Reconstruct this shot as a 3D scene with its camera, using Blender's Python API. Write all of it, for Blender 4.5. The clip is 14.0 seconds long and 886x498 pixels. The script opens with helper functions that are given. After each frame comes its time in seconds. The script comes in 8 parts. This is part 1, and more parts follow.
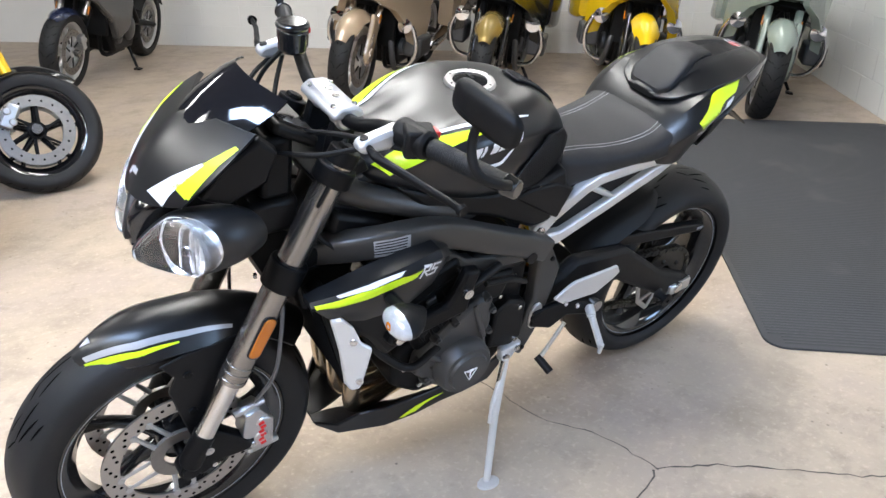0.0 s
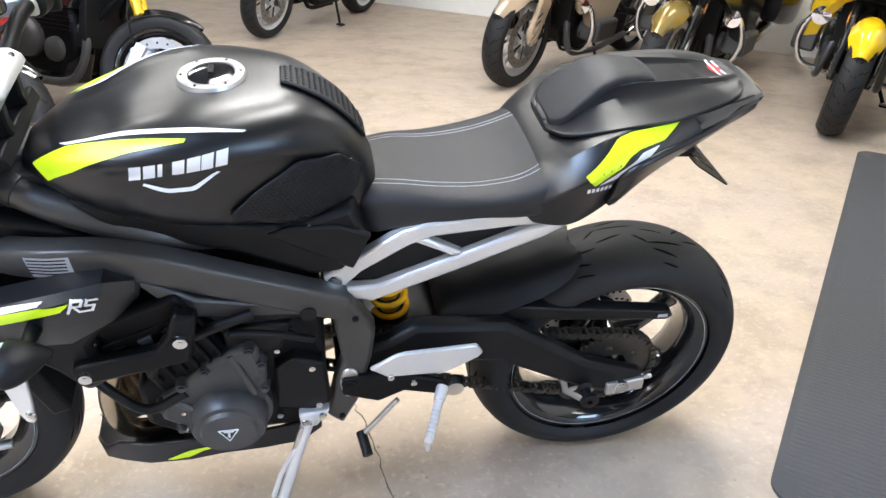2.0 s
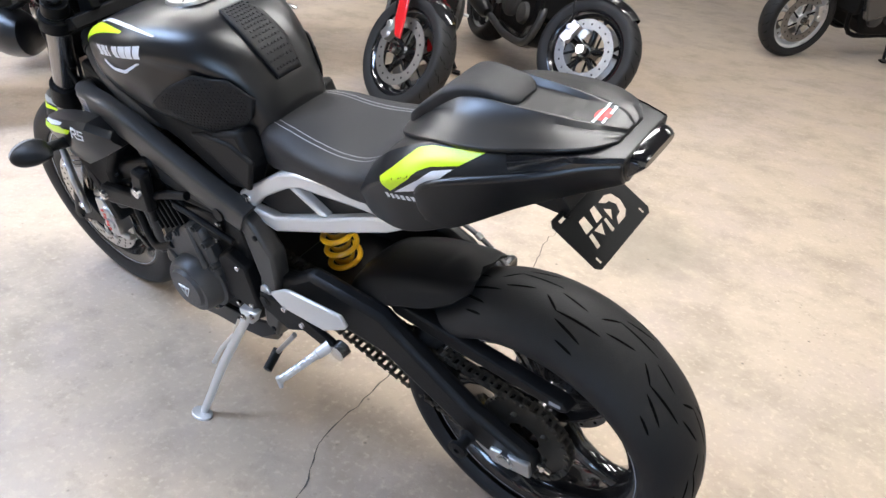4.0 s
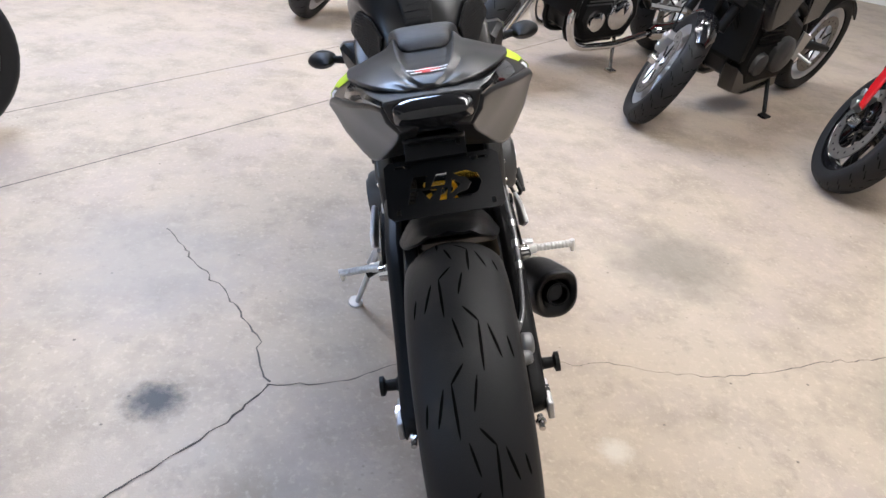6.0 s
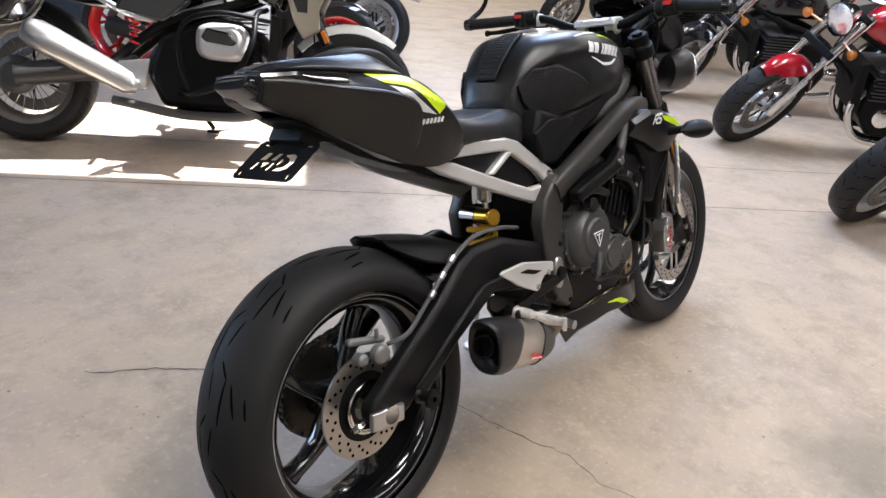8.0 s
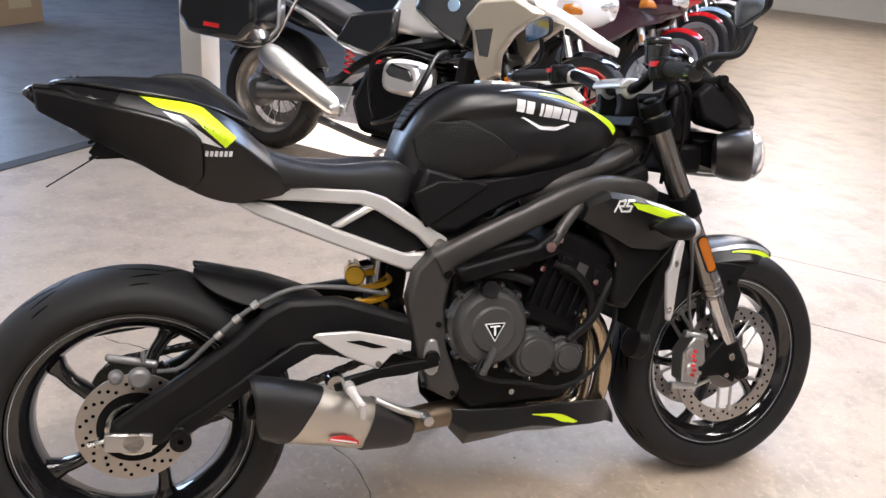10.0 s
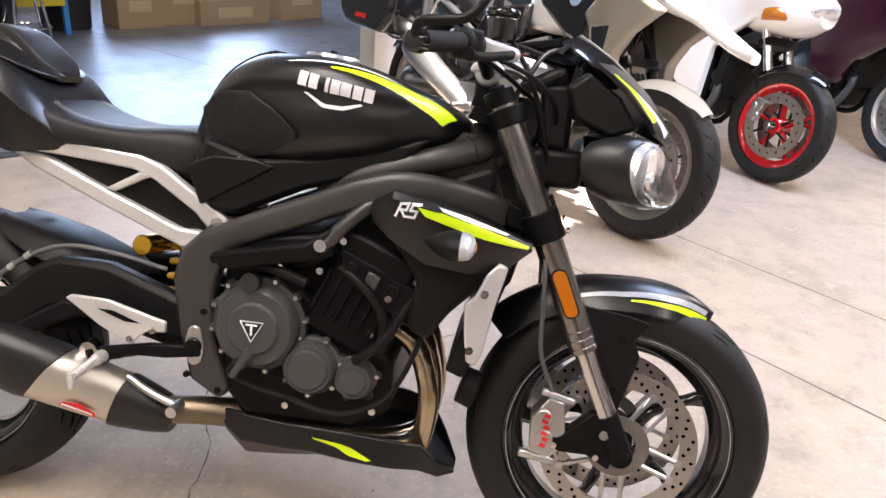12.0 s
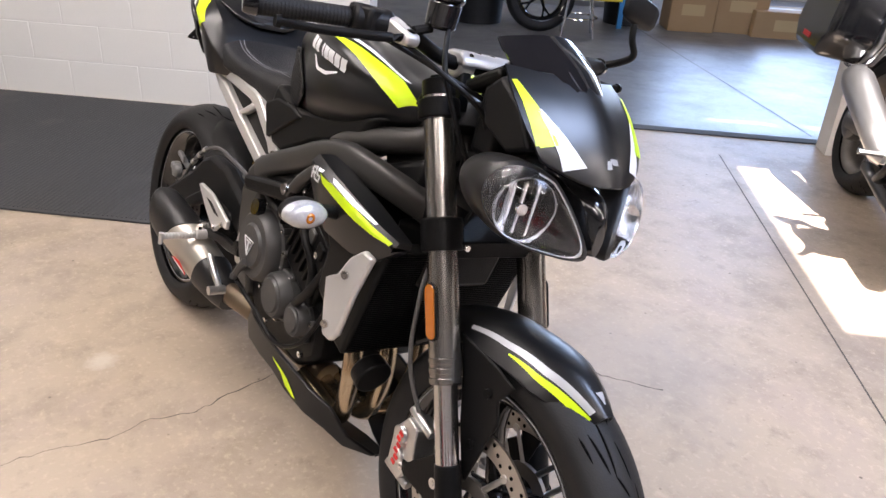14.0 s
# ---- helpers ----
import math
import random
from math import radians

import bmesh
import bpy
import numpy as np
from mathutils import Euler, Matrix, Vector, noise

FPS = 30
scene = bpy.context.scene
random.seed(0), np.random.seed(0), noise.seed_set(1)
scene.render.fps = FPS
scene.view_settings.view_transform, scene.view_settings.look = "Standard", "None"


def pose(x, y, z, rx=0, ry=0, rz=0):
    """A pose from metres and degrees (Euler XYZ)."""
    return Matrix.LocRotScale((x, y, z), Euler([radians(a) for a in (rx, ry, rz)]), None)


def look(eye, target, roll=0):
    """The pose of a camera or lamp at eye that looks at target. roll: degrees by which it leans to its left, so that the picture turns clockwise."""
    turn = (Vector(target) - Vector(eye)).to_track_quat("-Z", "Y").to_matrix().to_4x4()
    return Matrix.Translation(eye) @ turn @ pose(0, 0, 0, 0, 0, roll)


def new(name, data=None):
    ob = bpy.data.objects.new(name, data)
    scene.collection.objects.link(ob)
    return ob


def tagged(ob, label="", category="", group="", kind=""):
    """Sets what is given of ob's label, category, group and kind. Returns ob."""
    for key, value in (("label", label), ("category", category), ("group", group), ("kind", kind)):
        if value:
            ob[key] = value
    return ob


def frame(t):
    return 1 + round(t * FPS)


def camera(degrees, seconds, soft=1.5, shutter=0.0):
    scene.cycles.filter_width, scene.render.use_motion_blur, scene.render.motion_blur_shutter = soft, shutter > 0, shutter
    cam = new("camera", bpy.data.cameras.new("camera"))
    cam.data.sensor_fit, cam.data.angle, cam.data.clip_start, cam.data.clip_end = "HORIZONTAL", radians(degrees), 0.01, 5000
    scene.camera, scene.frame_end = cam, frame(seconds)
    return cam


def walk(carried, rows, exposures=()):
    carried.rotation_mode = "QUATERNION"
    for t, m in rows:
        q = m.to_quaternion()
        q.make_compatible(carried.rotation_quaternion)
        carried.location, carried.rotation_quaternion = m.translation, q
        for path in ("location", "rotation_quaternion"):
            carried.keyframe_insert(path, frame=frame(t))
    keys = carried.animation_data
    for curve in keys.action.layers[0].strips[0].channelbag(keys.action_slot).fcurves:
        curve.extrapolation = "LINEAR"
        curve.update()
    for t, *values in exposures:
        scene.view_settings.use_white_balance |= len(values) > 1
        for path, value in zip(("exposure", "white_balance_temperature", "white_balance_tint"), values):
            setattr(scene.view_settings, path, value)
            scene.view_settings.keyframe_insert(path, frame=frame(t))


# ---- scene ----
cam = camera(60.84, 14.0)
PATH = [
    (0, (0.976, 1.449, 1.289), (0.203, 0.322, 0.670), -0.15),
    (0.5, (0.751, 1.414, 1.271), (0.047, 0.251, 0.638), -0.23),
    (1, (0.513, 1.364, 1.255), (-0.098, 0.157, 0.607), 0.30),
    (1.5, (0.273, 1.370, 1.251), (-0.210, 0.113, 0.589), 1.12),
    (2, (-0.022, 1.434, 1.262), (-0.317, 0.125, 0.591), 1.90),
    (2.2, (-0.153, 1.438, 1.251), (-0.347, 0.109, 0.583), 2.21),
    (4.3, (-1.292, 1.087, 1.285), (-0.455, 0.082, 0.551), 5.75),
    (4.5, (-1.382, 1.030, 1.281), (-0.478, 0.088, 0.543), 6.10),
    (5, (-1.604, 0.827, 1.278), (-0.510, 0.121, 0.533), 6.94),
    (5.5, (-1.697, 0.560, 1.267), (-0.468, 0.125, 0.524), 7.06),
    (6, (-1.788, 0.302, 1.271), (-0.496, 0.145, 0.525), 7.06),
    (6.5, (-1.827, 0.038, 1.271), (-0.526, 0.125, 0.530), 7.42),
    (7, (-1.746, -0.258, 1.266), (-0.488, 0.101, 0.533), 7.16),
    (7.5, (-1.685, -0.605, 1.275), (-0.527, 0.030, 0.562), 6.77),
    (7.7, (-1.662, -0.717, 1.249), (-0.536, 0.010, 0.576), 6.22),
    (9.8, (-0.687, -1.308, 1.295), (-0.167, -0.039, 0.689), 6.06),
    (10, (-0.585, -1.321, 1.305), (-0.109, -0.033, 0.701), 5.84),
    (10.5, (-0.316, -1.348, 1.305), (0.039, -0.025, 0.694), 5.26),
    (11, (-0.078, -1.340, 1.291), (0.172, 0.008, 0.683), 5.15),
    (11.5, (0.177, -1.263, 1.272), (0.271, 0.106, 0.667), 5.04),
    (12, (0.459, -1.224, 1.269), (0.333, 0.132, 0.640), 4.48),
    (12.5, (0.767, -1.171, 1.285), (0.398, 0.127, 0.631), 4.30),
    (13, (1.017, -1.006, 1.277), (0.387, 0.183, 0.613), 3.85),
    (13.5, (1.231, -0.837, 1.272), (0.374, 0.195, 0.599), 3.65),
    (14, (1.432, -0.608, 1.292), (0.364, 0.193, 0.609), 3.42),
]
EXPOSURES = [(0.0, 2.92, 6360, 8), (1.5, 3.32, 6380, 8), (3.2, 3.08, 6380, 9), (4.4, 2.87, 6360, 10), (5.0, 2.75, 6350, 11), (6.5, 2.43, 6330, 11), (7.5, 2.33, 6400, 11), (9.0, 2.5, 6600, 13), (11.0, 2.70, 6750, 15), (12.0, 2.73, 6980, 17), (13.0, 2.80, 6830, 15), (14.0, 2.55, 6850, 17)]
walk(cam, [(t, look(eye, target, roll)) for t, eye, target, roll in PATH], EXPOSURES)

# ---- light ----
# The room stands at 48 degrees to the motorcycle: u runs along the aisle, v across it.
ROOM = radians(48.04)


def room(u, v, z=0.0):
    return Vector((u * math.cos(ROOM) - v * math.sin(ROOM), u * math.sin(ROOM) + v * math.cos(ROOM), z))


def room_pose(u, v, z=0.0, turn=0.0):
    return Matrix.LocRotScale(room(u, v, z), Euler((0, 0, ROOM + radians(turn))), None)


world = bpy.data.worlds.new("world")
scene.world = world
world.use_nodes = True
wn = world.node_tree.nodes
sky = wn.new("ShaderNodeTexSky")
sky.sky_type, sky.sun_disc = "NISHITA", False
sky.sun_elevation, sky.sun_rotation = radians(60.2), radians(115.8)
wn["Background"].inputs["Strength"].default_value = 0.12
world.node_tree.links.new(sky.outputs[0], wn["Background"].inputs["Color"])

# The sun comes in through the roof light over the aisle.
sun = new("sun", bpy.data.lights.new("sun", "SUN"))
sun.data.energy, sun.data.angle, sun.data.color = 5.0, radians(0.6), (1.0, 0.965, 0.93)
sun.matrix_world = look(room(2.87, -0.15, 3.7), room(2.278, 1.885, 0.0))

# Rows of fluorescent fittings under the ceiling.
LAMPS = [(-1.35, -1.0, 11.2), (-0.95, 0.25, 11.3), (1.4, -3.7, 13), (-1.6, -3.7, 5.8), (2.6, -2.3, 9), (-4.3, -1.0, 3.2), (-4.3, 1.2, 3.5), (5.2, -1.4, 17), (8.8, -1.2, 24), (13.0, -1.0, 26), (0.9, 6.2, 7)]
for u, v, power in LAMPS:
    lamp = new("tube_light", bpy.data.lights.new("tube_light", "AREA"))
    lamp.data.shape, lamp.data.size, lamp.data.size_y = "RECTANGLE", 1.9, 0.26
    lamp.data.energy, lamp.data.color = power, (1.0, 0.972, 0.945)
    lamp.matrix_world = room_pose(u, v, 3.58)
# Blue daylight in the opening of the roof light.
day = new("roof_daylight", bpy.data.lights.new("roof_daylight", "AREA"))
day.data.shape, day.data.size, day.data.size_y = "RECTANGLE", 1.24, 1.58
day.data.energy, day.data.color = 34, (0.50, 0.67, 1.0)
day.matrix_world = room_pose(2.87, -0.562, 3.72)
# Blue daylight lamp in a wide opening assumed, out of view, in the workshop's back wall.
band = new("assumed_opening_daylight", bpy.data.lights.new("assumed_opening_daylight", "AREA"))
band.data.shape, band.data.size, band.data.size_y = "RECTANGLE", 2.5, 2.1
band.data.energy, band.data.color = 29, (0.42, 0.62, 1.0)
band.matrix_world = room_pose(3.65, 8.58, 1.85) @ pose(0, 0, 0, -90, 0, 0)

# ---- materials ----
def mat(name, color, rough=0.5, metal=0.0, vary=0.12, scale=9.0, fine=160.0, bump=0.15, coat=0.0, dirt=None, dirt_at=0.62, island=0.0):
    """Principled surface with colour and gloss that vary at two scales, fine relief and optional dirt."""
    m = bpy.data.materials.new(name)
    m.use_nodes = True
    nt = m.node_tree
    n, link = nt.nodes, nt.links
    bsdf = n["Principled BSDF"]
    tc = n.new("ShaderNodeTexCoord")
    big, small = n.new("ShaderNodeTexNoise"), n.new("ShaderNodeTexNoise")
    big.inputs["Scale"].default_value, big.inputs["Detail"].default_value = scale, 5
    small.inputs["Scale"].default_value, small.inputs["Detail"].default_value = fine, 3
    link.new(tc.outputs["Object"], big.inputs["Vector"])
    link.new(tc.outputs["Object"], small.inputs["Vector"])
    mix = n.new("ShaderNodeMix")
    mix.data_type = "RGBA"
    c = Vector(color)
    mix.inputs["A"].default_value = (*(c * (1 - vary)), 1)
    mix.inputs["B"].default_value = (*[min(1, k * (1 + vary)) for k in c], 1)
    avg = n.new("ShaderNodeMath")
    avg.operation = "MULTIPLY_ADD"
    avg.inputs[1].default_value, avg.inputs[2].default_value = 0.35, 0.0
    link.new(small.outputs["Fac"], avg.inputs[0])
    add = n.new("ShaderNodeMath")
    add.operation = "MULTIPLY_ADD"
    add.inputs[1].default_value = 0.65
    link.new(big.outputs["Fac"], add.inputs[0])
    link.new(avg.outputs[0], add.inputs[2])
    link.new(add.outputs[0], mix.inputs["Factor"])
    out = mix.outputs["Result"]
    if dirt:
        ramp = n.new("ShaderNodeValToRGB")
        ramp.color_ramp.elements[0].position, ramp.color_ramp.elements[1].position = dirt_at, dirt_at + 0.12
        link.new(big.outputs["Fac"], ramp.inputs["Fac"])
        over = n.new("ShaderNodeMix")
        over.data_type = "RGBA"
        link.new(ramp.outputs["Color"], over.inputs["Factor"])
        link.new(out, over.inputs["A"])
        over.inputs["B"].default_value = (*dirt, 1)
        out = over.outputs["Result"]
    link.new(out, bsdf.inputs["Base Color"])
    r = n.new("ShaderNodeMapRange")
    r.inputs["To Min"].default_value, r.inputs["To Max"].default_value = max(0.02, rough - 0.07), min(1, rough + 0.07)
    link.new(add.outputs[0], r.inputs["Value"])
    link.new(r.outputs[0], bsdf.inputs["Roughness"])
    bsdf.inputs["Metallic"].default_value = metal
    bsdf.inputs["Coat Weight"].default_value = coat
    bsdf.inputs["Coat Roughness"].default_value = 0.08
    if bump:
        b = n.new("ShaderNodeBump")
        b.inputs["Strength"].default_value, b.inputs["Distance"].default_value = bump, 0.0015
        link.new(small.outputs["Fac"], b.inputs["Height"])
        link.new(b.outputs[0], bsdf.inputs["Normal"])
    return m


PAINT = mat("satin_black_paint", (0.0045, 0.0048, 0.0058), 0.33, 0.0, 0.15, 5, 900, 0.02, 0.0)
PAINT.node_tree.nodes["Principled BSDF"].inputs["Specular IOR Level"].default_value = 0.5
PLASTIC = mat("black_plastic", (0.005, 0.005, 0.0055), 0.46, 0, 0.25, 14, 700, 0.18)
PLASTIC.node_tree.nodes["Principled BSDF"].inputs["Specular IOR Level"].default_value = 0.38
GLOSS = mat("gloss_black", (0.008, 0.008, 0.009), 0.12, 0, 0.2, 6, 300, 0.01, 0.5)
FRAME = mat("frame_grey_paint", (0.052, 0.050, 0.048), 0.38, 0.4, 0.12, 10, 600, 0.08)
CASE = mat("engine_case_grey", (0.060, 0.060, 0.061), 0.42, 0.3, 0.2, 25, 500, 0.2, 0, (0.03, 0.028, 0.025), 0.66)
DARKENG = mat("engine_black", (0.0045, 0.0045, 0.005), 0.45, 0.2, 0.3, 30, 300, 0.25)
RUBBER = mat("tyre_rubber", (0.0125, 0.0125, 0.0135), 0.56, 0, 0.22, 12, 420, 0.25, 0, (0.018, 0.0175, 0.017), 0.6)
RUBBER.node_tree.nodes["Principled BSDF"].inputs["Specular IOR Level"].default_value = 0.38
GROOVE = mat("tyre_groove", (0.002, 0.002, 0.002), 0.85, 0, 0.1, 10, 200, 0.1)
PAD = mat("grip_pad_rubber", (0.012, 0.012, 0.013), 0.55, 0, 0.2, 14, 380, 0.5)
SEAT = mat("seat_vinyl", (0.013, 0.013, 0.0145), 0.5, 0, 0.15, 10, 850, 0.4)
SEAT.node_tree.nodes["Principled BSDF"].inputs["Specular IOR Level"].default_value = 0.34
LIME = mat("lime_decal", (0.58, 0.80, 0.015), 0.35, 0, 0.04, 6, 200, 0.02)
WHITE = mat("white_decal", (0.74, 0.75, 0.78), 0.35, 0, 0.04, 6, 200, 0.02)
GREYDECAL = mat("silver_decal", (0.42, 0.43, 0.46), 0.32, 0.3, 0.05, 6, 200, 0.02)
STITCH = mat("grey_thread", (0.42, 0.42, 0.44), 0.8, 0, 0.1, 50, 900, 0.2)
SILVER = mat("cast_silver_paint", (0.62, 0.61, 0.60), 0.33, 0.45, 0.07, 12, 500, 0.08)
ALU = mat("aluminium", (0.55, 0.55, 0.55), 0.3, 0.95, 0.12, 20, 300, 0.1)
STEEL = mat("bright_steel", (0.62, 0.61, 0.60), 0.18, 1.0, 0.1, 18, 300, 0.05)
DISC = mat("brake_disc_steel", (0.46, 0.43, 0.40), 0.3, 0.95, 0.18, 22, 240, 0.15)
WORNDISC = mat("worn_disc_steel", (0.23, 0.215, 0.20), 0.46, 0.85, 0.35, 30, 220, 0.2)
FORKTUBE = mat("fork_gunmetal", (0.27, 0.255, 0.24), 0.24, 0.95, 0.05, 6, 500, 0.02)
CHROME = mat("chrome", (0.78, 0.78, 0.79), 0.07, 1.0, 0.05, 8, 100, 0.0)
TITAN = mat("brushed_titanium", (0.56, 0.53, 0.48), 0.42, 0.9, 0.08, 9, 260, 0.1, 0, (0.42, 0.37, 0.30), 0.62)
BRONZE = mat("heat_tinted_header", (0.46, 0.37, 0.26), 0.25, 0.95, 0.12, 9, 300, 0.03, 0, (0.36, 0.26, 0.17), 0.58)
CALGREY = mat("caliper_grey", (0.20, 0.20, 0.205), 0.40, 0.5, 0.15, 20, 400, 0.15)
CASTALU = mat("cast_aluminium", (0.50, 0.50, 0.505), 0.38, 0.6, 0.12, 18, 300, 0.15)
LINKPIPE = mat("dull_link_pipe", (0.20, 0.155, 0.11), 0.42, 0.9, 0.25, 10, 200, 0.1)
CARBON = mat("satin_carbon_cap", (0.011, 0.011, 0.012), 0.38, 0.1, 0.3, 60, 500, 0.15)
YELLOW = mat("spring_yellow", (0.90, 0.46, 0.01), 0.3, 0, 0.08, 20, 300, 0.05)
GOLD = mat("gold_anodised", (0.62, 0.36, 0.04), 0.25, 0.85, 0.1, 20, 200, 0.04)
AMBER = mat("amber_reflector", (0.45, 0.13, 0.008), 0.18, 0, 0.12, 70, 500, 0.3, 0.6)
RED = mat("red_paint", (0.52, 0.014, 0.018), 0.2, 0, 0.1, 6, 300, 0.02, 0.7)
REDMARK = mat("red_mark", (0.62, 0.02, 0.02), 0.4, 0, 0.05, 10, 200, 0.02)
BRAID = mat("braided_hose", (0.13, 0.13, 0.135), 0.4, 0.5, 0.5, 300, 700, 0.4)
CHAIN = mat("oiled_chain", (0.075, 0.068, 0.058), 0.45, 0.8, 0.4, 60, 300, 0.3)
REFLECT = mat("lamp_reflector", (0.85, 0.85, 0.87), 0.22, 0.75, 0.05, 30, 80, 0.1)
RADIATOR = mat("radiator_core", (0.012, 0.012, 0.012), 0.6, 0.4, 0.2, 20, 300, 0.3)
MIRROR = mat("mirror_glass", (0.75, 0.77, 0.80), 0.02, 1.0, 0.02, 3, 20, 0.0)
CLEARLAMP = mat("clear_lamp_plastic", (0.50, 0.51, 0.53), 0.12, 0.25, 0.3, 90, 300, 0.35, 0.8)
BOWL = mat("dark_chrome_bowl", (0.10, 0.10, 0.105), 0.16, 1.0, 0.2, 20, 200, 0.05)
SCREEN = mat("smoked_screen", (0.008, 0.008, 0.010), 0.06, 0, 0.1, 3, 100, 0.0, 0.6)

for m_, k_ in ((PLASTIC, 0.2), (RUBBER, 0.26), (PAD, 0.25), (DARKENG, 0.16), (GROOVE, 0.05), (RADIATOR, 0.15)):
    m_.node_tree.nodes["Principled BSDF"].inputs["Specular IOR Level"].default_value = k_


def glass(name, color=(1, 1, 1), rough=0.02):
    m = bpy.data.materials.new(name)
    m.use_nodes = True
    b = m.node_tree.nodes["Principled BSDF"]
    b.inputs["Base Color"].default_value = (*color, 1)
    b.inputs["Roughness"].default_value = rough
    b.inputs["Transmission Weight"].default_value = 1.0
    b.inputs["IOR"].default_value = 1.35
    return m


LENS = glass("clear_lens", (0.96, 0.97, 0.98))

# ---- building helpers ----
class Geo:
    """Collects vertices and faces of one mesh."""

    def __init__(self):
        self.v, self.f, self.marks, self.whole = [], [], [], False

    def cut(self):
        """What follows is a piece of its own."""
        self.marks.append((len(self.v), len(self.f)))
        return self

    def add(self, verts, faces):
        k = len(self.v)
        self.v += [tuple(p) for p in verts]
        self.f += [tuple(i + k for i in fc) for fc in faces]
        return self

    def box(self, c, s, m=None):
        x, y, z = (k / 2 for k in s)
        p = [Vector((a * x, b * y, d * z)) for a in (-1, 1) for b in (-1, 1) for d in (-1, 1)]
        p = [(m @ q if m else q) + Vector(c) for q in p]
        return self.add(p, [(0, 1, 3, 2), (4, 6, 7, 5), (0, 4, 5, 1), (2, 3, 7, 6), (0, 2, 6, 4), (1, 5, 7, 3)])

    def cyl(self, a, b, r, r2=None, n=20, caps=True):
        a, b = Vector(a), Vector(b)
        q = (b - a).to_track_quat("Z", "Y")
        r2 = r if r2 is None else r2
        p = []
        for c, rr in ((a, r), (b, r2)):
            p += [c + q @ Vector((rr * math.cos(t), rr * math.sin(t), 0)) for t in (2 * math.pi * i / n for i in range(n))]
        fs = [(i, (i + 1) % n, n + (i + 1) % n, n + i) for i in range(n)]
        if caps:
            fs += [tuple(range(n - 1, -1, -1)), tuple(range(n, 2 * n))]
        return self.add(p, fs)

    def lathe(self, prof, c=(0, 0, 0), axis=(0, 1, 0), n=48, closed=False):
        """prof: (along the axis, radius)."""
        c, ax = Vector(c), Vector(axis).normalized()
        q = ax.to_track_quat("Z", "Y")
        m = len(prof)
        p = [c + q @ Vector((r * math.cos(t), r * math.sin(t), h)) for t in (2 * math.pi * i / n for i in range(n)) for h, r in prof]
        k = m if closed else m - 1
        fs = [(i * m + j, i * m + (j + 1) % m, ((i + 1) % n) * m + (j + 1) % m, ((i + 1) % n) * m + j) for i in range(n) for j in range(k)]
        return self.add(p, fs)

    def loft(self, rings, caps=True, closed=True):
        n = len(rings[0])
        p = [q for r in rings for q in r]
        fs = []
        for i in range(len(rings) - 1):
            for j in range(n if closed else n - 1):
                fs.append((i * n + j, i * n + (j + 1) % n, (i + 1) * n + (j + 1) % n, (i + 1) * n + j))
        if caps and closed:
            fs += [tuple(range(n - 1, -1, -1)), tuple(range((len(rings) - 1) * n, len(rings) * n))]
        return self.add(p, fs)

    def tube(self, pts, r, n=10, r2=None, flat=1.0):
        """A round bar along a line of points; r may shrink to r2; flat squeezes it along y."""
        pts = [Vector(p) for p in pts]
        rings, up = [], Vector((0, 1, 0.03)).normalized()
        for i, p in enumerate(pts):
            d = (pts[min(i + 1, len(pts) - 1)] - pts[max(i - 1, 0)]).normalized()
            s = d.cross(up)
            s = s.normalized() if s.length > 0.05 else d.cross(Vector((1, 0, 0))).normalized()
            w = s.cross(d).normalized()
            k = i / (len(pts) - 1)
            rr = r + (r2 - r) * k if r2 is not None else r
            rings.append([p + rr * (math.cos(t) * s + flat * math.sin(t) * w) for t in (2 * math.pi * j / n for j in range(n))])
        return self.loft(rings)

    def prism(self, poly, y0, y1, shrink=0.0):
        """A plate whose outline lies in x and z, from y0 to y1; the y1 face may shrink towards the middle."""
        n = len(poly)
        cx, cz = sum(p[0] for p in poly) / n, sum(p[1] for p in poly) / n
        p = [(x, y0, z) for x, z in poly] + [(x + (cx - x) * shrink, y1, z + (cz - z) * shrink) for x, z in poly]
        fs = [tuple(range(n)), tuple(range(2 * n - 1, n - 1, -1))] + [(i, n + i, n + (i + 1) % n, (i + 1) % n) for i in range(n)]
        return self.add(p, fs)

    def flip(self):
        """The mirror image across y = 0."""
        g = Geo()
        g.v, g.f = [(x, -y, z) for x, y, z in self.v], [tuple(reversed(fc)) for fc in self.f]
        return g

    def turned(self, m):
        g = Geo()
        g.v, g.f = [tuple(m @ Vector(p)) for p in self.v], list(self.f)
        return g

    def join(self, other):
        return self.add(other.v, other.f)


def mesh_of(name, g, material, sharp=38):
    me = bpy.data.meshes.new(name)
    me.from_pydata(g.v, [], g.f)
    bm = bmesh.new()
    bm.from_mesh(me)
    bmesh.ops.recalc_face_normals(bm, faces=bm.faces)
    bm.to_mesh(me)
    bm.free()
    me.polygons.foreach_set("use_smooth", [True] * len(me.polygons))
    me.set_sharp_from_angle(angle=radians(sharp))
    me.materials.append(material)
    return me


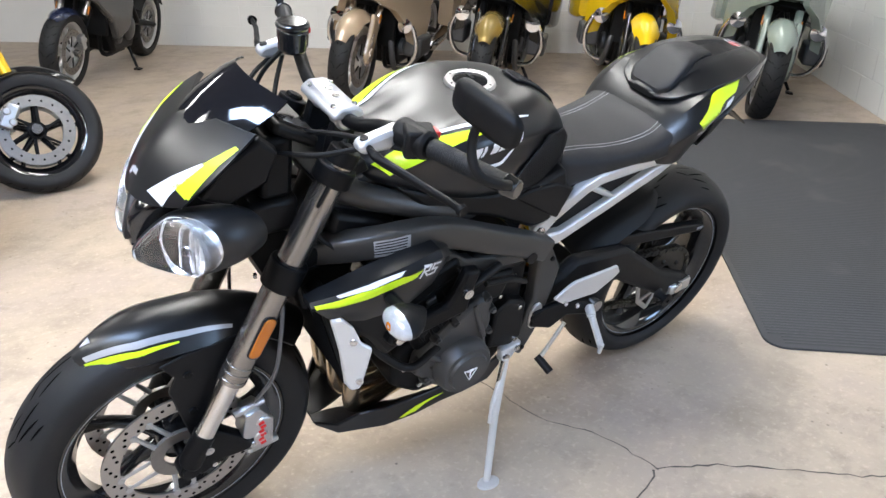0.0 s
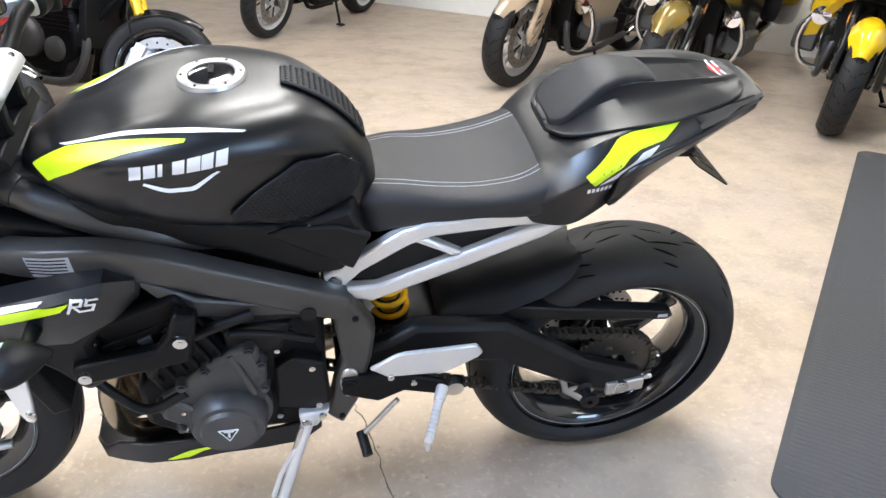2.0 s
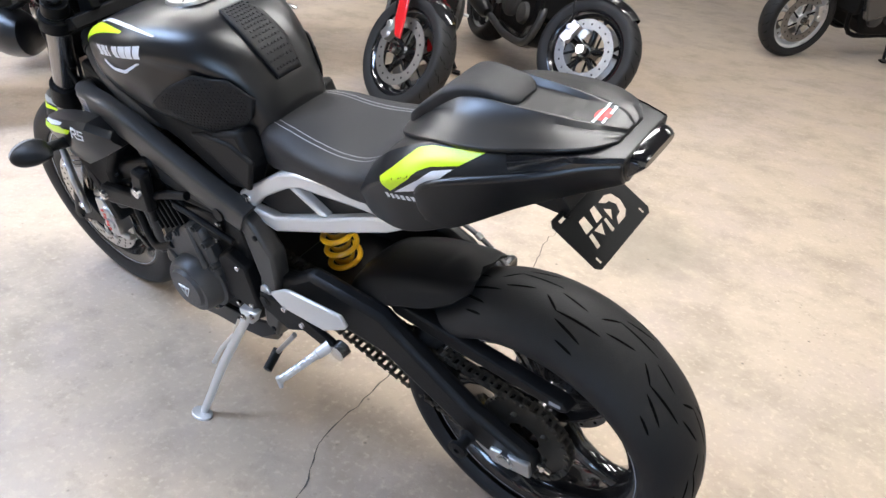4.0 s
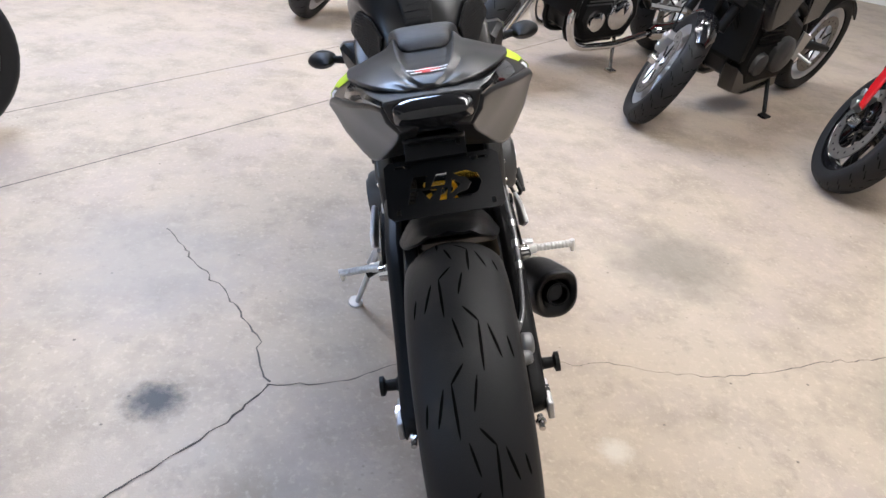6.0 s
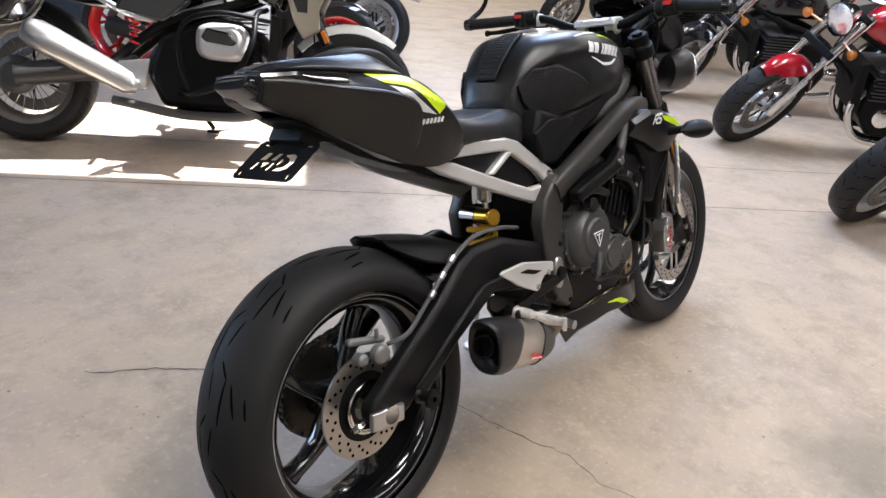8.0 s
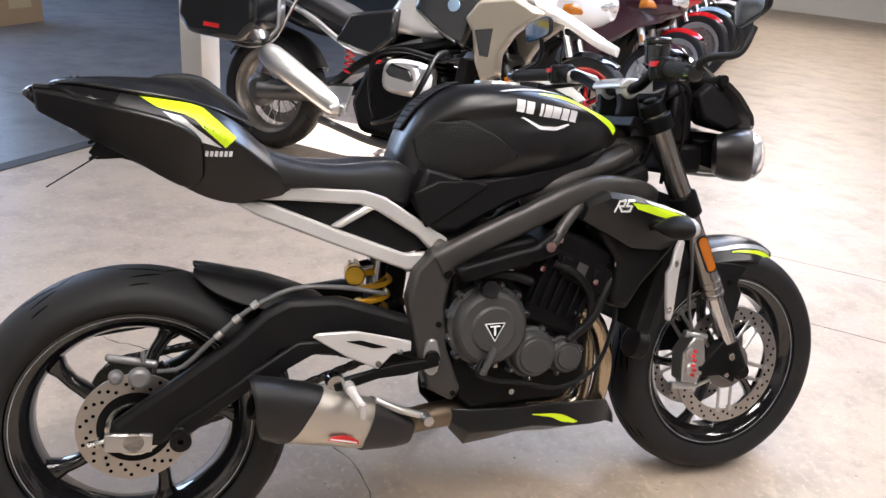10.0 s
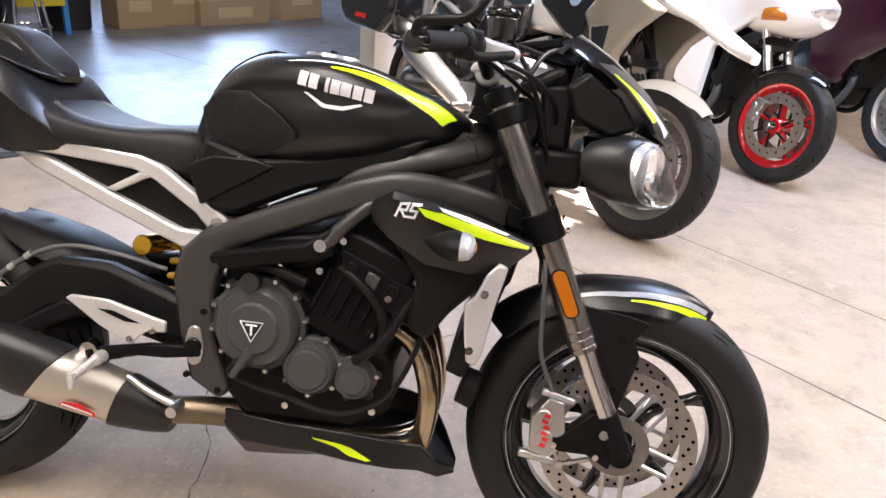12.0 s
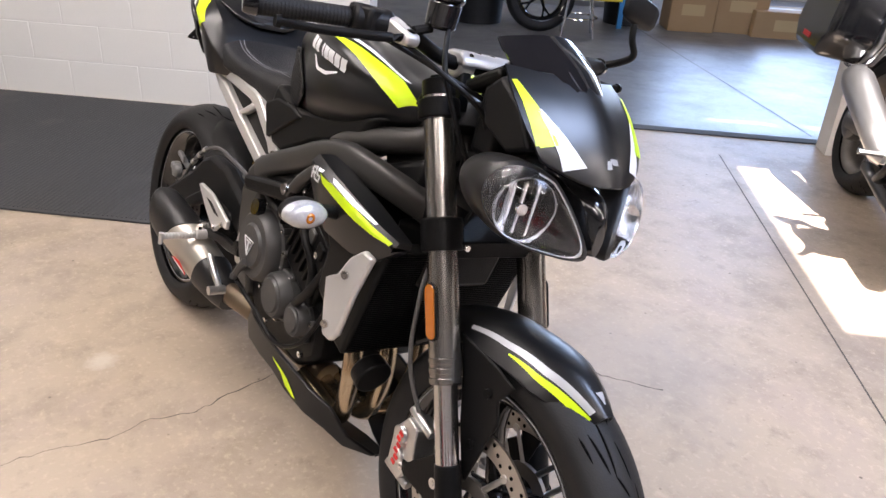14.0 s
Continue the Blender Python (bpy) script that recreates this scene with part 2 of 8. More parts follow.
def part(name, g, material, parent=None, label="", bevel=0.0, sharp=38, segments=2):
    if len(g.marks) > 1:
        ends = g.marks[1:] + [(len(g.v), len(g.f))]
        for (a, b), (c, d) in zip(g.marks, ends):
            h = Geo()
            h.v, h.f = g.v[a:c], [tuple(i - a for i in fc) for fc in g.f[b:d]]
            ob = part(name, h, material, parent, label, bevel, sharp, segments)
        return ob
    ob = new(name, mesh_of(name, g, material, sharp))
    if parent:
        ob.parent = parent
    if label:
        ob["label"] = label
    if bevel:
        b = ob.modifiers.new("bevel", "BEVEL")
        b.width, b.segments, b.limit_method, b.angle_limit = bevel, segments, "ANGLE", radians(32)
    return ob


def spline(keys, n):
    """Rows of numbers eased through the key rows, n in all."""
    k = np.array(keys, float)
    t = np.r_[0, np.cumsum(np.linalg.norm(np.diff(k[:, : min(3, k.shape[1])], axis=0), axis=1) + 1e-9)]
    tan = np.gradient(k, t, axis=0)
    out = []
    for s in np.linspace(0, t[-1], n):
        i = min(max(int(np.searchsorted(t, s)) - 1, 0), len(t) - 2)
        h = t[i + 1] - t[i]
        a = (s - t[i]) / h
        out.append((2 * a**3 - 3 * a**2 + 1) * k[i] + (a**3 - 2 * a**2 + a) * h * tan[i] + (3 * a**2 - 2 * a**3) * k[i + 1] + (a**3 - a**2) * h * tan[i + 1])
    return np.array(out)


def curve(pts, n=24):
    return [tuple(p) for p in spline(pts, n)]


def hull(keys, n=36, m=40):
    """A closed body along x. Keys: x, top, widest height, bottom, half width, upper fullness, lower fullness, shift in y."""
    rings = []
    for x, zt, zw, zb, w, eu, el, sh in spline(keys, n):
        ring = []
        for j in range(m):
            t = 2 * math.pi * j / m
            c, s = math.cos(t), math.sin(t)
            e = eu if s >= 0 else el
            y = w * math.copysign(abs(c) ** e, c) + sh
            z = zw + ((zt - zw) if s >= 0 else (zw - zb)) * math.copysign(abs(s) ** e, s)
            ring.append((x, y, z))
        rings.append(ring)
    return Geo().loft(rings)


from mathutils.bvhtree import BVHTree


def decal(top, bottom, target, side=-1, n=24, m=6, lift=0.0012, down=False, slant_=False):
    """A thin film between two lines given in x and z (or x and y, seen from above), laid onto a surface."""
    tree = BVHTree.FromPolygons([Vector(p) for p in target.v], target.f)

    def along(line):
        l = np.array(line, float)
        t = np.r_[0, np.cumsum(np.linalg.norm(np.diff(l, axis=0), axis=1))]
        return np.stack([np.interp(np.linspace(0, t[-1], n), t, l[:, k]) for k in (0, 1)], 1)

    a, b = along(top), along(bottom)
    grid = []
    for i in range(n):
        for j in range(m):
            p = a[i] + (b[i] - a[i]) * j / (m - 1)
            o = Vector((p[0], p[1], 2.0)) if down else Vector((p[0], side * 0.8, p[1]))
            d = Vector((0, 0, -1)) if down else Vector((0, -side, 0))
            if slant_:
                d = Vector((0, -side * 0.75, -0.66))
                o = Vector((p[0], side * 0.1, p[1])) - d * 0.5
            hit, nor, _, _ = tree.ray_cast(o, d)
            if hit is None:
                hit, nor, _, _ = tree.find_nearest(Vector((p[0], p[1], 0.95)) if down else Vector((p[0], side * 0.15, p[1])))
            if nor.dot(d) > 0:
                nor = -nor
            grid.append(hit + nor * lift)
    fs = [(i * m + j, i * m + j + 1, (i + 1) * m + j + 1, (i + 1) * m + j) for i in range(n - 1) for j in range(m - 1)]
    return Geo().add(grid, fs)


def bolt(g, c, d, r=0.007, h=0.005):
    """A round-headed screw."""
    c, d = Vector(c), Vector(d).normalized()
    if not g.whole:
        g.cut()
    g.cyl(c, c + d * h, r, r * 0.9, 10)
    g.cyl(c + d * h, c + d * (h + 0.0008), r * 0.45, r * 0.45, 6)
    return g


def ring_arc(c, r0, r1, y0, y1, n=56, a0=0.0, a1=360.0):
    """A flat ring in x and z round c."""
    g = Geo()
    full = abs(a1 - a0) >= 360
    k = n if full else n + 1
    p = []
    for i in range(k):
        t = radians(a0 + (a1 - a0) * i / n)
        for r, y in ((r0, y0), (r1, y0), (r1, y1), (r0, y1)):
            p.append((c[0] + r * math.cos(t), c[1] + y, c[2] + r * math.sin(t)))
    fs = []
    for i in range(n):
        j = (i + 1) % k
        for q in range(4):
            fs.append((i * 4 + q, i * 4 + (q + 1) % 4, j * 4 + (q + 1) % 4, j * 4 + q))
    if not full:
        fs += [(0, 1, 2, 3), (4 * k - 1, 4 * k - 2, 4 * k - 3, 4 * k - 4)]
    return g.add(p, fs)

# ---- the room ----
def concrete(name, base, warm, rough, stains=()):
    m = bpy.data.materials.new(name)
    m.use_nodes = True
    nt = m.node_tree
    n, link = nt.nodes, nt.links
    bsdf = n["Principled BSDF"]
    tc = n.new("ShaderNodeTexCoord")

    def noise_tex(scale, detail=6, rough_=0.55):
        t = n.new("ShaderNodeTexNoise")
        t.inputs["Scale"].default_value, t.inputs["Detail"].default_value, t.inputs["Roughness"].default_value = scale, detail, rough_
        link.new(tc.outputs["Object"], t.inputs["Vector"])
        return t

    def ramp(src, lo, hi):
        r = n.new("ShaderNodeMapRange")
        r.inputs["From Min"].default_value, r.inputs["From Max"].default_value = lo, hi
        link.new(src, r.inputs["Value"])
        return r.outputs[0]

    def blend(fac, a, b):
        x = n.new("ShaderNodeMix")
        x.data_type = "RGBA"
        link.new(fac, x.inputs["Factor"])
        for key, val in (("A", a), ("B", b)):
            if isinstance(val, tuple):
                x.inputs[key].default_value = (*val, 1)
            else:
                link.new(val, x.inputs[key])
        return x.outputs["Result"]

    cloud, mid, grain, speck = noise_tex(0.8), noise_tex(3.3, 10, 0.66), noise_tex(60, 4), noise_tex(190, 2)
    tint, blotch = noise_tex(1.9, 4, 0.6), noise_tex(9.0, 9, 0.72)
    col = blend(ramp(cloud.outputs["Fac"], 0.35, 0.65), base, warm)
    col = blend(ramp(tint.outputs["Fac"], 0.46, 0.6), col, (base[0] * 0.98, base[1] * 0.98, base[2] * 1.06))
    dark = tuple(k * 0.76 for k in base)
    col = blend(ramp(mid.outputs["Fac"], 0.48, 0.68), col, dark)
    col = blend(ramp(blotch.outputs["Fac"], 0.54, 0.72), col, tuple(k * 0.74 for k in base))
    col = blend(ramp(blotch.outputs["Fac"], 0.45, 0.30), col, tuple(min(1, k * 1.09) for k in warm))
    light = tuple(min(1, k * 1.16) for k in warm)
    col = blend(ramp(grain.outputs["Fac"], 0.55, 0.8), col, light)
    pit = n.new("ShaderNodeTexVoronoi")
    pit.inputs["Scale"].default_value = 9
    link.new(tc.outputs["Object"], pit.inputs["Vector"])
    col = blend(ramp(pit.outputs["Distance"], 0.050, 0.02), col, tuple(k * 0.32 for k in base))
    # Finer pits gather in worn patches.
    fine = n.new("ShaderNodeTexVoronoi")
    fine.inputs["Scale"].default_value = 34
    link.new(tc.outputs["Object"], fine.inputs["Vector"])
    both_ = n.new("ShaderNodeMath")
    both_.operation = "MULTIPLY"
    link.new(ramp(fine.outputs["Distance"], 0.17, 0.09), both_.inputs[0])
    link.new(ramp(noise_tex(2.6, 6, 0.7).outputs["Fac"], 0.54, 0.64), both_.inputs[1])
    col = blend(both_.outputs[0], col, tuple(k * 0.55 for k in base))
    for x, y, r, c, k in stains:
        d = n.new("ShaderNodeVectorMath")
        d.operation = "DISTANCE"
        warp = n.new("ShaderNodeVectorMath")
        warp.operation = "MULTIPLY_ADD"
        link.new(noise_tex(2.2 / r, 5, 0.7).outputs["Color"], warp.inputs[0])
        warp.inputs[1].default_value, warp.inputs[2].default_value = (r, r, 0), (x - r / 2, y - r / 2, 0)
        flat = n.new("ShaderNodeVectorMath")
        flat.operation = "MULTIPLY"
        flat.inputs[1].default_value = (1, 1, 0)
        link.new(tc.outputs["Object"], flat.inputs[0])
        link.new(flat.outputs[0], d.inputs[0])
        link.new(warp.outputs[0], d.inputs[1])
        f = n.new("ShaderNodeMapRange")
        f.inputs["From Min"].default_value, f.inputs["From Max"].default_value = r, r * 0.35
        f.inputs["To Max"].default_value = k
        link.new(d.outputs["Value"], f.inputs["Value"])
        col = blend(f.outputs[0], col, c)
    link.new(col, bsdf.inputs["Base Color"])
    rr = n.new("ShaderNodeMapRange")
    rr.inputs["To Min"].default_value, rr.inputs["To Max"].default_value = rough - 0.14, rough + 0.14
    link.new(mid.outputs["Fac"], rr.inputs["Value"])
    link.new(rr.outputs[0], bsdf.inputs["Roughness"])
    b = n.new("ShaderNodeBump")
    b.inputs["Strength"].default_value, b.inputs["Distance"].default_value = 0.25, 0.002
    link.new(speck.outputs["Fac"], b.inputs["Height"])
    link.new(b.outputs[0], bsdf.inputs["Normal"])
    return m


STAINS = [(-0.387, 0.77, 0.085, (0.035, 0.032, 0.03), 1.0), (0.42, -0.80, 0.30, (0.16, 0.14, 0.12), 0.55), (-0.40, -1.32, 0.32, (0.18, 0.16, 0.13), 0.5),
          (0.25, 0.95, 0.45, (0.30, 0.28, 0.27), 0.5), (-0.50, -0.33, 0.05, (0.62, 0.57, 0.5), 0.7), (-0.9, 0.25, 0.35, (0.30, 0.26, 0.21), 0.35)]
CONCRETE = concrete("worn_concrete", (0.42, 0.341, 0.260), (0.465, 0.381, 0.297), 0.46, STAINS)
CONCRETE.node_tree.nodes["Principled BSDF"].inputs["Specular IOR Level"].default_value = 0.42
CRACK = mat("crack_dark", (0.10, 0.088, 0.075), 0.9, 0, 0.3, 20, 200, 0.3)
WALLPAINT = mat("painted_block_wall", (0.74, 0.735, 0.71), 0.62, 0, 0.05, 2.5, 130, 0.35, 0, (0.66, 0.64, 0.60), 0.66)
MORTAR = mat("painted_mortar", (0.71, 0.705, 0.685), 0.7, 0, 0.06, 4, 120, 0.4)
CEIL = mat("ceiling_board", (0.10, 0.098, 0.092), 0.8, 0, 0.05, 2, 60, 0.2)
MATRUB = mat("ribbed_rubber_mat", (0.042, 0.043, 0.046), 0.72, 0, 0.22, 3.5, 260, 0.3, 0, (0.062, 0.061, 0.060), 0.6)
TROFFER = mat("white_enamel", (0.8, 0.8, 0.78), 0.35, 0, 0.03, 4, 60, 0.02)
TUBE = bpy.data.materials.new("lit_tube")
TUBE.use_nodes = True
TUBE.node_tree.nodes["Principled BSDF"].inputs["Emission Color"].default_value = (1.0, 0.925, 0.82, 1)
TUBE.node_tree.nodes["Principled BSDF"].inputs["Emission Strength"].default_value = 1.6


def slab(name, u0, u1, v0, v1, z0, z1, material, label, category, extra=None):
    g = Geo().box((0, 0, 0), (u1 - u0, v1 - v0, z1 - z0))
    ob = new(name, mesh_of(name, g, material))
    ob.matrix_world = room_pose((u0 + u1) / 2, (v0 + v1) / 2, (z0 + z1) / 2)
    return tagged(ob, label, category, "", "structure")


g = Geo()
k = 40
for i in range(k + 1):
    for j in range(k + 1):
        g.v.append((-45 + 90 * i / k, -45 + 90 * j / k, 0))
g.f = [(i * (k + 1) + j, (i + 1) * (k + 1) + j, (i + 1) * (k + 1) + j + 1, i * (k + 1) + j + 1) for i in range(k) for j in range(k)]
ground = tagged(new("ground", mesh_of("ground", g, CONCRETE)), "worn beige concrete floor with cracks and oil stains", "floor", "", "structure")

U0, U1, V0, V1, VB, H = -5.8, 19.0, -8.0, 2.49, 8.6, 3.7
slab("wall_far", U0 - 0.2, U0, V0, V1 + 0.2, 0, H, MORTAR, "white painted concrete block wall behind the motorcycles", "wall")
slab("wall_side", U0, -0.3, V1, V1 + 0.2, 0, H, MORTAR, "white painted concrete block wall beside a rubber mat", "wall")
slab("wall_lintel", -0.3, 5.4, V1 + 0.06, V1 + 0.28, 3.25, H, WALLPAINT, "white painted beam over the workshop opening", "wall")
slab("wall_row", 5.4, U1, V1 + 0.06, V1 + 0.26, 0, H, WALLPAINT, "white painted wall behind parked motorcycles", "wall")
slab("wall_aisle", U0 - 0.2, U1 + 0.2, V0 - 0.2, V0, 0, H, WALLPAINT, "white painted showroom wall", "wall")
slab("wall_end", U1, U1 + 0.2, V0, VB, 0, H, WALLPAINT, "white painted end wall", "wall")
slab("wall_workshop", -4.2, -4.0, V1 + 0.2, VB, 0, H, WALLPAINT, "white painted workshop wall", "wall")
for u0, u1, z0, z1 in ((-4.2, 2.35, 0, H), (4.95, U1 + 0.2, 0, H), (2.35, 4.95, 0, 0.78), (2.35, 4.95, 2.95, H)):
    slab("wall_back", u0, u1, VB, VB + 0.2, z0, z1, WALLPAINT, "painted workshop back wall round an assumed wide opening, out of view", "wall")
# Unseen ceiling, two roof lights over the aisle; a strip added between trims sunlight.
for u0, u1, v0, v1 in ((U0 - 0.2, 2.24, V0 - 0.2, VB + 0.2), (3.5, U1 + 0.2, V0 - 0.2, VB + 0.2), (2.24, 3.5, V0 - 0.2, -1.37), (2.24, 3.5, 0.245, 0.945), (2.24, 3.5, 1.07, VB + 0.2)):
    slab("ceiling", u0, u1, v0, v1, H, H + 0.15, CEIL, "dark unseen ceiling round openings that shape the sun patches", "ceiling")
SEALED = concrete("sealed_grey_concrete", (0.13, 0.135, 0.142), (0.18, 0.184, 0.19), 0.36)
slab("floor_workshop", -4.0, U1, 2.85, VB, 0.0, 0.004, SEALED, "dark grey sealed concrete workshop floor", "floor")
slab("floor_track", -0.3, 5.4, 2.77, 2.85, 0.0, 0.006, MATRUB, "dark worn metal door track in the floor", "door track")

# Concrete blocks of the two walls in view.
BLOCK = mesh_of("block", Geo().box((0, 0, 0), (0.394, 0.008, 0.194)), WALLPAINT)
bm = bmesh.new()
bm.from_mesh(BLOCK)
bmesh.ops.bevel(bm, geom=[e for e in bm.edges], offset=0.002, segments=1, affect="EDGES")
bm.to_mesh(BLOCK)
bm.free()


def blocks(wall, fix, a0, a1, rows, along_u):
    for r in range(rows):
        a = a0 + (0.2 if r % 2 else 0.0)
        while a + 0.4 <= a1:
            ob = new("block", BLOCK)
            ob.parent = wall
            m = room_pose(a + 0.2, fix, 0.1 + 0.2 * r) if along_u else room_pose(fix, a + 0.2, 0.1 + 0.2 * r, 90)
            ob.matrix_parent_inverse = wall.matrix_world.inverted()
            ob.matrix_basis = m
            a += 0.4


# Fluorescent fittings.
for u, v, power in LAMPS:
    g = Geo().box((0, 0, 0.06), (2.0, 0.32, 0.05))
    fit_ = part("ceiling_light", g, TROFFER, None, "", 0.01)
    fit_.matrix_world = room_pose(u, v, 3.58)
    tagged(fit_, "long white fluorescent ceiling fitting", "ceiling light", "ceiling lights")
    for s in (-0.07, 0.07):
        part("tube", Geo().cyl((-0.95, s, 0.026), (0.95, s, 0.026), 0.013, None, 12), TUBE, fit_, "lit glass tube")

# Saw-cut joints and the long crack.
def groove(name, line, width, seed=0, jitter=0.0, z=0.0012):
    rnd = random.Random(seed)
    pts = []
    for (x0, y0), (x1, y1) in zip(line[:-1], line[1:]):
        n = max(2, int(math.hypot(x1 - x0, y1 - y0) / 0.022)) if jitter else 2
        for i in range(n):
            t = i / n
            pts.append((x0 + (x1 - x0) * t + rnd.gauss(0, jitter), y0 + (y1 - y0) * t + rnd.gauss(0, jitter)))
    pts.append(line[-1])
    v, f = [], []
    for i, p in enumerate(pts):
        a, b = Vector(pts[max(0, i - 1)]), Vector(pts[min(len(pts) - 1, i + 1)])
        d = (b - a).normalized()
        w = width * (rnd.uniform(0.35, 1.25) if jitter else 1) / 2
        v += [(p[0] - d.y * w, p[1] + d.x * w, z), (p[0] + d.y * w, p[1] - d.x * w, z)]
    f = [(2 * i, 2 * i + 1, 2 * i + 3, 2 * i + 2) for i in range(len(pts) - 1)]
    ob = new(name, mesh_of(name, Geo().add(v, f), CRACK))
    return tagged(ob, "dark crack in the worn concrete floor" if jitter else "straight saw-cut joint in the concrete floor", "floor crack" if jitter else "floor joint", "", "structure")


for u in (1.585, 2.235):
    groove("floor_joint", [tuple(room(u, -5.1).xy), tuple(room(u, 2.44).xy)], 0.006)
groove("floor_joint", [tuple(room(2.2, 2.9).xy), tuple(room(1.0, 8.5).xy)], 0.007, z=0.0052)
groove("floor_crack", [(-0.862, 0.924), (-0.746, 0.849), (-0.62, 0.735), (-0.476, 0.61), (-0.39, 0.555), (-0.315, 0.515)], 0.0055, 1, 0.004)
groove("floor_crack", [(-0.315, 0.515), (-0.265, 0.545), (-0.12, 0.575), (0.01, 0.645), (0.166, 0.757), (0.25, 0.82), (0.311, 0.86), (0.433, 0.946)], 0.005, 2, 0.004)
groove("floor_crack", [(-0.315, 0.515), (-0.31, 0.39), (-0.27, 0.30), (-0.208, 0.19), (-0.19, 0.11), (-0.2, 0.045), (-0.178, -0.04), (-0.154, -0.2)], 0.0038, 3, 0.004)
groove("floor_crack", [(-0.154, -0.2), (-0.185, -0.286), (-0.163, -0.395), (-0.2, -0.557), (-0.204, -0.72), (-0.157, -0.925), (-0.111, -1.076), (-0.04, -1.5)], 0.0028, 4, 0.004)

# Column between the two bays of the opening.
tagged(slab("door_post", 2.17, 2.33, 2.59, 2.74, 0, H, WALLPAINT, "white painted column with scuffed edges", "column"))

# Ribbed rubber mat by the wall.
mu0, mu1, mv0, mv1 = -3.38, -0.455, 1.0, 2.46
g = Geo()
poly = []
for cx, cy, a0 in ((mu1 - 0.07, mv1 - 0.07, 0), (mu0 + 0.07, mv1 - 0.07, 90), (mu0 + 0.07, mv0 + 0.07, 180), (mu1 - 0.07, mv0 + 0.07, 270)):
    poly += [(cx + 0.07 * math.cos(radians(a0 + 15 * i)), cy + 0.07 * math.sin(radians(a0 + 15 * i))) for i in range(7)]
k = len(poly)
g.add([(*room(u, v, 0.0005).xy, 0.0005) for u, v in poly] + [(*room(u, v).xy, 0.009) for u, v in poly],
      [tuple(range(k)), tuple(range(k, 2 * k))] + [(i, (i + 1) % k, k + (i + 1) % k, k + i) for i in range(k)])
rubber_mat = tagged(part("rubber_mat", g, MATRUB, None, "", 0.002), "large dark grey ribbed rubber floor mat", "floor mat")
g = Geo()
ribs = 150
for i in range(ribs):
    u = mu0 + 0.03 + (mu1 - mu0 - 0.06) * i / (ribs - 1)
    inset = 0.06 if i in (0, 1, 2, ribs - 1, ribs - 2, ribs - 3) else 0.02
    a, b, c, d = (room(u + s, w) for w in (mv0 + inset, mv1 - inset) for s in (-0.0062, 0.0062))
    e, h = room(u, mv0 + inset), room(u, mv1 - inset)
    g.add([(a.x, a.y, 0.0088), (b.x, b.y, 0.0088), (c.x, c.y, 0.0088), (d.x, d.y, 0.0088), (e.x, e.y, 0.0118), (h.x, h.y, 0.0118)], [(0, 4, 5, 2), (4, 1, 3, 5), (0, 1, 4), (2, 5, 3)])
ribs_ = part("ribs", g, MATRUB, rubber_mat)
tagged(ribs_, "fine parallel rubber ribs", "", "", "stuff")

# ---- the black roadster on its side stand ----
hero = new("motorcycle")
hero.matrix_world = pose(0, 0, 0.003, -13.8, 0, 0)
tagged(hero, "satin black naked sports motorcycle with lime stripes on its side stand", "motorcycle")
RW, FW = (-0.703, 0.0, 0.313), (0.720, 0.0, 0.304)


def tyre_profile(r, w, bead, crown=0.62):
    p = []
    for i in range(15):
        t = math.pi * (i / 14 - 0.5)
        y = w / 2 * math.sin(t)
        p.append((y, r - (w / 2) * crown * (1 - math.cos(t)) ** 0.9))
    side = p[-1]
    out = [(side[0] * 0.98, side[1] - (side[1] - bead) * 0.5), (side[0] * 0.84, bead)]
    return [(-a, b) for a, b in reversed(out)] + p + out


def tyre(c, r, w, bead, parent, label, grooves, n=96):
    prof = tyre_profile(r, w, bead)
    ob = part("tyre", Geo().lathe(prof, c, n=n), RUBBER, parent, label, 0, 60)
    # Tread grooves: narrow dark cuts that follow the crown.
    ys, rs = [a for a, _ in prof[2:-2]], [b for _, b in prof[2:-2]]
    g = Geo()
    for a0, y0, a1, y1, wid in grooves:
        v = []
        for i in range(7):
            k = i / 6
            a, y = radians(a0 + (a1 - a0) * k), (y0 + (y1 - y0) * k) * w / 2
            half = wid / 2 * (1 - 0.75 * abs(2 * k - 1) ** 3)
            ny, na = (a1 - a0) * 0.0174 * r, -(y1 - y0) * w / 2
            l = math.hypot(ny, na)
            for s in (-1, 1):
                yy, aa = y + s * half * ny / l, a + s * half * na / l / r
                rr = float(np.interp(yy, ys, rs)) + 0.0005
                v.append((c[0] + rr * math.cos(aa), c[1] + yy, c[2] + rr * math.sin(aa)))
        g.add(v, [(2 * i, 2 * i + 1, 2 * i + 3, 2 * i + 2) for i in range(6)])
    if grooves:
        tagged(part("tread_grooves", g, GROOVE, ob), "curved cut tread grooves", "", "", "stuff")
    # Raised ring of the sidewall.
    for s in (-1, 1):
        part("sidewall_ring", Geo().lathe([(s * w * 0.452, bead + 0.017), (s * w * 0.462, bead + 0.019), (s * w * 0.462, bead + 0.021), (s * w * 0.45, bead + 0.023)], c, n=n), RUBBER, ob)
    return ob


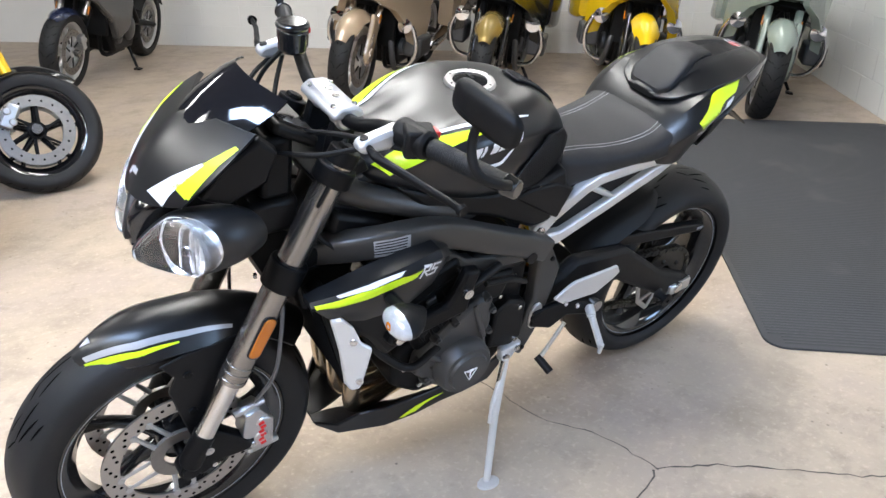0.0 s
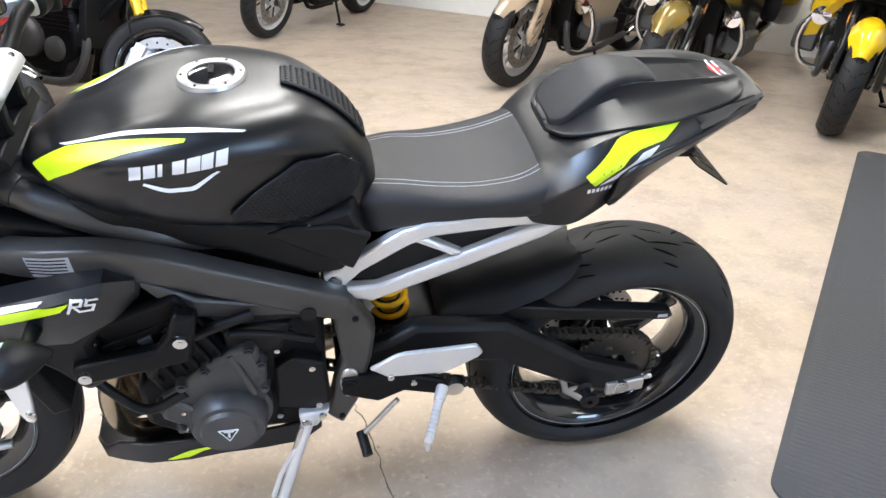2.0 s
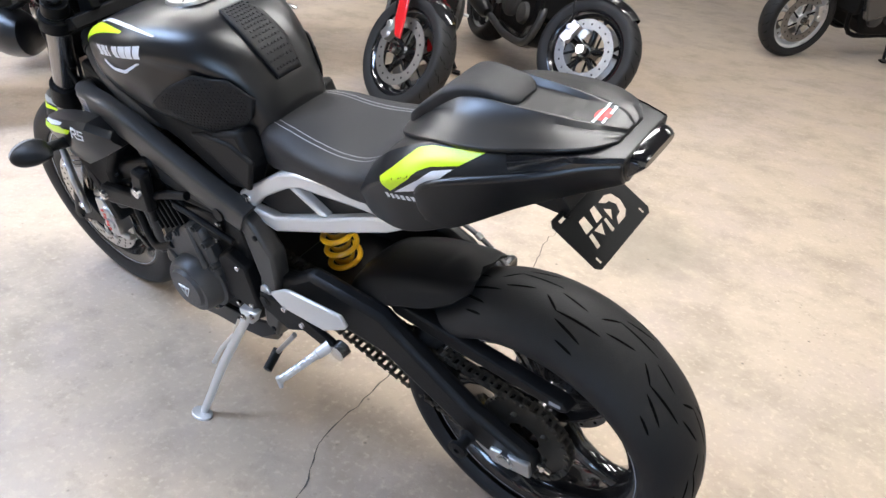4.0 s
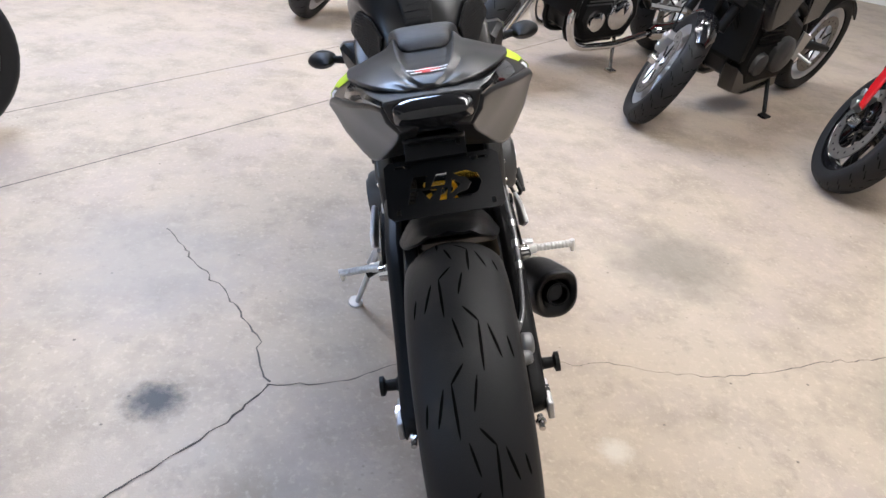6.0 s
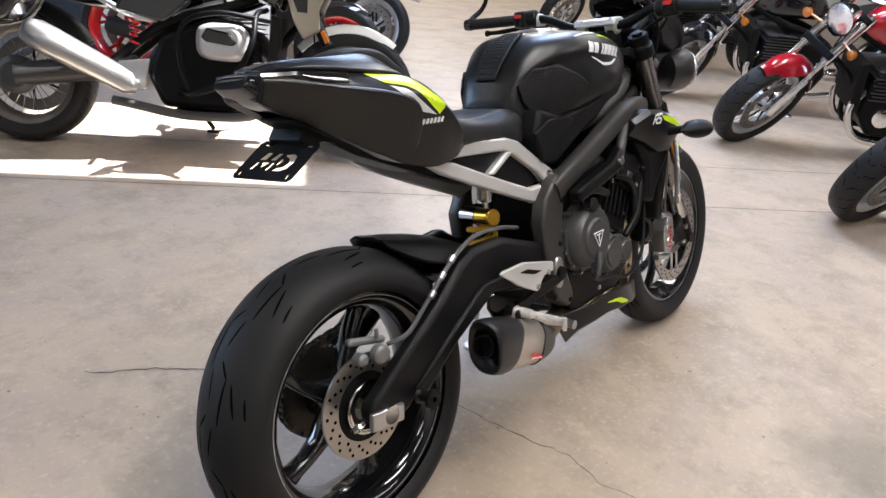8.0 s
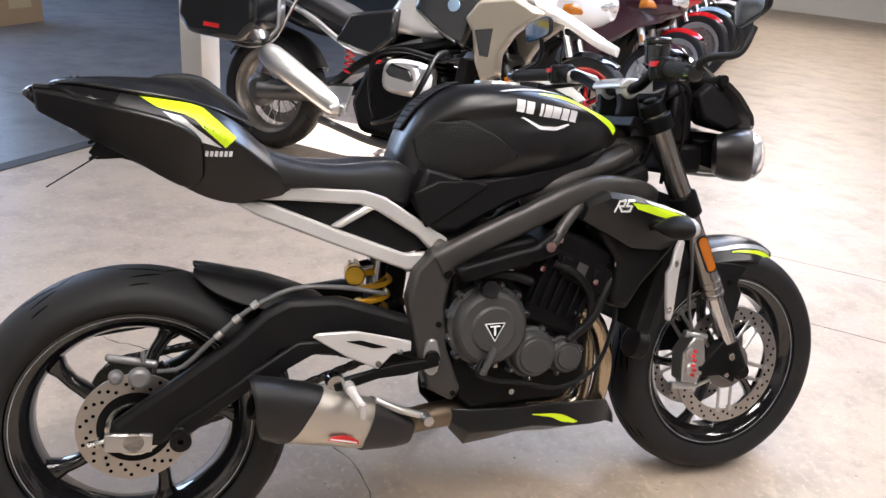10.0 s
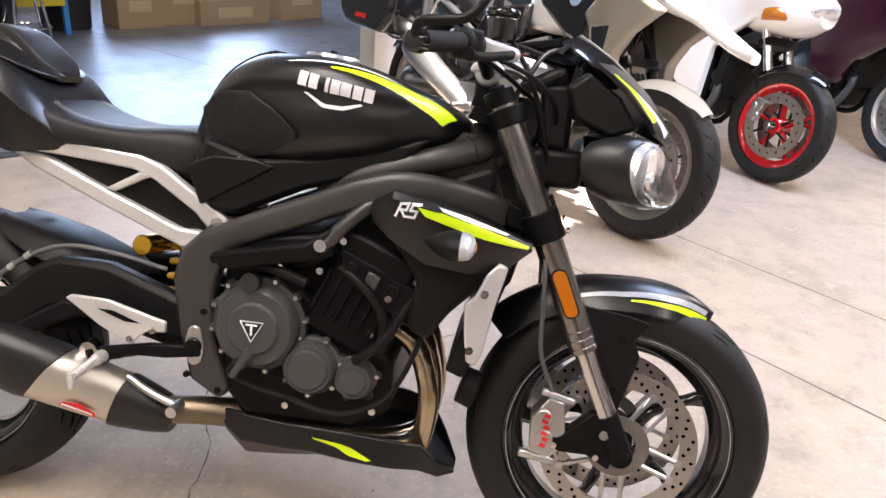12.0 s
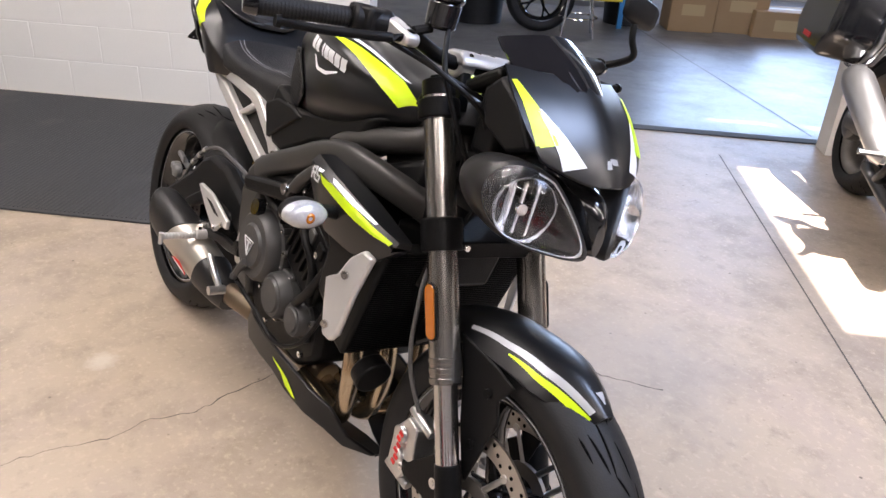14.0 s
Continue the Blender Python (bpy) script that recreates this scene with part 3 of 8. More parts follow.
def sport_grooves(step, wid):
    """Hooked and straight slits, alternating from side to side."""
    out = []
    for i in range(int(360 / step)):
        a, s = i * step, 1 if i % 2 else -1
        out += [(a, s * 0.06, a + step * 0.30, s * 0.30, wid), (a + step * 0.27, s * 0.295, a + step * 1.15, s * 0.27, wid),
                (a + step * 0.35, s * 0.44, a + step * 0.95, s * 0.60, wid), (a + step * 0.55, s * 0.74, a + step * 0.95, s * 0.80, wid * 0.8),
                (a + step * 1.2, s * 0.14, a + step * 1.75, s * 0.02, wid * 0.9)]
    return out


def rim(name, c, r, w, parent, material, hub_r, hub_w, line=None):
    lip = r
    prof = [(-w / 2, lip), (-w / 2 + 0.004, lip + 0.003), (-w / 2 + 0.010, lip - 0.004), (-w / 2 + 0.018, lip - 0.016), (-w * 0.16, lip - 0.030), (w * 0.16, lip - 0.030),
            (w / 2 - 0.018, lip - 0.016), (w / 2 - 0.010, lip - 0.004), (w / 2 - 0.004, lip + 0.003), (w / 2, lip), (w / 2 - 0.002, lip - 0.010), (w / 2 - 0.016, lip - 0.026), (w * 0.16, lip - 0.040),
            (-w * 0.16, lip - 0.040), (-w / 2 + 0.016, lip - 0.026), (-w / 2 + 0.002, lip - 0.010)]
    g = Geo().lathe(prof, c, n=80, closed=True)
    g.lathe([(-hub_w / 2, 0.012), (-hub_w / 2, hub_r * 0.8), (-hub_w / 2 + 0.01, hub_r), (hub_w / 2 - 0.01, hub_r), (hub_w / 2, hub_r * 0.8), (hub_w / 2, 0.012)], c, n=36)
    return part(name, g, material, parent)


def flared_spoke(c, ang, r0, r1, wide, thin, thick, y=0.0):
    """A slim cast spoke, broad at the hub and flared again into the rim."""
    d, t = Vector((math.cos(ang), 0, math.sin(ang))), Vector((-math.sin(ang), 0, math.cos(ang)))
    rings = []
    for k, w, h in ((0, wide, 1.0), (0.12, wide * 0.9, 1.0), (0.35, thin * 1.15, 0.92), (0.62, thin, 0.8), (0.80, thin * 1.15, 0.78), (0.92, thin * 1.8, 0.85), (1.0, thin * 3.0, 1.0)):
        p = Vector(c) + d * (r0 + (r1 - r0) * k) + t * 0.018 * math.sin(math.pi * k) + Vector((0, y, 0))
        rings.append([p + t * w * math.copysign(abs(math.cos(q)) ** 0.7, math.cos(q)) + Vector((0, thick * h * math.copysign(abs(math.sin(q)) ** 0.7, math.sin(q)), 0)) for q in (2 * math.pi * i / 14 for i in range(14))])
    return Geo().loft(rings)


def spoke(c, ang, r0, r1, split, w0, w1, depth, spread):
    """A cast spoke that forks towards the rim."""
    g = Geo()
    d = Vector((math.cos(ang), 0, math.sin(ang)))
    p0, pm = Vector(c) + d * r0, Vector(c) + d * split
    g.tube([p0, (p0 + pm) / 2, pm], w0, 10, w1, depth)
    for s in (-1, 1):
        e = Vector((math.cos(ang + s * spread), 0, math.sin(ang + s * spread)))
        g.tube([pm - d * 0.01, pm.lerp(Vector(c) + e * r1, 0.5) + d * 0.004, Vector(c) + e * (r1 + 0.006)], w1 * 0.86, 10, w1 * 0.8, depth)
    return g


def disc(c, y, r0, r1, thick, holes, parent, name="brake_disc"):
    """A drilled brake disc."""
    ob = part(name, ring_arc((c[0], 0, c[2]), r0, r1, y - thick / 2, y + thick / 2, 72), DISC, parent, "drilled steel brake disc", 0)
    g = Geo()
    for i in range(holes):
        for k, f in enumerate((0.25, 0.5, 0.75)):
            a = 2 * math.pi * (i + k / 3) / holes
            r = r0 + (r1 - r0) * f
            p = Vector((c[0] + r * math.cos(a), y, c[2] + r * math.sin(a)))
            g.cyl(p - Vector((0, thick / 2 + 0.0006, 0)), p + Vector((0, thick / 2 + 0.0006, 0)), 0.0038, None, 8)
    tagged(part("drillings", g, GROOVE, ob), "small drilled holes", "", "", "stuff")
    return ob


# Rear wheel
rear = rim("rear_wheel", RW, 0.231, 0.142, hero, GLOSS, 0.055, 0.13)
tyre(RW, 0.314, 0.186, 0.233, rear, "wide black sport tyre with curved grooves", sport_grooves(18, 0.0048))
for i in range(5):
    part("spoke", flared_spoke(RW, radians(72 * i + 66), 0.045, 0.201, 0.028, 0.0130, 0.026), GLOSS, rear)
for s in (-1, 1):
    part("rim_stripe", ring_arc(RW, 0.2242, 0.2255, s * 0.0705, s * 0.0712, 80), GREYDECAL, rear)
disc(RW, -0.068, 0.072, 0.110, 0.005, 16, rear)
part("disc_carrier", ring_arc(RW, 0.03, 0.074, -0.07, -0.062, 48), DARKENG, rear)
g = Geo().join(ring_arc(RW, 0.046, 0.056, -0.079, -0.073, 60))
for i in range(40):
    a = 2 * math.pi * i / 40
    g.box((RW[0] + 0.051 * math.cos(a), -0.080, RW[2] + 0.051 * math.sin(a)), (0.002, 0.002, 0.009), Matrix.Rotation(-a, 3, "Y"))
part("speed_ring", g, STEEL, rear)
g = Geo().join(ring_arc(RW, 0.035, 0.092, 0.074, 0.082, 60))
g.whole = True
for i in range(43):
    a = 2 * math.pi * i / 43
    g.box((RW[0] + 0.094 * math.cos(a), 0.078, RW[2] + 0.094 * math.sin(a)), (0.006, 0.006, 0.006), Matrix.Rotation(-a, 3, "Y"))
for i in range(5):
    a = 2 * math.pi * i / 5
    bolt(g, (RW[0] + 0.058 * math.cos(a), 0.082, RW[2] + 0.058 * math.sin(a)), (0, 1, 0), 0.008, 0.008)
part("sprocket", g, CHAIN, rear, "oily steel sprocket with bolts")
part("axle", Geo().cyl((RW[0], -0.145, RW[2]), (RW[0], 0.150, RW[2]), 0.012).cyl((RW[0], 0.128, RW[2]), (RW[0], 0.148, RW[2]), 0.019, None, 6).cyl((RW[0], -0.146, RW[2]), (RW[0], -0.13, RW[2]), 0.019, None, 12), STEEL, rear)

# Front wheel
front = rim("front_wheel", FW, 0.227, 0.098, hero, GLOSS, 0.038, 0.10)
tyre(FW, 0.305, 0.122, 0.229, front, "black sport tyre with curved grooves", sport_grooves(20, 0.0042))
for i in range(5):
    part("spoke", flared_spoke(FW, radians(72 * i + 30), 0.03, 0.199, 0.020, 0.0095, 0.017), GLOSS, front)
for s in (-1, 1):
    part("rim_stripe", ring_arc(FW, 0.2202, 0.2215, s * 0.0485, s * 0.0492, 80), GREYDECAL, front)
    d = disc(FW, s * 0.064, 0.120, 0.155, 0.0045, 20, front)
    spider = part("disc_spider", ring_arc(FW, 0.036, 0.062, s * 0.06, s * 0.068, 40), WORNDISC, front, "silver disc carrier with bobbins")
    g = Geo()
    for i in range(10):
        a = 2 * math.pi * i / 10
        b = a + (0.32 if i % 2 else -0.32)
        q0 = (FW[0] + 0.06 * math.cos(a), s * 0.064, FW[2] + 0.06 * math.sin(a))
        q1 = (FW[0] + 0.122 * math.cos(b * 0.5 + a * 0.5), s * 0.064, FW[2] + 0.122 * math.sin(b * 0.5 + a * 0.5))
        g.cut().tube([q0, q1], 0.0058, 6, 0.0048, 0.55)
        g.cyl((q1[0], s * 0.06, q1[2]), (q1[0], s * 0.069, q1[2]), 0.0075, None, 12)
    part("spider_arm", g, ALU, spider)
part("axle", Geo().cyl((FW[0], -0.125, FW[2]), (FW[0], 0.125, FW[2]), 0.011).cyl((FW[0], -0.126, FW[2]), (FW[0], -0.112, FW[2]), 0.017, None, 16).cyl((FW[0], 0.112, FW[2]), (FW[0], 0.126, FW[2]), 0.017, None, 16), DARKENG, front)


# Fork: upside-down, with the steering line through the axle.
def fk(z, y=0.0, off=0.0):
    """A point on the fork's line at the height z."""
    t = (z - FW[2]) / (0.940 - FW[2])
    return Vector((FW[0] + (0.421 - FW[0]) * t + off, y, z))


for s in (-1, 1):
    leg = part("fork_leg", Geo().cyl(fk(0.945, s * 0.105), fk(0.505, s * 0.105), 0.0265, 0.0268, 32), FORKTUBE, hero, "gunmetal fork tube")
    part("fork_cap", Geo().cyl(fk(0.940, s * 0.105), fk(0.965, s * 0.105), 0.0285, 0.0275, 28).cyl(fk(0.965, s * 0.105), fk(0.972, s * 0.105), 0.017, 0.016, 6), DARKENG, leg, "", 0.002)
    g = Geo()
    for z in (0.545, 0.530, 0.515):
        g.cyl(fk(z, s * 0.105), fk(z - 0.009, s * 0.105), 0.0282, None, 28)
    part("dust_seal", g, FORKTUBE, leg, "", 0.001)
    part("stanchion", Geo().cyl(fk(0.51, s * 0.105), fk(0.36, s * 0.105), 0.0205, None, 28), STEEL, leg, "polished steel stanchion")
    g = Geo().cyl(fk(0.385, s * 0.105), fk(0.31, s * 0.105), 0.0225, 0.0235, 24)
    g.cyl((FW[0], s * 0.085, FW[2]), (FW[0], s * 0.118, FW[2]), 0.023, None, 24)
    g.prism([(0.655, 0.385), (0.69, 0.39), (0.715, 0.33), (0.70, 0.275), (0.655, 0.30), (0.60, 0.300), (0.565, 0.325), (0.60, 0.33)], s * 0.088, s * 0.118)
    part("axle_clamp", g, DARKENG, leg, "", 0.003)
    g = Geo()
    bolt(g, (0.682, s * 0.118, 0.348), (0, s, 0), 0.011, 0.008)
    bolt(g, (0.672, s * 0.119, 0.30), (0, s, 0), 0.007)
    bolt(g, (0.59, s * 0.118, 0.314), (0, s, 0), 0.007)
    part("pinch_bolt", g, STEEL, leg, "", 0)
    # Amber side reflector.
    c = fk(0.614, s * 0.132)
    d = (fk(0.66) - fk(0.57)).normalized()
    poly = []
    for k in range(16):
        a = 2 * math.pi * k / 16
        poly.append(c + d * (0.034 * math.copysign(1, math.sin(a)) + 0.012 * math.sin(a)) + Vector((0.012 * math.cos(a), 0, 0.005 * math.cos(a))))
    g = Geo().add([p + Vector((0, -s * 0.004, 0)) for p in poly] + [p + Vector((0, s * 0.004, 0)) for p in poly], [tuple(range(16)), tuple(range(31, 15, -1))] + [(i, (i + 1) % 16, 16 + (i + 1) % 16, 16 + i) for i in range(16)])
    r_ = part("reflector", g, AMBER, leg, "amber side reflector", 0.002)
    part("reflector_frame", Geo().tube([p * 1.0 for p in poly] + [poly[0]], 0.003, 6), PLASTIC, r_)
    # Brake caliper behind the leg.
    cx, cz = 0.577, 0.345
    g = Geo().prism([(cx - 0.032, cz - 0.052), (cx + 0.010, cz - 0.062), (cx + 0.034, cz - 0.01), (cx + 0.026, cz + 0.052), (cx - 0.004, cz + 0.06), (cx - 0.034, cz + 0.02)], s * 0.070, s * 0.116)
    g.cyl((cx - 0.012, s * 0.1, cz + 0.02), (cx - 0.012, s * 0.122, cz + 0.02), 0.017, None, 20).cyl((cx - 0.006, s * 0.1, cz - 0.022), (cx - 0.006, s * 0.122, cz - 0.022), 0.017, None, 20)
    g.tube([(cx - 0.05, s * 0.096, cz - 0.065), (cx + 0.02, s * 0.096, cz - 0.075)], 0.010, 10).tube([(cx - 0.02, s * 0.096, cz + 0.066), (cx + 0.045, s * 0.096, cz + 0.05)], 0.010, 10)
    cal = part("brake_caliper", g, ALU, hero, "silver radial brake caliper", 0.004)
    g = Geo()
    for k in range(6):
        g.box((cx - 0.008 + 0.004 * (k % 2), s * 0.1228, cz - 0.034 + k * 0.012), (0.012, 0.0012, 0.0075), Matrix.Rotation(0.3, 3, "Y"))
    part("caliper_lettering", g, REDMARK, cal, "red maker's lettering, unreadable")
    part("brake_hose", Geo().tube(curve([(cx + 0.0, s * 0.1, cz + 0.07), (cx - 0.03, s * 0.118, cz + 0.14), (cx - 0.04, s * 0.13, cz + 0.25), (0.53, s * 0.12, 0.68), (0.52, s * 0.06, 0.74)], 24), 0.0042, 8), BRAID, hero, "braided brake hose")

# Triple clamps
g = Geo()
for s in (-1, 1):
    g.cyl(fk(0.905, s * 0.105), fk(0.935, s * 0.105), 0.036, None, 28)
g.prism([(0.37, 0.935), (0.46, 0.905), (0.45, 0.885), (0.36, 0.912)], -0.105, 0.105)
part("top_clamp", g, DARKENG, hero, "", 0.003)
g = Geo()
for s in (-1, 1):
    g.cyl(fk(0.705, s * 0.105), fk(0.755, s * 0.105), 0.036, None, 28)
g.prism([(0.45, 0.765), (0.555, 0.73), (0.545, 0.695), (0.45, 0.725)], -0.1, 0.1)
low = part("lower_clamp", g, DARKENG, hero, "", 0.003)
part("clamp_bolt", bolt(bolt(Geo(), (0.565, 0.085, 0.725), (1, 0, 0), 0.006), (0.565, -0.085, 0.725), (1, 0, 0), 0.006), STEEL, low)
part("headstock", Geo().cyl((0.375, 0, 0.905), (0.455, 0, 0.72), 0.04, None, 24).prism([(0.20, 0.90), (0.40, 0.88), (0.45, 0.74), (0.28, 0.74)], -0.07, 0.07), FRAME, hero, "", 0.008)

# Front mudguard
rings = []
for i in range(-6, 22):
    k = i / 21
    a = radians(124 - 63 * k)
    wv = 0.050 + 0.026 * math.sin(math.pi * min(1, 0.2 + max(-0.1, k) * 0.6)) - 0.040 * max(0, k - 0.70) / 0.30
    ring = []
    for j in range(13):
        t = j / 12 * 2 - 1
        rr = 0.330 + 0.020 * max(0, 0.45 - k) / 0.45 - 0.052 * abs(t) ** 2.6 - 0.010 * max(0, k - 0.8) * 5 * (1 - abs(t))
        ring.append((FW[0] + rr * math.cos(a), t * wv, FW[2] + rr * math.sin(a)))
    rings.append(ring + [(x * 0 + FW[0] + (math.hypot(x - FW[0], z - FW[2]) - 0.005) * math.cos(a), y * 0.95, FW[2] + (math.hypot(x - FW[0], z - FW[2]) - 0.005) * math.sin(a)) for x, y, z in reversed(ring)])
MUD = Geo().loft(rings)
mud = part("front_mudguard", MUD, PAINT, hero, "satin black mudguard with lime stripe")


def arc_strip(a0, a1, t0, t1, n=16, m=4, lift=0.0012):
    """A film on the mudguard between two angles and two shares of its width."""
    v = []
    for i in range(n):
        k = (124 - (a0 + (a1 - a0) * i / (n - 1))) / 63
        a = radians(a0 + (a1 - a0) * i / (n - 1))
        wv = 0.050 + 0.026 * math.sin(math.pi * min(1, 0.2 + k * 0.6)) - 0.040 * max(0, k - 0.70) / 0.30
        for j in range(m):
            t = t0[0] + (t0[1] - t0[0]) * i / (n - 1)
            t += (t1[0] + (t1[1] - t1[0]) * i / (n - 1) - t) * j / (m - 1)
            rr = 0.330 + 0.020 * max(0, 0.45 - k) / 0.45 - 0.052 * abs(t) ** 2.6 - 0.010 * max(0, k - 0.8) * 5 * (1 - abs(t)) + lift
            v.append((FW[0] + rr * math.cos(a), t * (wv + lift), FW[2] + rr * math.sin(a)))
    return Geo().add(v, [(i * m + j, i * m + j + 1, (i + 1) * m + j + 1, (i + 1) * m + j) for i in range(n - 1) for j in range(m - 1)])


for s in (-1, 1):
    part("lime_stripe", arc_strip(93, 62.5, (s * 0.83, s * 0.74), (s * 0.855, s * 0.90)), LIME, mud, "lime stripe")
    part("silver_stripe", arc_strip(112, 63.5, (s * 0.755, s * 0.56), (s * 0.82, s * 0.72)), GREYDECAL, mud, "silver stripe")
    # Side stay that reaches down beside the fork leg.
    g = Geo().prism([(0.60, 0.585), (0.70, 0.575), (0.748, 0.562), (0.722, 0.525), (0.736, 0.492), (0.716, 0.41), (0.702, 0.352), (0.688, 0.37), (0.655, 0.44), (0.625, 0.53)], s * 0.076, s * 0.070)
    st = part("mudguard_stay", g, PLASTIC, mud, "", 0.004)
    g = Geo()
    for x, z in ((0.698, 0.525), (0.694, 0.425)):
        bolt(g, (x, s * 0.076, z), (0, s, 0), 0.009, 0.004)
    part("stay_bolt", g, DARKENG, st)
part("badge", arc_strip(68, 64.5, (-0.18, -0.03), (0.18, 0.03), 5, 5), GREYDECAL, mud, "small silver triangular badge")

# Tank
TANK = hull([(-0.168, 0.850, 0.80, 0.755, 0.062, 0.7, 0.6, 0), (-0.145, 0.902, 0.825, 0.75, 0.084, 0.64, 0.6, 0), (-0.10, 0.958, 0.862, 0.758, 0.106, 0.58, 0.6, 0), (-0.045, 0.989, 0.885, 0.768, 0.132, 0.55, 0.6, 0),
             (0.02, 0.998, 0.900, 0.78, 0.153, 0.53, 0.6, 0), (0.09, 0.998, 0.908, 0.79, 0.165, 0.52, 0.6, 0), (0.17, 0.984, 0.910, 0.802, 0.165, 0.53, 0.65, 0), (0.25, 0.955, 0.903, 0.822, 0.145, 0.58, 0.7, 0),
             (0.32, 0.929, 0.894, 0.850, 0.103, 0.66, 0.8, 0), (0.362, 0.904, 0.886, 0.866, 0.055, 0.85, 0.85, 0)], 72, 100)
CREASE = [(0.29, 0.915), (0.18, 0.925), (0.05, 0.930), (-0.04, 0.925), (-0.09, 0.905)]
cx_, cz_ = [p for p, _ in CREASE[::-1]], [q for _, q in CREASE[::-1]]
for i, (x, y, z) in enumerate(TANK.v):
    k = 0.0
    if cx_[0] < x < cx_[-1]:
        fade = min(1, (x - cx_[0]) / 0.03, (cx_[-1] - x) / 0.08)
        k = 0.0075 * fade * math.exp(-((z - float(np.interp(x, cx_, cz_))) / 0.011) ** 2)
    d = math.hypot((x + 0.045) / 0.095, (z - 0.852) / 0.068)
    k += 0.006 * max(0.0, min(1.0, (1.15 - d) / 0.25))
    dip = 0.0
    if x > 0.12 and z > 0.92:
        dip = 0.0035 * min(1.0, (x - 0.12) / 0.05, max(0.0, (0.33 - x) / 0.06)) * max(0.0, min(1.0, (abs(y) - 0.030) / 0.010)) * max(0.0, min(1.0, (0.100 - abs(y)) / 0.012))
    TANK.v[i] = (x, y - math.copysign(min(k, abs(y)), y), z - dip)
tank = part("fuel_tank", TANK, PAINT, hero, "satin black fuel tank with lime and silver stripes", 0, 50)
for s in (-1, 1):
    part("lime_stripe", decal([(0.340, 0.924), (0.285, 0.948), (0.26, 0.948), (0.19, 0.945), (0.112, 0.938)], [(0.316, 0.886), (0.278, 0.893), (0.250, 0.902), (0.19, 0.918), (0.115, 0.931)], TANK, s, slant_=True), LIME, tank, "lime stripe")
    part("silver_stripe", decal([(0.298, 0.955), (0.20, 0.963), (0.10, 0.959), (0.03, 0.952)], [(0.286, 0.950), (0.20, 0.9535), (0.10, 0.9490), (0.035, 0.948)], TANK, s, lift=0.0017, slant_=True), WHITE, tank, "silver stripe")
    # Maker's name as seven plain slanted blocks over a curved line.
    g = Geo()
    for k in range(7):
        x, h = 0.195 - k * 0.0200, 0.0235
        wx = (0.0165, 0.0165, 0.0065, 0.0165, 0.0185, 0.0165, 0.0165)[k if s > 0 else 6 - k]
        z = 0.919 + 0.17 * (0.195 - x)
        g.cut().join(decal([(x - s * 0.003, z + h), (x - wx - s * 0.003, z + h + 0.17 * wx)], [(x + s * 0.001, z), (x - wx + s * 0.001, z + 0.17 * wx)], TANK, s, 4, 4, 0.0016))
    part("name_block", g, WHITE, tank, "plain white slanted block")
    part("name_swoosh", decal([(0.175, 0.917), (0.145, 0.910), (0.11, 0.911), (0.075, 0.930)], [(0.178, 0.914), (0.145, 0.903), (0.108, 0.905), (0.070, 0.929)], TANK, s, 16, 3, 0.0016), WHITE, tank, "white curved line")
    # Rubber knee pad
    pad = part("knee_pad", decal([(-0.140, 0.880), (-0.10, 0.918), (-0.04, 0.922), (0.02, 0.892), (0.064, 0.856)], [(-0.132, 0.845), (-0.105, 0.815), (-0.06, 0.792), (-0.01, 0.808), (0.062, 0.846)], TANK, s, 28, 18, 0.0035), PAD, tank, "black rubber knee pad")
    b = pad.modifiers.new("thickness", "SOLIDIFY")
    b.thickness, b.offset = 0.004, 1
    part("pad_clip", Geo().cyl((-0.052, s * 0.118, 0.797), (-0.052, s * 0.132, 0.796), 0.006, 0.005, 12), STEEL, tank)
# Little raised studs of the knee and spine pads.
def studs(keys, target, s, down=False):
    tree = BVHTree.FromPolygons([Vector(p) for p in target.v], target.f)
    g = Geo()
    for x, z in keys:
        o, d = (Vector((x, z, 2)), Vector((0, 0, -1))) if down else (Vector((x, s * 0.8, z)), Vector((0, -s, 0)))
        hit, nor, _, _ = tree.ray_cast(o, d)
        if hit is None or abs(nor.dot(d)) < 0.25:
            continue
        nor = nor if nor.dot(d) < 0 else -nor
        g.cyl(hit + nor * 0.006, hit + nor * 0.0086, 0.0031, 0.0024, 6)
    return g


inside = lambda x, z: z < 0.918 - 0.9 * max(0, x + 0.05) ** 1.2 - 0.5 * max(0, -x - 0.09) and z > 0.806 + 0.60 * max(0, -x - 0.07) + 0.62 * max(0, x + 0.03) and -0.128 < x < 0.038
for s in (-1, 1):
    part("pad_studs", studs([(-0.13 + 0.0072 * i + (0.0036 if j % 2 else 0), 0.79 + 0.0064 * j) for i in range(25) for j in range(21) if inside(-0.13 + 0.0072 * i, 0.79 + 0.0064 * j)], TANK, s), PAD, tank, "honeycomb grip studs")["kind"] = "stuff"
SP = decal([(-0.022, -0.026), (-0.06, -0.036), (-0.11, -0.038), (-0.148, -0.028)], [(-0.022, 0.026), (-0.06, 0.036), (-0.11, 0.038), (-0.148, 0.028)], TANK, 1, 26, 12, 0.003, True)
sp = part("spine_pad", SP, PAD, tank, "black ribbed rubber tank pad")
b = sp.modifiers.new("thickness", "SOLIDIFY")
b.thickness, b.offset = 0.004, 1
part("spine_studs", studs([(-0.14 + 0.0085 * i, -0.028 + 0.008 * j + (0.004 if i % 2 else 0)) for i in range(14) for j in range(7)], TANK, 1, True), PAD, sp)
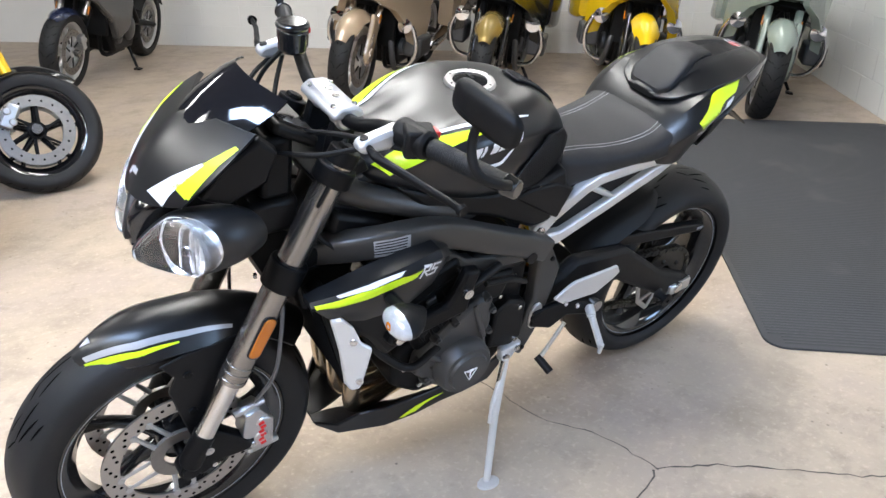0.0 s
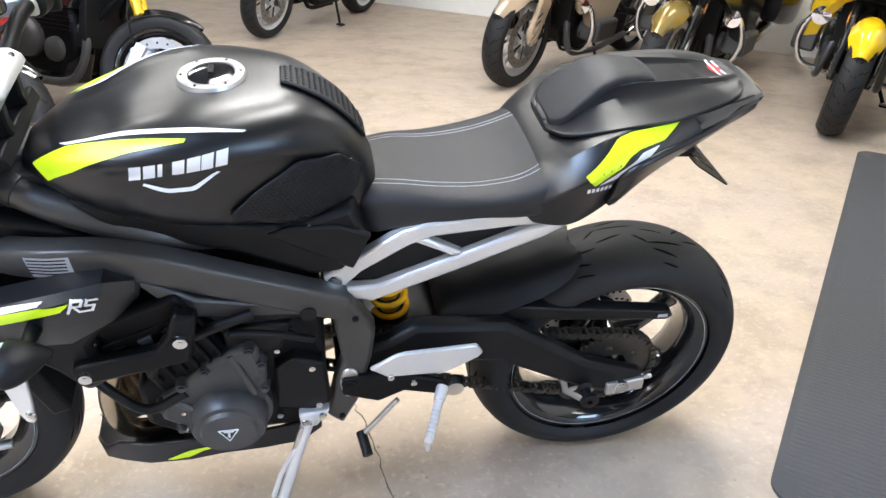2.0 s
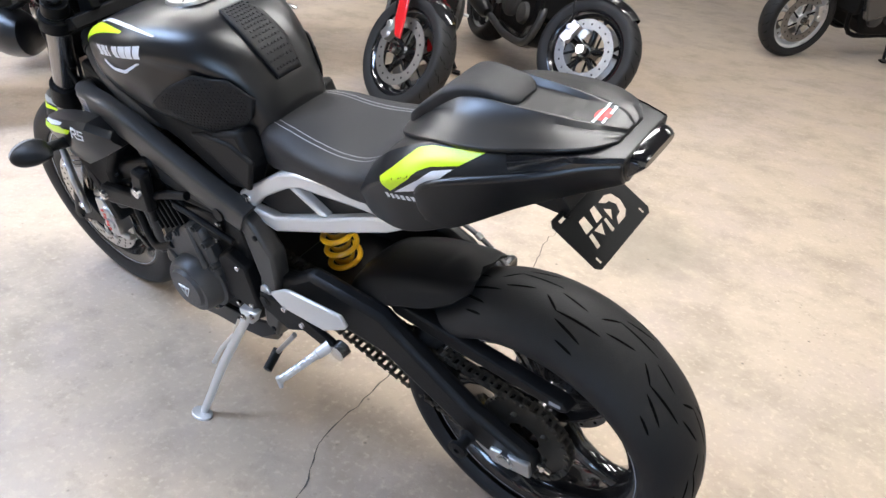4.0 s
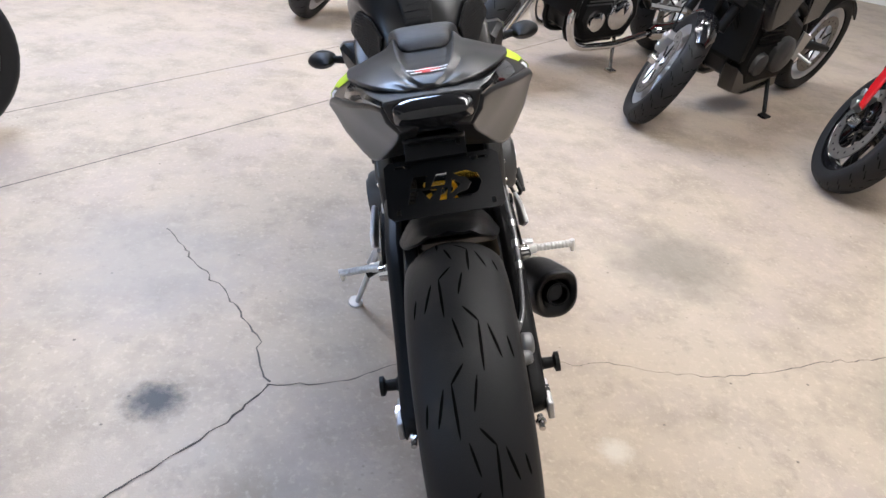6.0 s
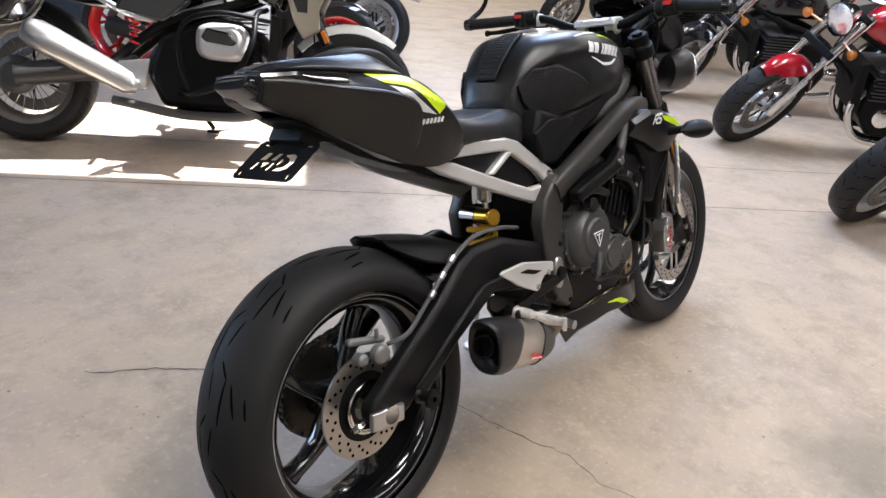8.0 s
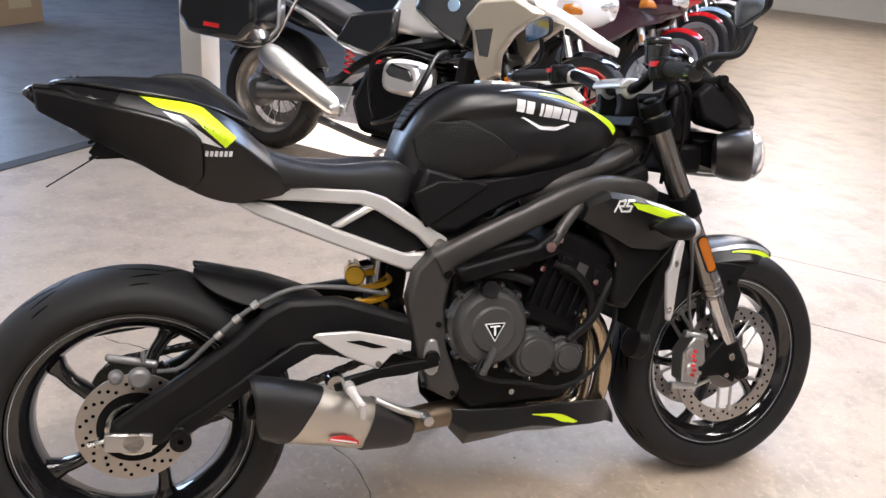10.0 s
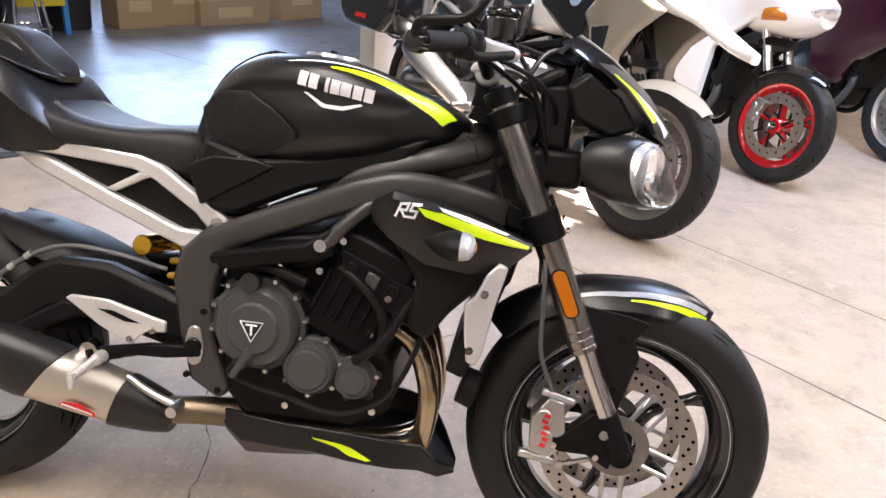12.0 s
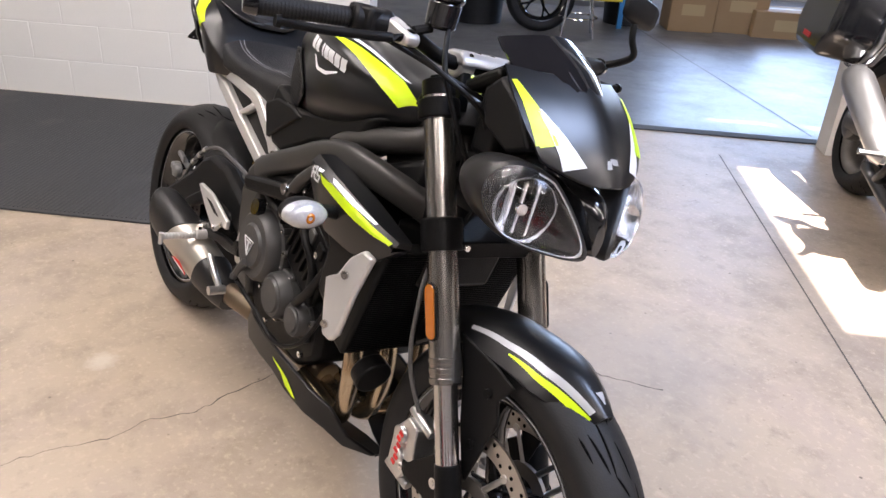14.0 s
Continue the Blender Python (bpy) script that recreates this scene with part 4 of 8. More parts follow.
# Filler cap
CAP = Vector((0.080, 0, 1.0015))
cap = part("filler_cap", Geo().lathe([(-0.012, 0.001), (0.002, 0.001), (0.004, 0.026), (0.001, 0.033), (0.001, 0.035)], CAP, (0.06, 0, 1), 40), GLOSS, tank, "black filler cap")
part("cap_ring", Geo().lathe([(-0.006, 0.036), (0.002, 0.0365), (0.0032, 0.039), (0.0022, 0.0500), (-0.004, 0.053)], CAP, (0.06, 0, 1), 48), ALU, cap, "silver ring with bolts")
g = Geo()
for i in range(6):
    a = 2 * math.pi * i / 6
    bolt(g, CAP + Vector((0.0445 * math.cos(a), 0.0445 * math.sin(a), 0.0022 - 0.0027 * math.cos(a))), (0.06, 0, 1), 0.0026, 0.0012)
part("cap_bolt", g, DARKENG, cap)
part("cap_lock", Geo().box(CAP + Vector((0, 0, 0.008)), (0.008, 0.026, 0.004)), DARKENG, cap, "", 0.001)

# Panels under the tank
for s in (-1, 1):
    g = Geo().prism([(-0.155, 0.765), (-0.115, 0.690), (-0.06, 0.685), (0.07, 0.748), (0.24, 0.800), (0.31, 0.870), (0.25, 0.858), (0.10, 0.815), (-0.03, 0.800), (-0.13, 0.83)], s * 0.085, s * 0.130, 0.05)
    part("side_panel", g, PLASTIC, hero, "black plastic panel under the tank", 0.010)
    g = Geo().prism([(-0.155, 0.775), (-0.125, 0.70), (-0.09, 0.72), (0.02, 0.788), (-0.02, 0.80), (-0.10, 0.80)], s * 0.125, s * 0.136, 0.05)
    part("panel_insert", g, PLASTIC, hero, "", 0.004)

# Frame: twin beams, cast rear plates
for s in (-1, 1):
    beam = curve([(0.445, s * 0.075, 0.742), (0.40, s * 0.112, 0.760), (0.334, s * 0.144, 0.776), (0.26, s * 0.156, 0.780), (0.20, s * 0.156, 0.765), (0.10, s * 0.152, 0.722), (-0.03, s * 0.146, 0.665), (-0.10, s * 0.138, 0.63)], 22)
    rings = []
    for i, p in enumerate(beam):
        d = (Vector(beam[min(i + 1, 21)]) - Vector(beam[max(i - 1, 0)])).normalized()
        up = Vector((0, 1, 0)).cross(d).normalized()
        up = up if up.z > 0 else -up
        ou = d.cross(up).normalized()
        h, w, e = (0.029, 0.021, 0.36) if s > 0 else (0.027, 0.021, 0.6)
        rings.append([Vector(p) + up * h * math.copysign(abs(math.sin(t)) ** e, math.sin(t)) + ou * w * math.copysign(abs(math.cos(t)) ** e, math.cos(t)) for t in (2 * math.pi * j / 20 for j in range(20))])
    fb = part("frame_beam", Geo().loft(rings), FRAME, hero, "grey painted frame beam", 0, 34)
    part("frame_tube", Geo().tube(curve([(0.415, s * 0.05, 0.866), (0.35, s * 0.082, 0.842), (0.25, s * 0.108, 0.812), (0.17, s * 0.110, 0.782), (0.10, s * 0.088, 0.760)], 18), 0.025, 16).cyl((0.395, s * 0.06, 0.859), (0.372, s * 0.071, 0.851), 0.0285, None, 16), FRAME, fb)
    if s < 0:
        part("frame_tube", Geo().tube(curve([(0.285, s * 0.138, 0.790), (0.20, s * 0.168, 0.735), (0.155, s * 0.182, 0.69), (0.13, s * 0.186, 0.655)], 14), 0.013, 12), FRAME, fb)
        plate_ = [(-0.045, 0.675), (-0.10, 0.672), (-0.150, 0.622), (-0.168, 0.56), (-0.150, 0.45), (-0.125, 0.355), (-0.065, 0.318), (-0.045, 0.345), (-0.078, 0.44), (-0.085, 0.54), (-0.07, 0.60), (0.0, 0.665)]
    else:
        # Lower spar that leaves a narrow gap under the beam.
        part("frame_spar", Geo().prism([(0.235, 0.735), (0.16, 0.697), (0.138, 0.679), (-0.034, 0.645), (-0.06, 0.632), (-0.054, 0.618), (0.143, 0.636), (0.178, 0.660)], 0.126, 0.156, 0.02), FRAME, fb, "", 0.006)
        plate_ = [(-0.045, 0.665), (-0.118, 0.642), (-0.165, 0.565), (-0.158, 0.49), (-0.134, 0.366), (-0.102, 0.292), (-0.070, 0.325), (-0.090, 0.44), (-0.102, 0.485), (-0.085, 0.60), (-0.060, 0.636)]
    pl = part("frame_plate", Geo().prism(plate_, s * 0.112, s * 0.152, 0.04), FRAME, hero, "cast grey frame plate", 0.008)
    g = Geo()
    for x, z in ((-0.081, 0.607), (-0.066, 0.345), (-0.13, 0.37), (-0.10, 0.50)) if s < 0 else ((-0.125, 0.600), (-0.100, 0.330)):
        bolt(g, (x, s * 0.149, z), (0, s, 0), 0.011 if z > 0.6 else 0.007, 0.006)
    part("frame_bolt", g, DARKENG, pl)
    g = Geo().prism([(-0.115 + 0.030 * math.sin(a) * (0.62 if abs(math.cos(a)) < 0.6 else 0.72), 0.431 + 0.040 * math.cos(a)) for a in (2 * math.pi * i / 20 for i in range(20))], s * 0.148, s * 0.158)
    pv = part("pivot_plate", g, ALU, pl, "silver pivot plate", 0.003)
    part("pivot_nut", Geo().cyl((-0.115, s * 0.156, 0.431), (-0.115, s * 0.166, 0.431), 0.017, 0.015, 24).cyl((-0.115, s * 0.166, 0.431), (-0.115, s * 0.167, 0.431), 0.009, None, 6), DARKENG, pv)
    if s > 0:
        # Paper warning label on the beam, unreadable.
        lb = part("warning_label", decal([(0.368, 0.790), (0.300, 0.800)], [(0.362, 0.752), (0.296, 0.760)], Geo().loft(rings), s, 8, 6, 0.001), GREYDECAL, fb, "grey printed warning label, unreadable")
        g = Geo()
        for k in range(5):
            z = 0.787 - 0.0066 * k
            g.join(decal([(0.364, z), (0.305, z + 0.0088)], [(0.3638, z - 0.0028), (0.3048, z + 0.006)], Geo().loft(rings), s, 8, 3, 0.0015))
        part("label_lines", g, PLASTIC, lb)

# White cast subframe
for s in (-1, 1):
    y0, y1 = s * 0.100, s * 0.124
    g = Geo()
    g.prism([(-0.072, 0.676), (-0.080, 0.655), (-0.105, 0.648), (-0.138, 0.684), (-0.222, 0.738), (-0.262, 0.753), (-0.40, 0.764), (-0.50, 0.768), (-0.50, 0.788), (-0.385, 0.794), (-0.25, 0.781), (-0.205, 0.766)], y0, y1)
    g.prism([(-0.105, 0.648), (-0.080, 0.655), (-0.118, 0.622), (-0.160, 0.612), (-0.31, 0.672), (-0.46, 0.736), (-0.525, 0.775), (-0.49, 0.772), (-0.43, 0.757), (-0.31, 0.706), (-0.165, 0.648)], y0, y1)
    g.prism([(-0.298, 0.706), (-0.318, 0.710), (-0.245, 0.752), (-0.226, 0.744)], y0, y1)
    sub = part("subframe", g, SILVER, hero, "white-silver cast subframe with triangular openings", 0.005)
    part("subframe_bolt", bolt(bolt(Geo(), (-0.092, s * 0.123, 0.666), (0, s, 0), 0.014, 0.005), (-0.157, s * 0.110, 0.620), (0, s, 0), 0.013, 0.008), STEEL, sub)
    part("subframe_insert", Geo().prism([(-0.10, 0.655), (-0.17, 0.645), (-0.46, 0.750), (-0.50, 0.775), (-0.30, 0.775), (-0.20, 0.745)], s * 0.06, s * 0.106), PLASTIC, sub, "", 0.006)

# Seat
SEATG = hull([(-0.118, 0.812, 0.79, 0.762, 0.070, 0.7, 0.5, 0), (-0.150, 0.832, 0.79, 0.735, 0.098, 0.62, 0.5, 0), (-0.20, 0.838, 0.790, 0.748, 0.112, 0.55, 0.5, 0), (-0.27, 0.832, 0.796, 0.768, 0.122, 0.5, 0.5, 0),
              (-0.34, 0.834, 0.806, 0.780, 0.132, 0.48, 0.5, 0), (-0.41, 0.850, 0.815, 0.780, 0.140, 0.48, 0.5, 0), (-0.47, 0.884, 0.83, 0.790, 0.140, 0.5, 0.5, 0), (-0.53, 0.926, 0.85, 0.81, 0.120, 0.55, 0.5, 0), (-0.555, 0.935, 0.87, 0.83, 0.10, 0.6, 0.5, 0)], 34, 44)
seat = part("seat", SEATG, SEAT, hero, "dark grey vinyl seat with pale stitching", 0, 60)
tree_s = BVHTree.FromPolygons([Vector(p) for p in SEATG.v], SEATG.f)


def stitch(pts, dash=0.006):
    g = Geo()
    line = curve(pts, 70)
    for a, b in zip(line[:-1], line[1:]):
        p = []
        for q in (a, b):
            hit, nor, _, _ = tree_s.ray_cast(Vector((q[0], q[1], 1.5)), Vector((0, 0, -1)))
            if hit is None:
                hit, nor, _, _ = tree_s.find_nearest(Vector((q[0], q[1], 0.83)))
            p.append(hit + nor * 0.0006)
        g.tube([p[0], p[0].lerp(p[1], 0.78)], 0.0011, 5)
    return g


for s in (-1, 1):
    for o in (0.0, 0.010):
        part("stitching", stitch([(-0.13, s * (0.050 + o), 0), (-0.20, s * (0.066 + o), 0), (-0.28, s * (0.074 + o), 0), (-0.36, s * (0.083 + o), 0), (-0.425, s * (0.086 + o), 0), (-0.470 - o, s * (0.074 + o), 0), (-0.505 - o, s * 0.055, 0)]), STITCH, seat, "double row of pale thread")

# Tail unit: crisp panels with a ridge along each side
def ribbed(rows):
    """A body along x from half sections; each row: x, then (y, z) from the top's middle down to the bottom's middle."""
    rings = []
    for x, *pts in rows:
        rings.append([(x, y, z) for y, z in pts] + [(x, -y, z) for y, z in reversed(pts) if y > 1e-6])
    return Geo().loft(rings)


def between(keys, n):
    return [tuple(float(q) for q in r_) for r_ in spline(keys, n)]


TAIL = ribbed([(x, (0, zt), (wt * 0.6, zt), (wt, zt - 0.002), ((wt + yr) / 2 + 0.004, (zt + zr) / 2), (yr, zr), ((yr + yb) / 2 + 0.003, (zr + zb) / 2), (yb, zb), (yb - 0.014, zb + 0.002), (0, zb + 0.012)) for x, zt, wt, yr, zr, yb, zb in between(
    [(-0.395, 0.800, 0.105, 0.120, 0.792, 0.108, 0.776), (-0.45, 0.875, 0.121, 0.157, 0.842, 0.134, 0.769), (-0.51, 0.924, 0.130, 0.170, 0.886, 0.130, 0.763), (-0.56, 0.946, 0.126, 0.166, 0.908, 0.112, 0.776), (-0.62, 0.957, 0.119, 0.153, 0.922, 0.090, 0.809),
     (-0.68, 0.966, 0.111, 0.136, 0.935, 0.070, 0.845), (-0.74, 0.972, 0.098, 0.112, 0.949, 0.057, 0.878), (-0.79, 0.976, 0.082, 0.087, 0.962, 0.050, 0.905), (-0.838, 0.977, 0.060, 0.063, 0.968, 0.046, 0.930)], 34)])
tail = part("tail_unit", TAIL, PAINT, hero, "satin black tail unit with lime and white stripes", 0.003, 24)
COWL = ribbed([(x, (0, zc), (yh * 0.74, zc), (yh, zh), ((yh + yf) / 2 - 0.004, (zh + zf) / 2 - 0.003), (yf, zf), ((yf + w) / 2, (zf + ze) / 2 - 0.001), (w, ze), (w - 0.001, ze - 0.006), (w - 0.010, ze - 0.011), (0, ze - 0.011)) for x, zc, yh, zh, yf, zf, w, ze in between(
    [(-0.460, 0.9125, 0.020, 0.912, 0.034, 0.911, 0.046, 0.909), (-0.478, 0.929, 0.040, 0.927, 0.058, 0.921, 0.080, 0.917), (-0.520, 0.958, 0.050, 0.963, 0.078, 0.946, 0.108, 0.935), (-0.585, 0.979, 0.048, 0.990, 0.083, 0.968, 0.124, 0.954), (-0.66, 0.984, 0.044, 0.993, 0.080, 0.979, 0.123, 0.966),
     (-0.72, 0.987, 0.038, 0.993, 0.072, 0.986, 0.108, 0.976), (-0.765, 0.989, 0.030, 0.991, 0.060, 0.987, 0.090, 0.981), (-0.796, 0.988, 0.020, 0.988, 0.044, 0.986, 0.066, 0.982), (-0.814, 0.983, 0.008, 0.983, 0.024, 0.982, 0.036, 0.980)], 40)])
cowl = part("seat_cowl", COWL, PAINT, hero, "satin black single-seat cowl with a raised hump", 0.002, 26)
# Rounded back pad set into the front of the hump's channel.
part("cowl_pad", hull([(-0.466, 0.924, 0.918, 0.900, 0.044, 0.4, 0.5, 0), (-0.478, 0.938, 0.926, 0.905, 0.058, 0.36, 0.5, 0), (-0.515, 0.972, 0.952, 0.925, 0.060, 0.36, 0.5, 0), (-0.548, 0.996, 0.976, 0.95, 0.055, 0.4, 0.5, 0), (-0.575, 1.002, 0.986, 0.96, 0.048, 0.45, 0.6, 0), (-0.615, 1.001, 0.988, 0.97, 0.042, 0.5, 0.6, 0), (-0.642, 0.995, 0.986, 0.97, 0.037, 0.55, 0.6, 0), (-0.653, 0.987, 0.982, 0.97, 0.024, 0.6, 0.6, 0)], 24, 32), SEAT, cowl, "black rounded back pad")
st = part("round_sticker", decal([(-0.772 + 0.011 * math.sin(k * math.pi / 12), -0.018 * math.cos(k * math.pi / 12)) for k in range(13)], [(-0.772 - 0.011 * math.sin(k * math.pi / 12), -0.018 * math.cos(k * math.pi / 12)) for k in range(13)], COWL, 1, 16, 8, 0.001, True), REDMARK, cowl, "red round sticker with white bands")
for x, y0, y1, h in ((-0.7655, -0.029, 0.029, 0.0042), (-0.7765, -0.026, -0.004, 0.0045), (-0.7780, 0.008, 0.024, 0.0040)):
    part("sticker_band", decal([(x, y0), (x - 0.002, y1)], [(x - h, y0), (x - h - 0.002, y1)], COWL, 1, 10, 3, 0.0018, True), WHITE, st)
for s in (-1, 1):
    part("lime_stripe", decal([(-0.660, 0.957), (-0.575, 0.946), (-0.552, 0.938), (-0.497, 0.886)], [(-0.628, 0.937), (-0.585, 0.927), (-0.568, 0.918), (-0.516, 0.868)], TAIL, s), LIME, tail, "lime stripe")
    part("white_stripe", decal([(-0.622, 0.932), (-0.590, 0.923)], [(-0.556, 0.878), (-0.522, 0.868)], TAIL, s, 10, 8), WHITE, tail, "white stripe")
    g = Geo()
    for k in range(6):
        g.join(decal([(-0.504 - 0.0082 * k, 0.862), (-0.5095 - 0.0082 * k, 0.863)], [(-0.506 - 0.0082 * k, 0.852), (-0.5115 - 0.0082 * k, 0.853)], TAIL, s, 4, 4, 0.0012))
    part("model_lettering", g, WHITE, tail, "small silver model lettering, plain bars")
    pod = between([(-0.557, 0.162, 0.878, 0.140, 0.812), (-0.574, 0.170, 0.895, 0.126, 0.794), (-0.594, 0.168, 0.907, 0.112, 0.794), (-0.62, 0.161, 0.916, 0.099, 0.806), (-0.68, 0.143, 0.931, 0.078, 0.842), (-0.74, 0.119, 0.945, 0.064, 0.875), (-0.79, 0.092, 0.958, 0.056, 0.902), (-0.834, 0.069, 0.965, 0.051, 0.927)], 18)
    part("side_pod", Geo().loft([[(x, s * (yr - 0.030), zr + 0.010), (x, s * (yr - 0.004), zr + 0.005), (x, s * yr, zr - 0.002), (x, s * ((yr + yb) / 2 + 0.005), (zr + zb) / 2), (x, s * yb, zb), (x, s * (yb - 0.03), zb + 0.004)] for x, yr, zr, yb, zb in pod]), PAINT, tail, "satin black side panel with a sharp ridge", 0.002, 26)
    part("lamp_wing", decal([(-0.690, 0.961), (-0.76, 0.971), (-0.835, 0.974)], [(-0.700, 0.945), (-0.76, 0.955), (-0.835, 0.966)], TAIL, s, 16, 4, 0.002), GLOSS, tail, "gloss black strip beside the tail lamp")
# Tail lamp
part("tail_lamp", hull([(-0.765, 0.968, 0.934, 0.900, 0.053, 0.35, 0.35, 0), (-0.800, 0.973, 0.946, 0.912, 0.055, 0.35, 0.35, 0), (-0.832, 0.976, 0.955, 0.931, 0.055, 0.5, 0.4, 0), (-0.850, 0.972, 0.960, 0.947, 0.052, 0.6, 0.5, 0), (-0.857, 0.966, 0.960, 0.954, 0.046, 0.7, 0.6, 0)], 14, 36), GLOSS, tail, "dark smoked tail lamp")
for ob in (tail, cowl):
    ob.location.y = -0.006
# Undertail and plate
part("undertail", Geo().prism([(-0.30, 0.70), (-0.45, 0.735), (-0.54, 0.770), (-0.62, 0.802), (-0.70, 0.846), (-0.78, 0.892), (-0.70, 0.905), (-0.45, 0.82), (-0.28, 0.77)], -0.048, 0.048), PLASTIC, hero, "", 0.01)
hold = part("plate_holder", Geo().prism([(-0.655, 0.828), (-0.69, 0.872), (-0.735, 0.884), (-0.757, 0.853), (-0.745, 0.840), (-0.700, 0.842)], -0.046, 0.046).cyl((-0.757, -0.035, 0.870), (-0.745, -0.035, 0.876), 0.004, None, 8), PLASTIC, hero, "black plate bracket", 0.004)
# Dealer plate with cut-out shapes, tilted back.
PM = pose(-0.783, -0.005, 0.819, 0, -32, 0)
outer = [(-0.05, -0.078), (-0.05, 0.078), (-0.042, 0.086), (0.042, 0.086), (0.05, 0.078), (0.05, -0.078), (0.042, -0.086), (-0.042, -0.086)]
HOLES = [[(0.05, 0.55), (0.12, 1.0), (0.28, 1.0), (0.25, 0.55)], [(0.33, 0.55), (0.42, 1.0), (0.56, 1.0), (0.51, 0.55)], [(0.0, 0.0), (0.06, 0.45), (0.16, 0.45), (0.10, 0.0)], [(0.20, 0.45), (0.42, 0.45), (0.29, 0.08)], [(0.42, 0.0), (0.47, 0.45), (0.55, 0.45), (0.51, 0.0)],
         [(0.58, 0.2), (0.62, 0.75), (0.73, 0.5)], [(0.64, 0.95), (0.82, 1.0), (0.96, 0.85), (1.0, 0.5), (0.94, 0.15), (0.82, 0.0), (0.60, 0.0), (0.68, 0.2), (0.80, 0.25), (0.86, 0.5), (0.80, 0.74), (0.72, 0.78)]]
loops = [outer] + [[(-0.026 + 0.046 * k, 0.056 - 0.112 * h) for h, k in hole] for hole in HOLES]
for y in (-0.058, 0.058):
    loops += [[(0.037, y - 0.012), (0.037, y + 0.012), (0.042, y + 0.012), (0.042, y - 0.012)], [(-0.043, y * 1.2 - 0.003), (-0.043, y * 1.2 + 0.003), (-0.033, y * 1.2 + 0.003), (-0.033, y * 1.2 - 0.003)]]
bm = bmesh.new()
for lp in loops:
    vs = [bm.verts.new((x, y, 0)) for x, y in lp]
    for i in range(len(vs)):
        bm.edges.new((vs[i - 1], vs[i]))
bmesh.ops.triangle_fill(bm, use_beauty=True, edges=bm.edges[:])
ext = bmesh.ops.extrude_face_region(bm, geom=bm.faces[:])
for q in ext["geom"]:
    if isinstance(q, bmesh.types.BMVert):
        q.co.z += 0.0022
bm.verts.index_update()
g = Geo().add([q.co.copy() for q in bm.verts], [tuple(q.index for q in fc.verts) for fc in bm.faces])
bm.free()
plate = part("plate", g.turned(PM), PLASTIC, hold, "black metal dealer plate with cut-out shapes")
part("plate_screw", bolt(bolt(Geo(), PM @ Vector((0.04, 0.05, 0.001)), (-0.4, 0, 1), 0.006), PM @ Vector((0.04, -0.05, 0.001)), (-0.4, 0, 1), 0.006), DARKENG, plate)

# Engine
eng = part("engine", Geo().prism([(-0.07, 0.62), (-0.075, 0.36), (-0.02, 0.29), (0.20, 0.29), (0.27, 0.34), (0.27, 0.45), (0.15, 0.50), (0.06, 0.60)], -0.135, 0.135), DARKENG, hero, "black and grey three-cylinder engine", 0.015)
g = Geo().prism([(0.085, 0.50), (0.15, 0.655), (0.285, 0.60), (0.225, 0.44)], -0.150, 0.150).prism([(0.14, 0.65), (0.165, 0.70), (0.315, 0.64), (0.285, 0.585)], -0.165, 0.165)
cylb = part("cylinder_block", g, DARKENG, eng, "", 0.012)
g = Geo()
for s in (-1, 1):
    for k in range(6):
        m = Matrix.Rotation(radians(24), 3, "Y")
        g.cut().box(Vector((0.125 + 0.022 * k, s * 0.152, 0.575 - 0.010 * k)), (0.007, 0.014, 0.09), m)
    g.cut().prism([(0.15, 0.665), (0.30, 0.60), (0.33, 0.545), (0.30, 0.52), (0.16, 0.60)], s * 0.13, s * 0.168, 0.1)
part("cylinder_rib", g, DARKENG, cylb, "", 0.002)


def cover(c, r, y0, s, depth, name, label="", bolts=10, step=0.8):
    x, z = c
    prof = [(0, r * 1.10), (depth * 0.35, r * 1.10), (depth * 0.4, r * 1.0), (depth * 0.85, r * 0.95), (depth, r * 0.86), (depth, r * step), (depth * 1.12, r * (step - 0.06)), (depth * 1.12, 0.001)]
    ob = part(name, Geo().lathe([(s * a, b) for a, b in prof], (x, s * y0, z), n=56), CASE, eng, label)
    g, boss = Geo(), Geo()
    g.whole = boss.whole = True
    for i in range(bolts):
        g.cut()
        a = 2 * math.pi * i / bolts + 0.2
        q = (x + r * 1.12 * math.cos(a), s * y0, z + r * 1.12 * math.sin(a))
        boss.cut().cyl(q, (q[0], s * (y0 + depth * 0.42), q[2]), 0.0085, 0.0075, 12)
        bolt(g, (q[0], s * (y0 + depth * 0.42), q[2]), (0, s, 0), 0.0048, 0.0045)
    part("cover_boss", boss, CASE, ob)
    part("cover_bolt", g, STEEL, ob)
    return ob


clutch = cover((0.010, 0.490), 0.082, 0.135, -1, 0.052, "clutch_cover", "grey cast clutch cover with maker's badge", 12, 0.62)
tri_ = [(-0.022, 0.014), (0.022, 0.014), (0.0, -0.024)]
part("badge", Geo().prism([(0.010 + x, 0.492 + z) for x, z in tri_], -0.1925, -0.1955), GLOSS, clutch, "black triangular badge")
part("badge_edge", Geo().tube([(0.010 + x, -0.1958, 0.492 + z) for x, z in tri_ + tri_[:1]], 0.0016, 6).box((0.010, -0.1962, 0.5), (0.022, 0.001, 0.0035)).box((0.010, -0.1962, 0.490), (0.0042, 0.001, 0.020)), WHITE, clutch)
part("oil_filler", Geo().cyl((0.0, -0.175, 0.575), (0.0, -0.192, 0.578), 0.02, 0.018, 20), GLOSS, clutch)
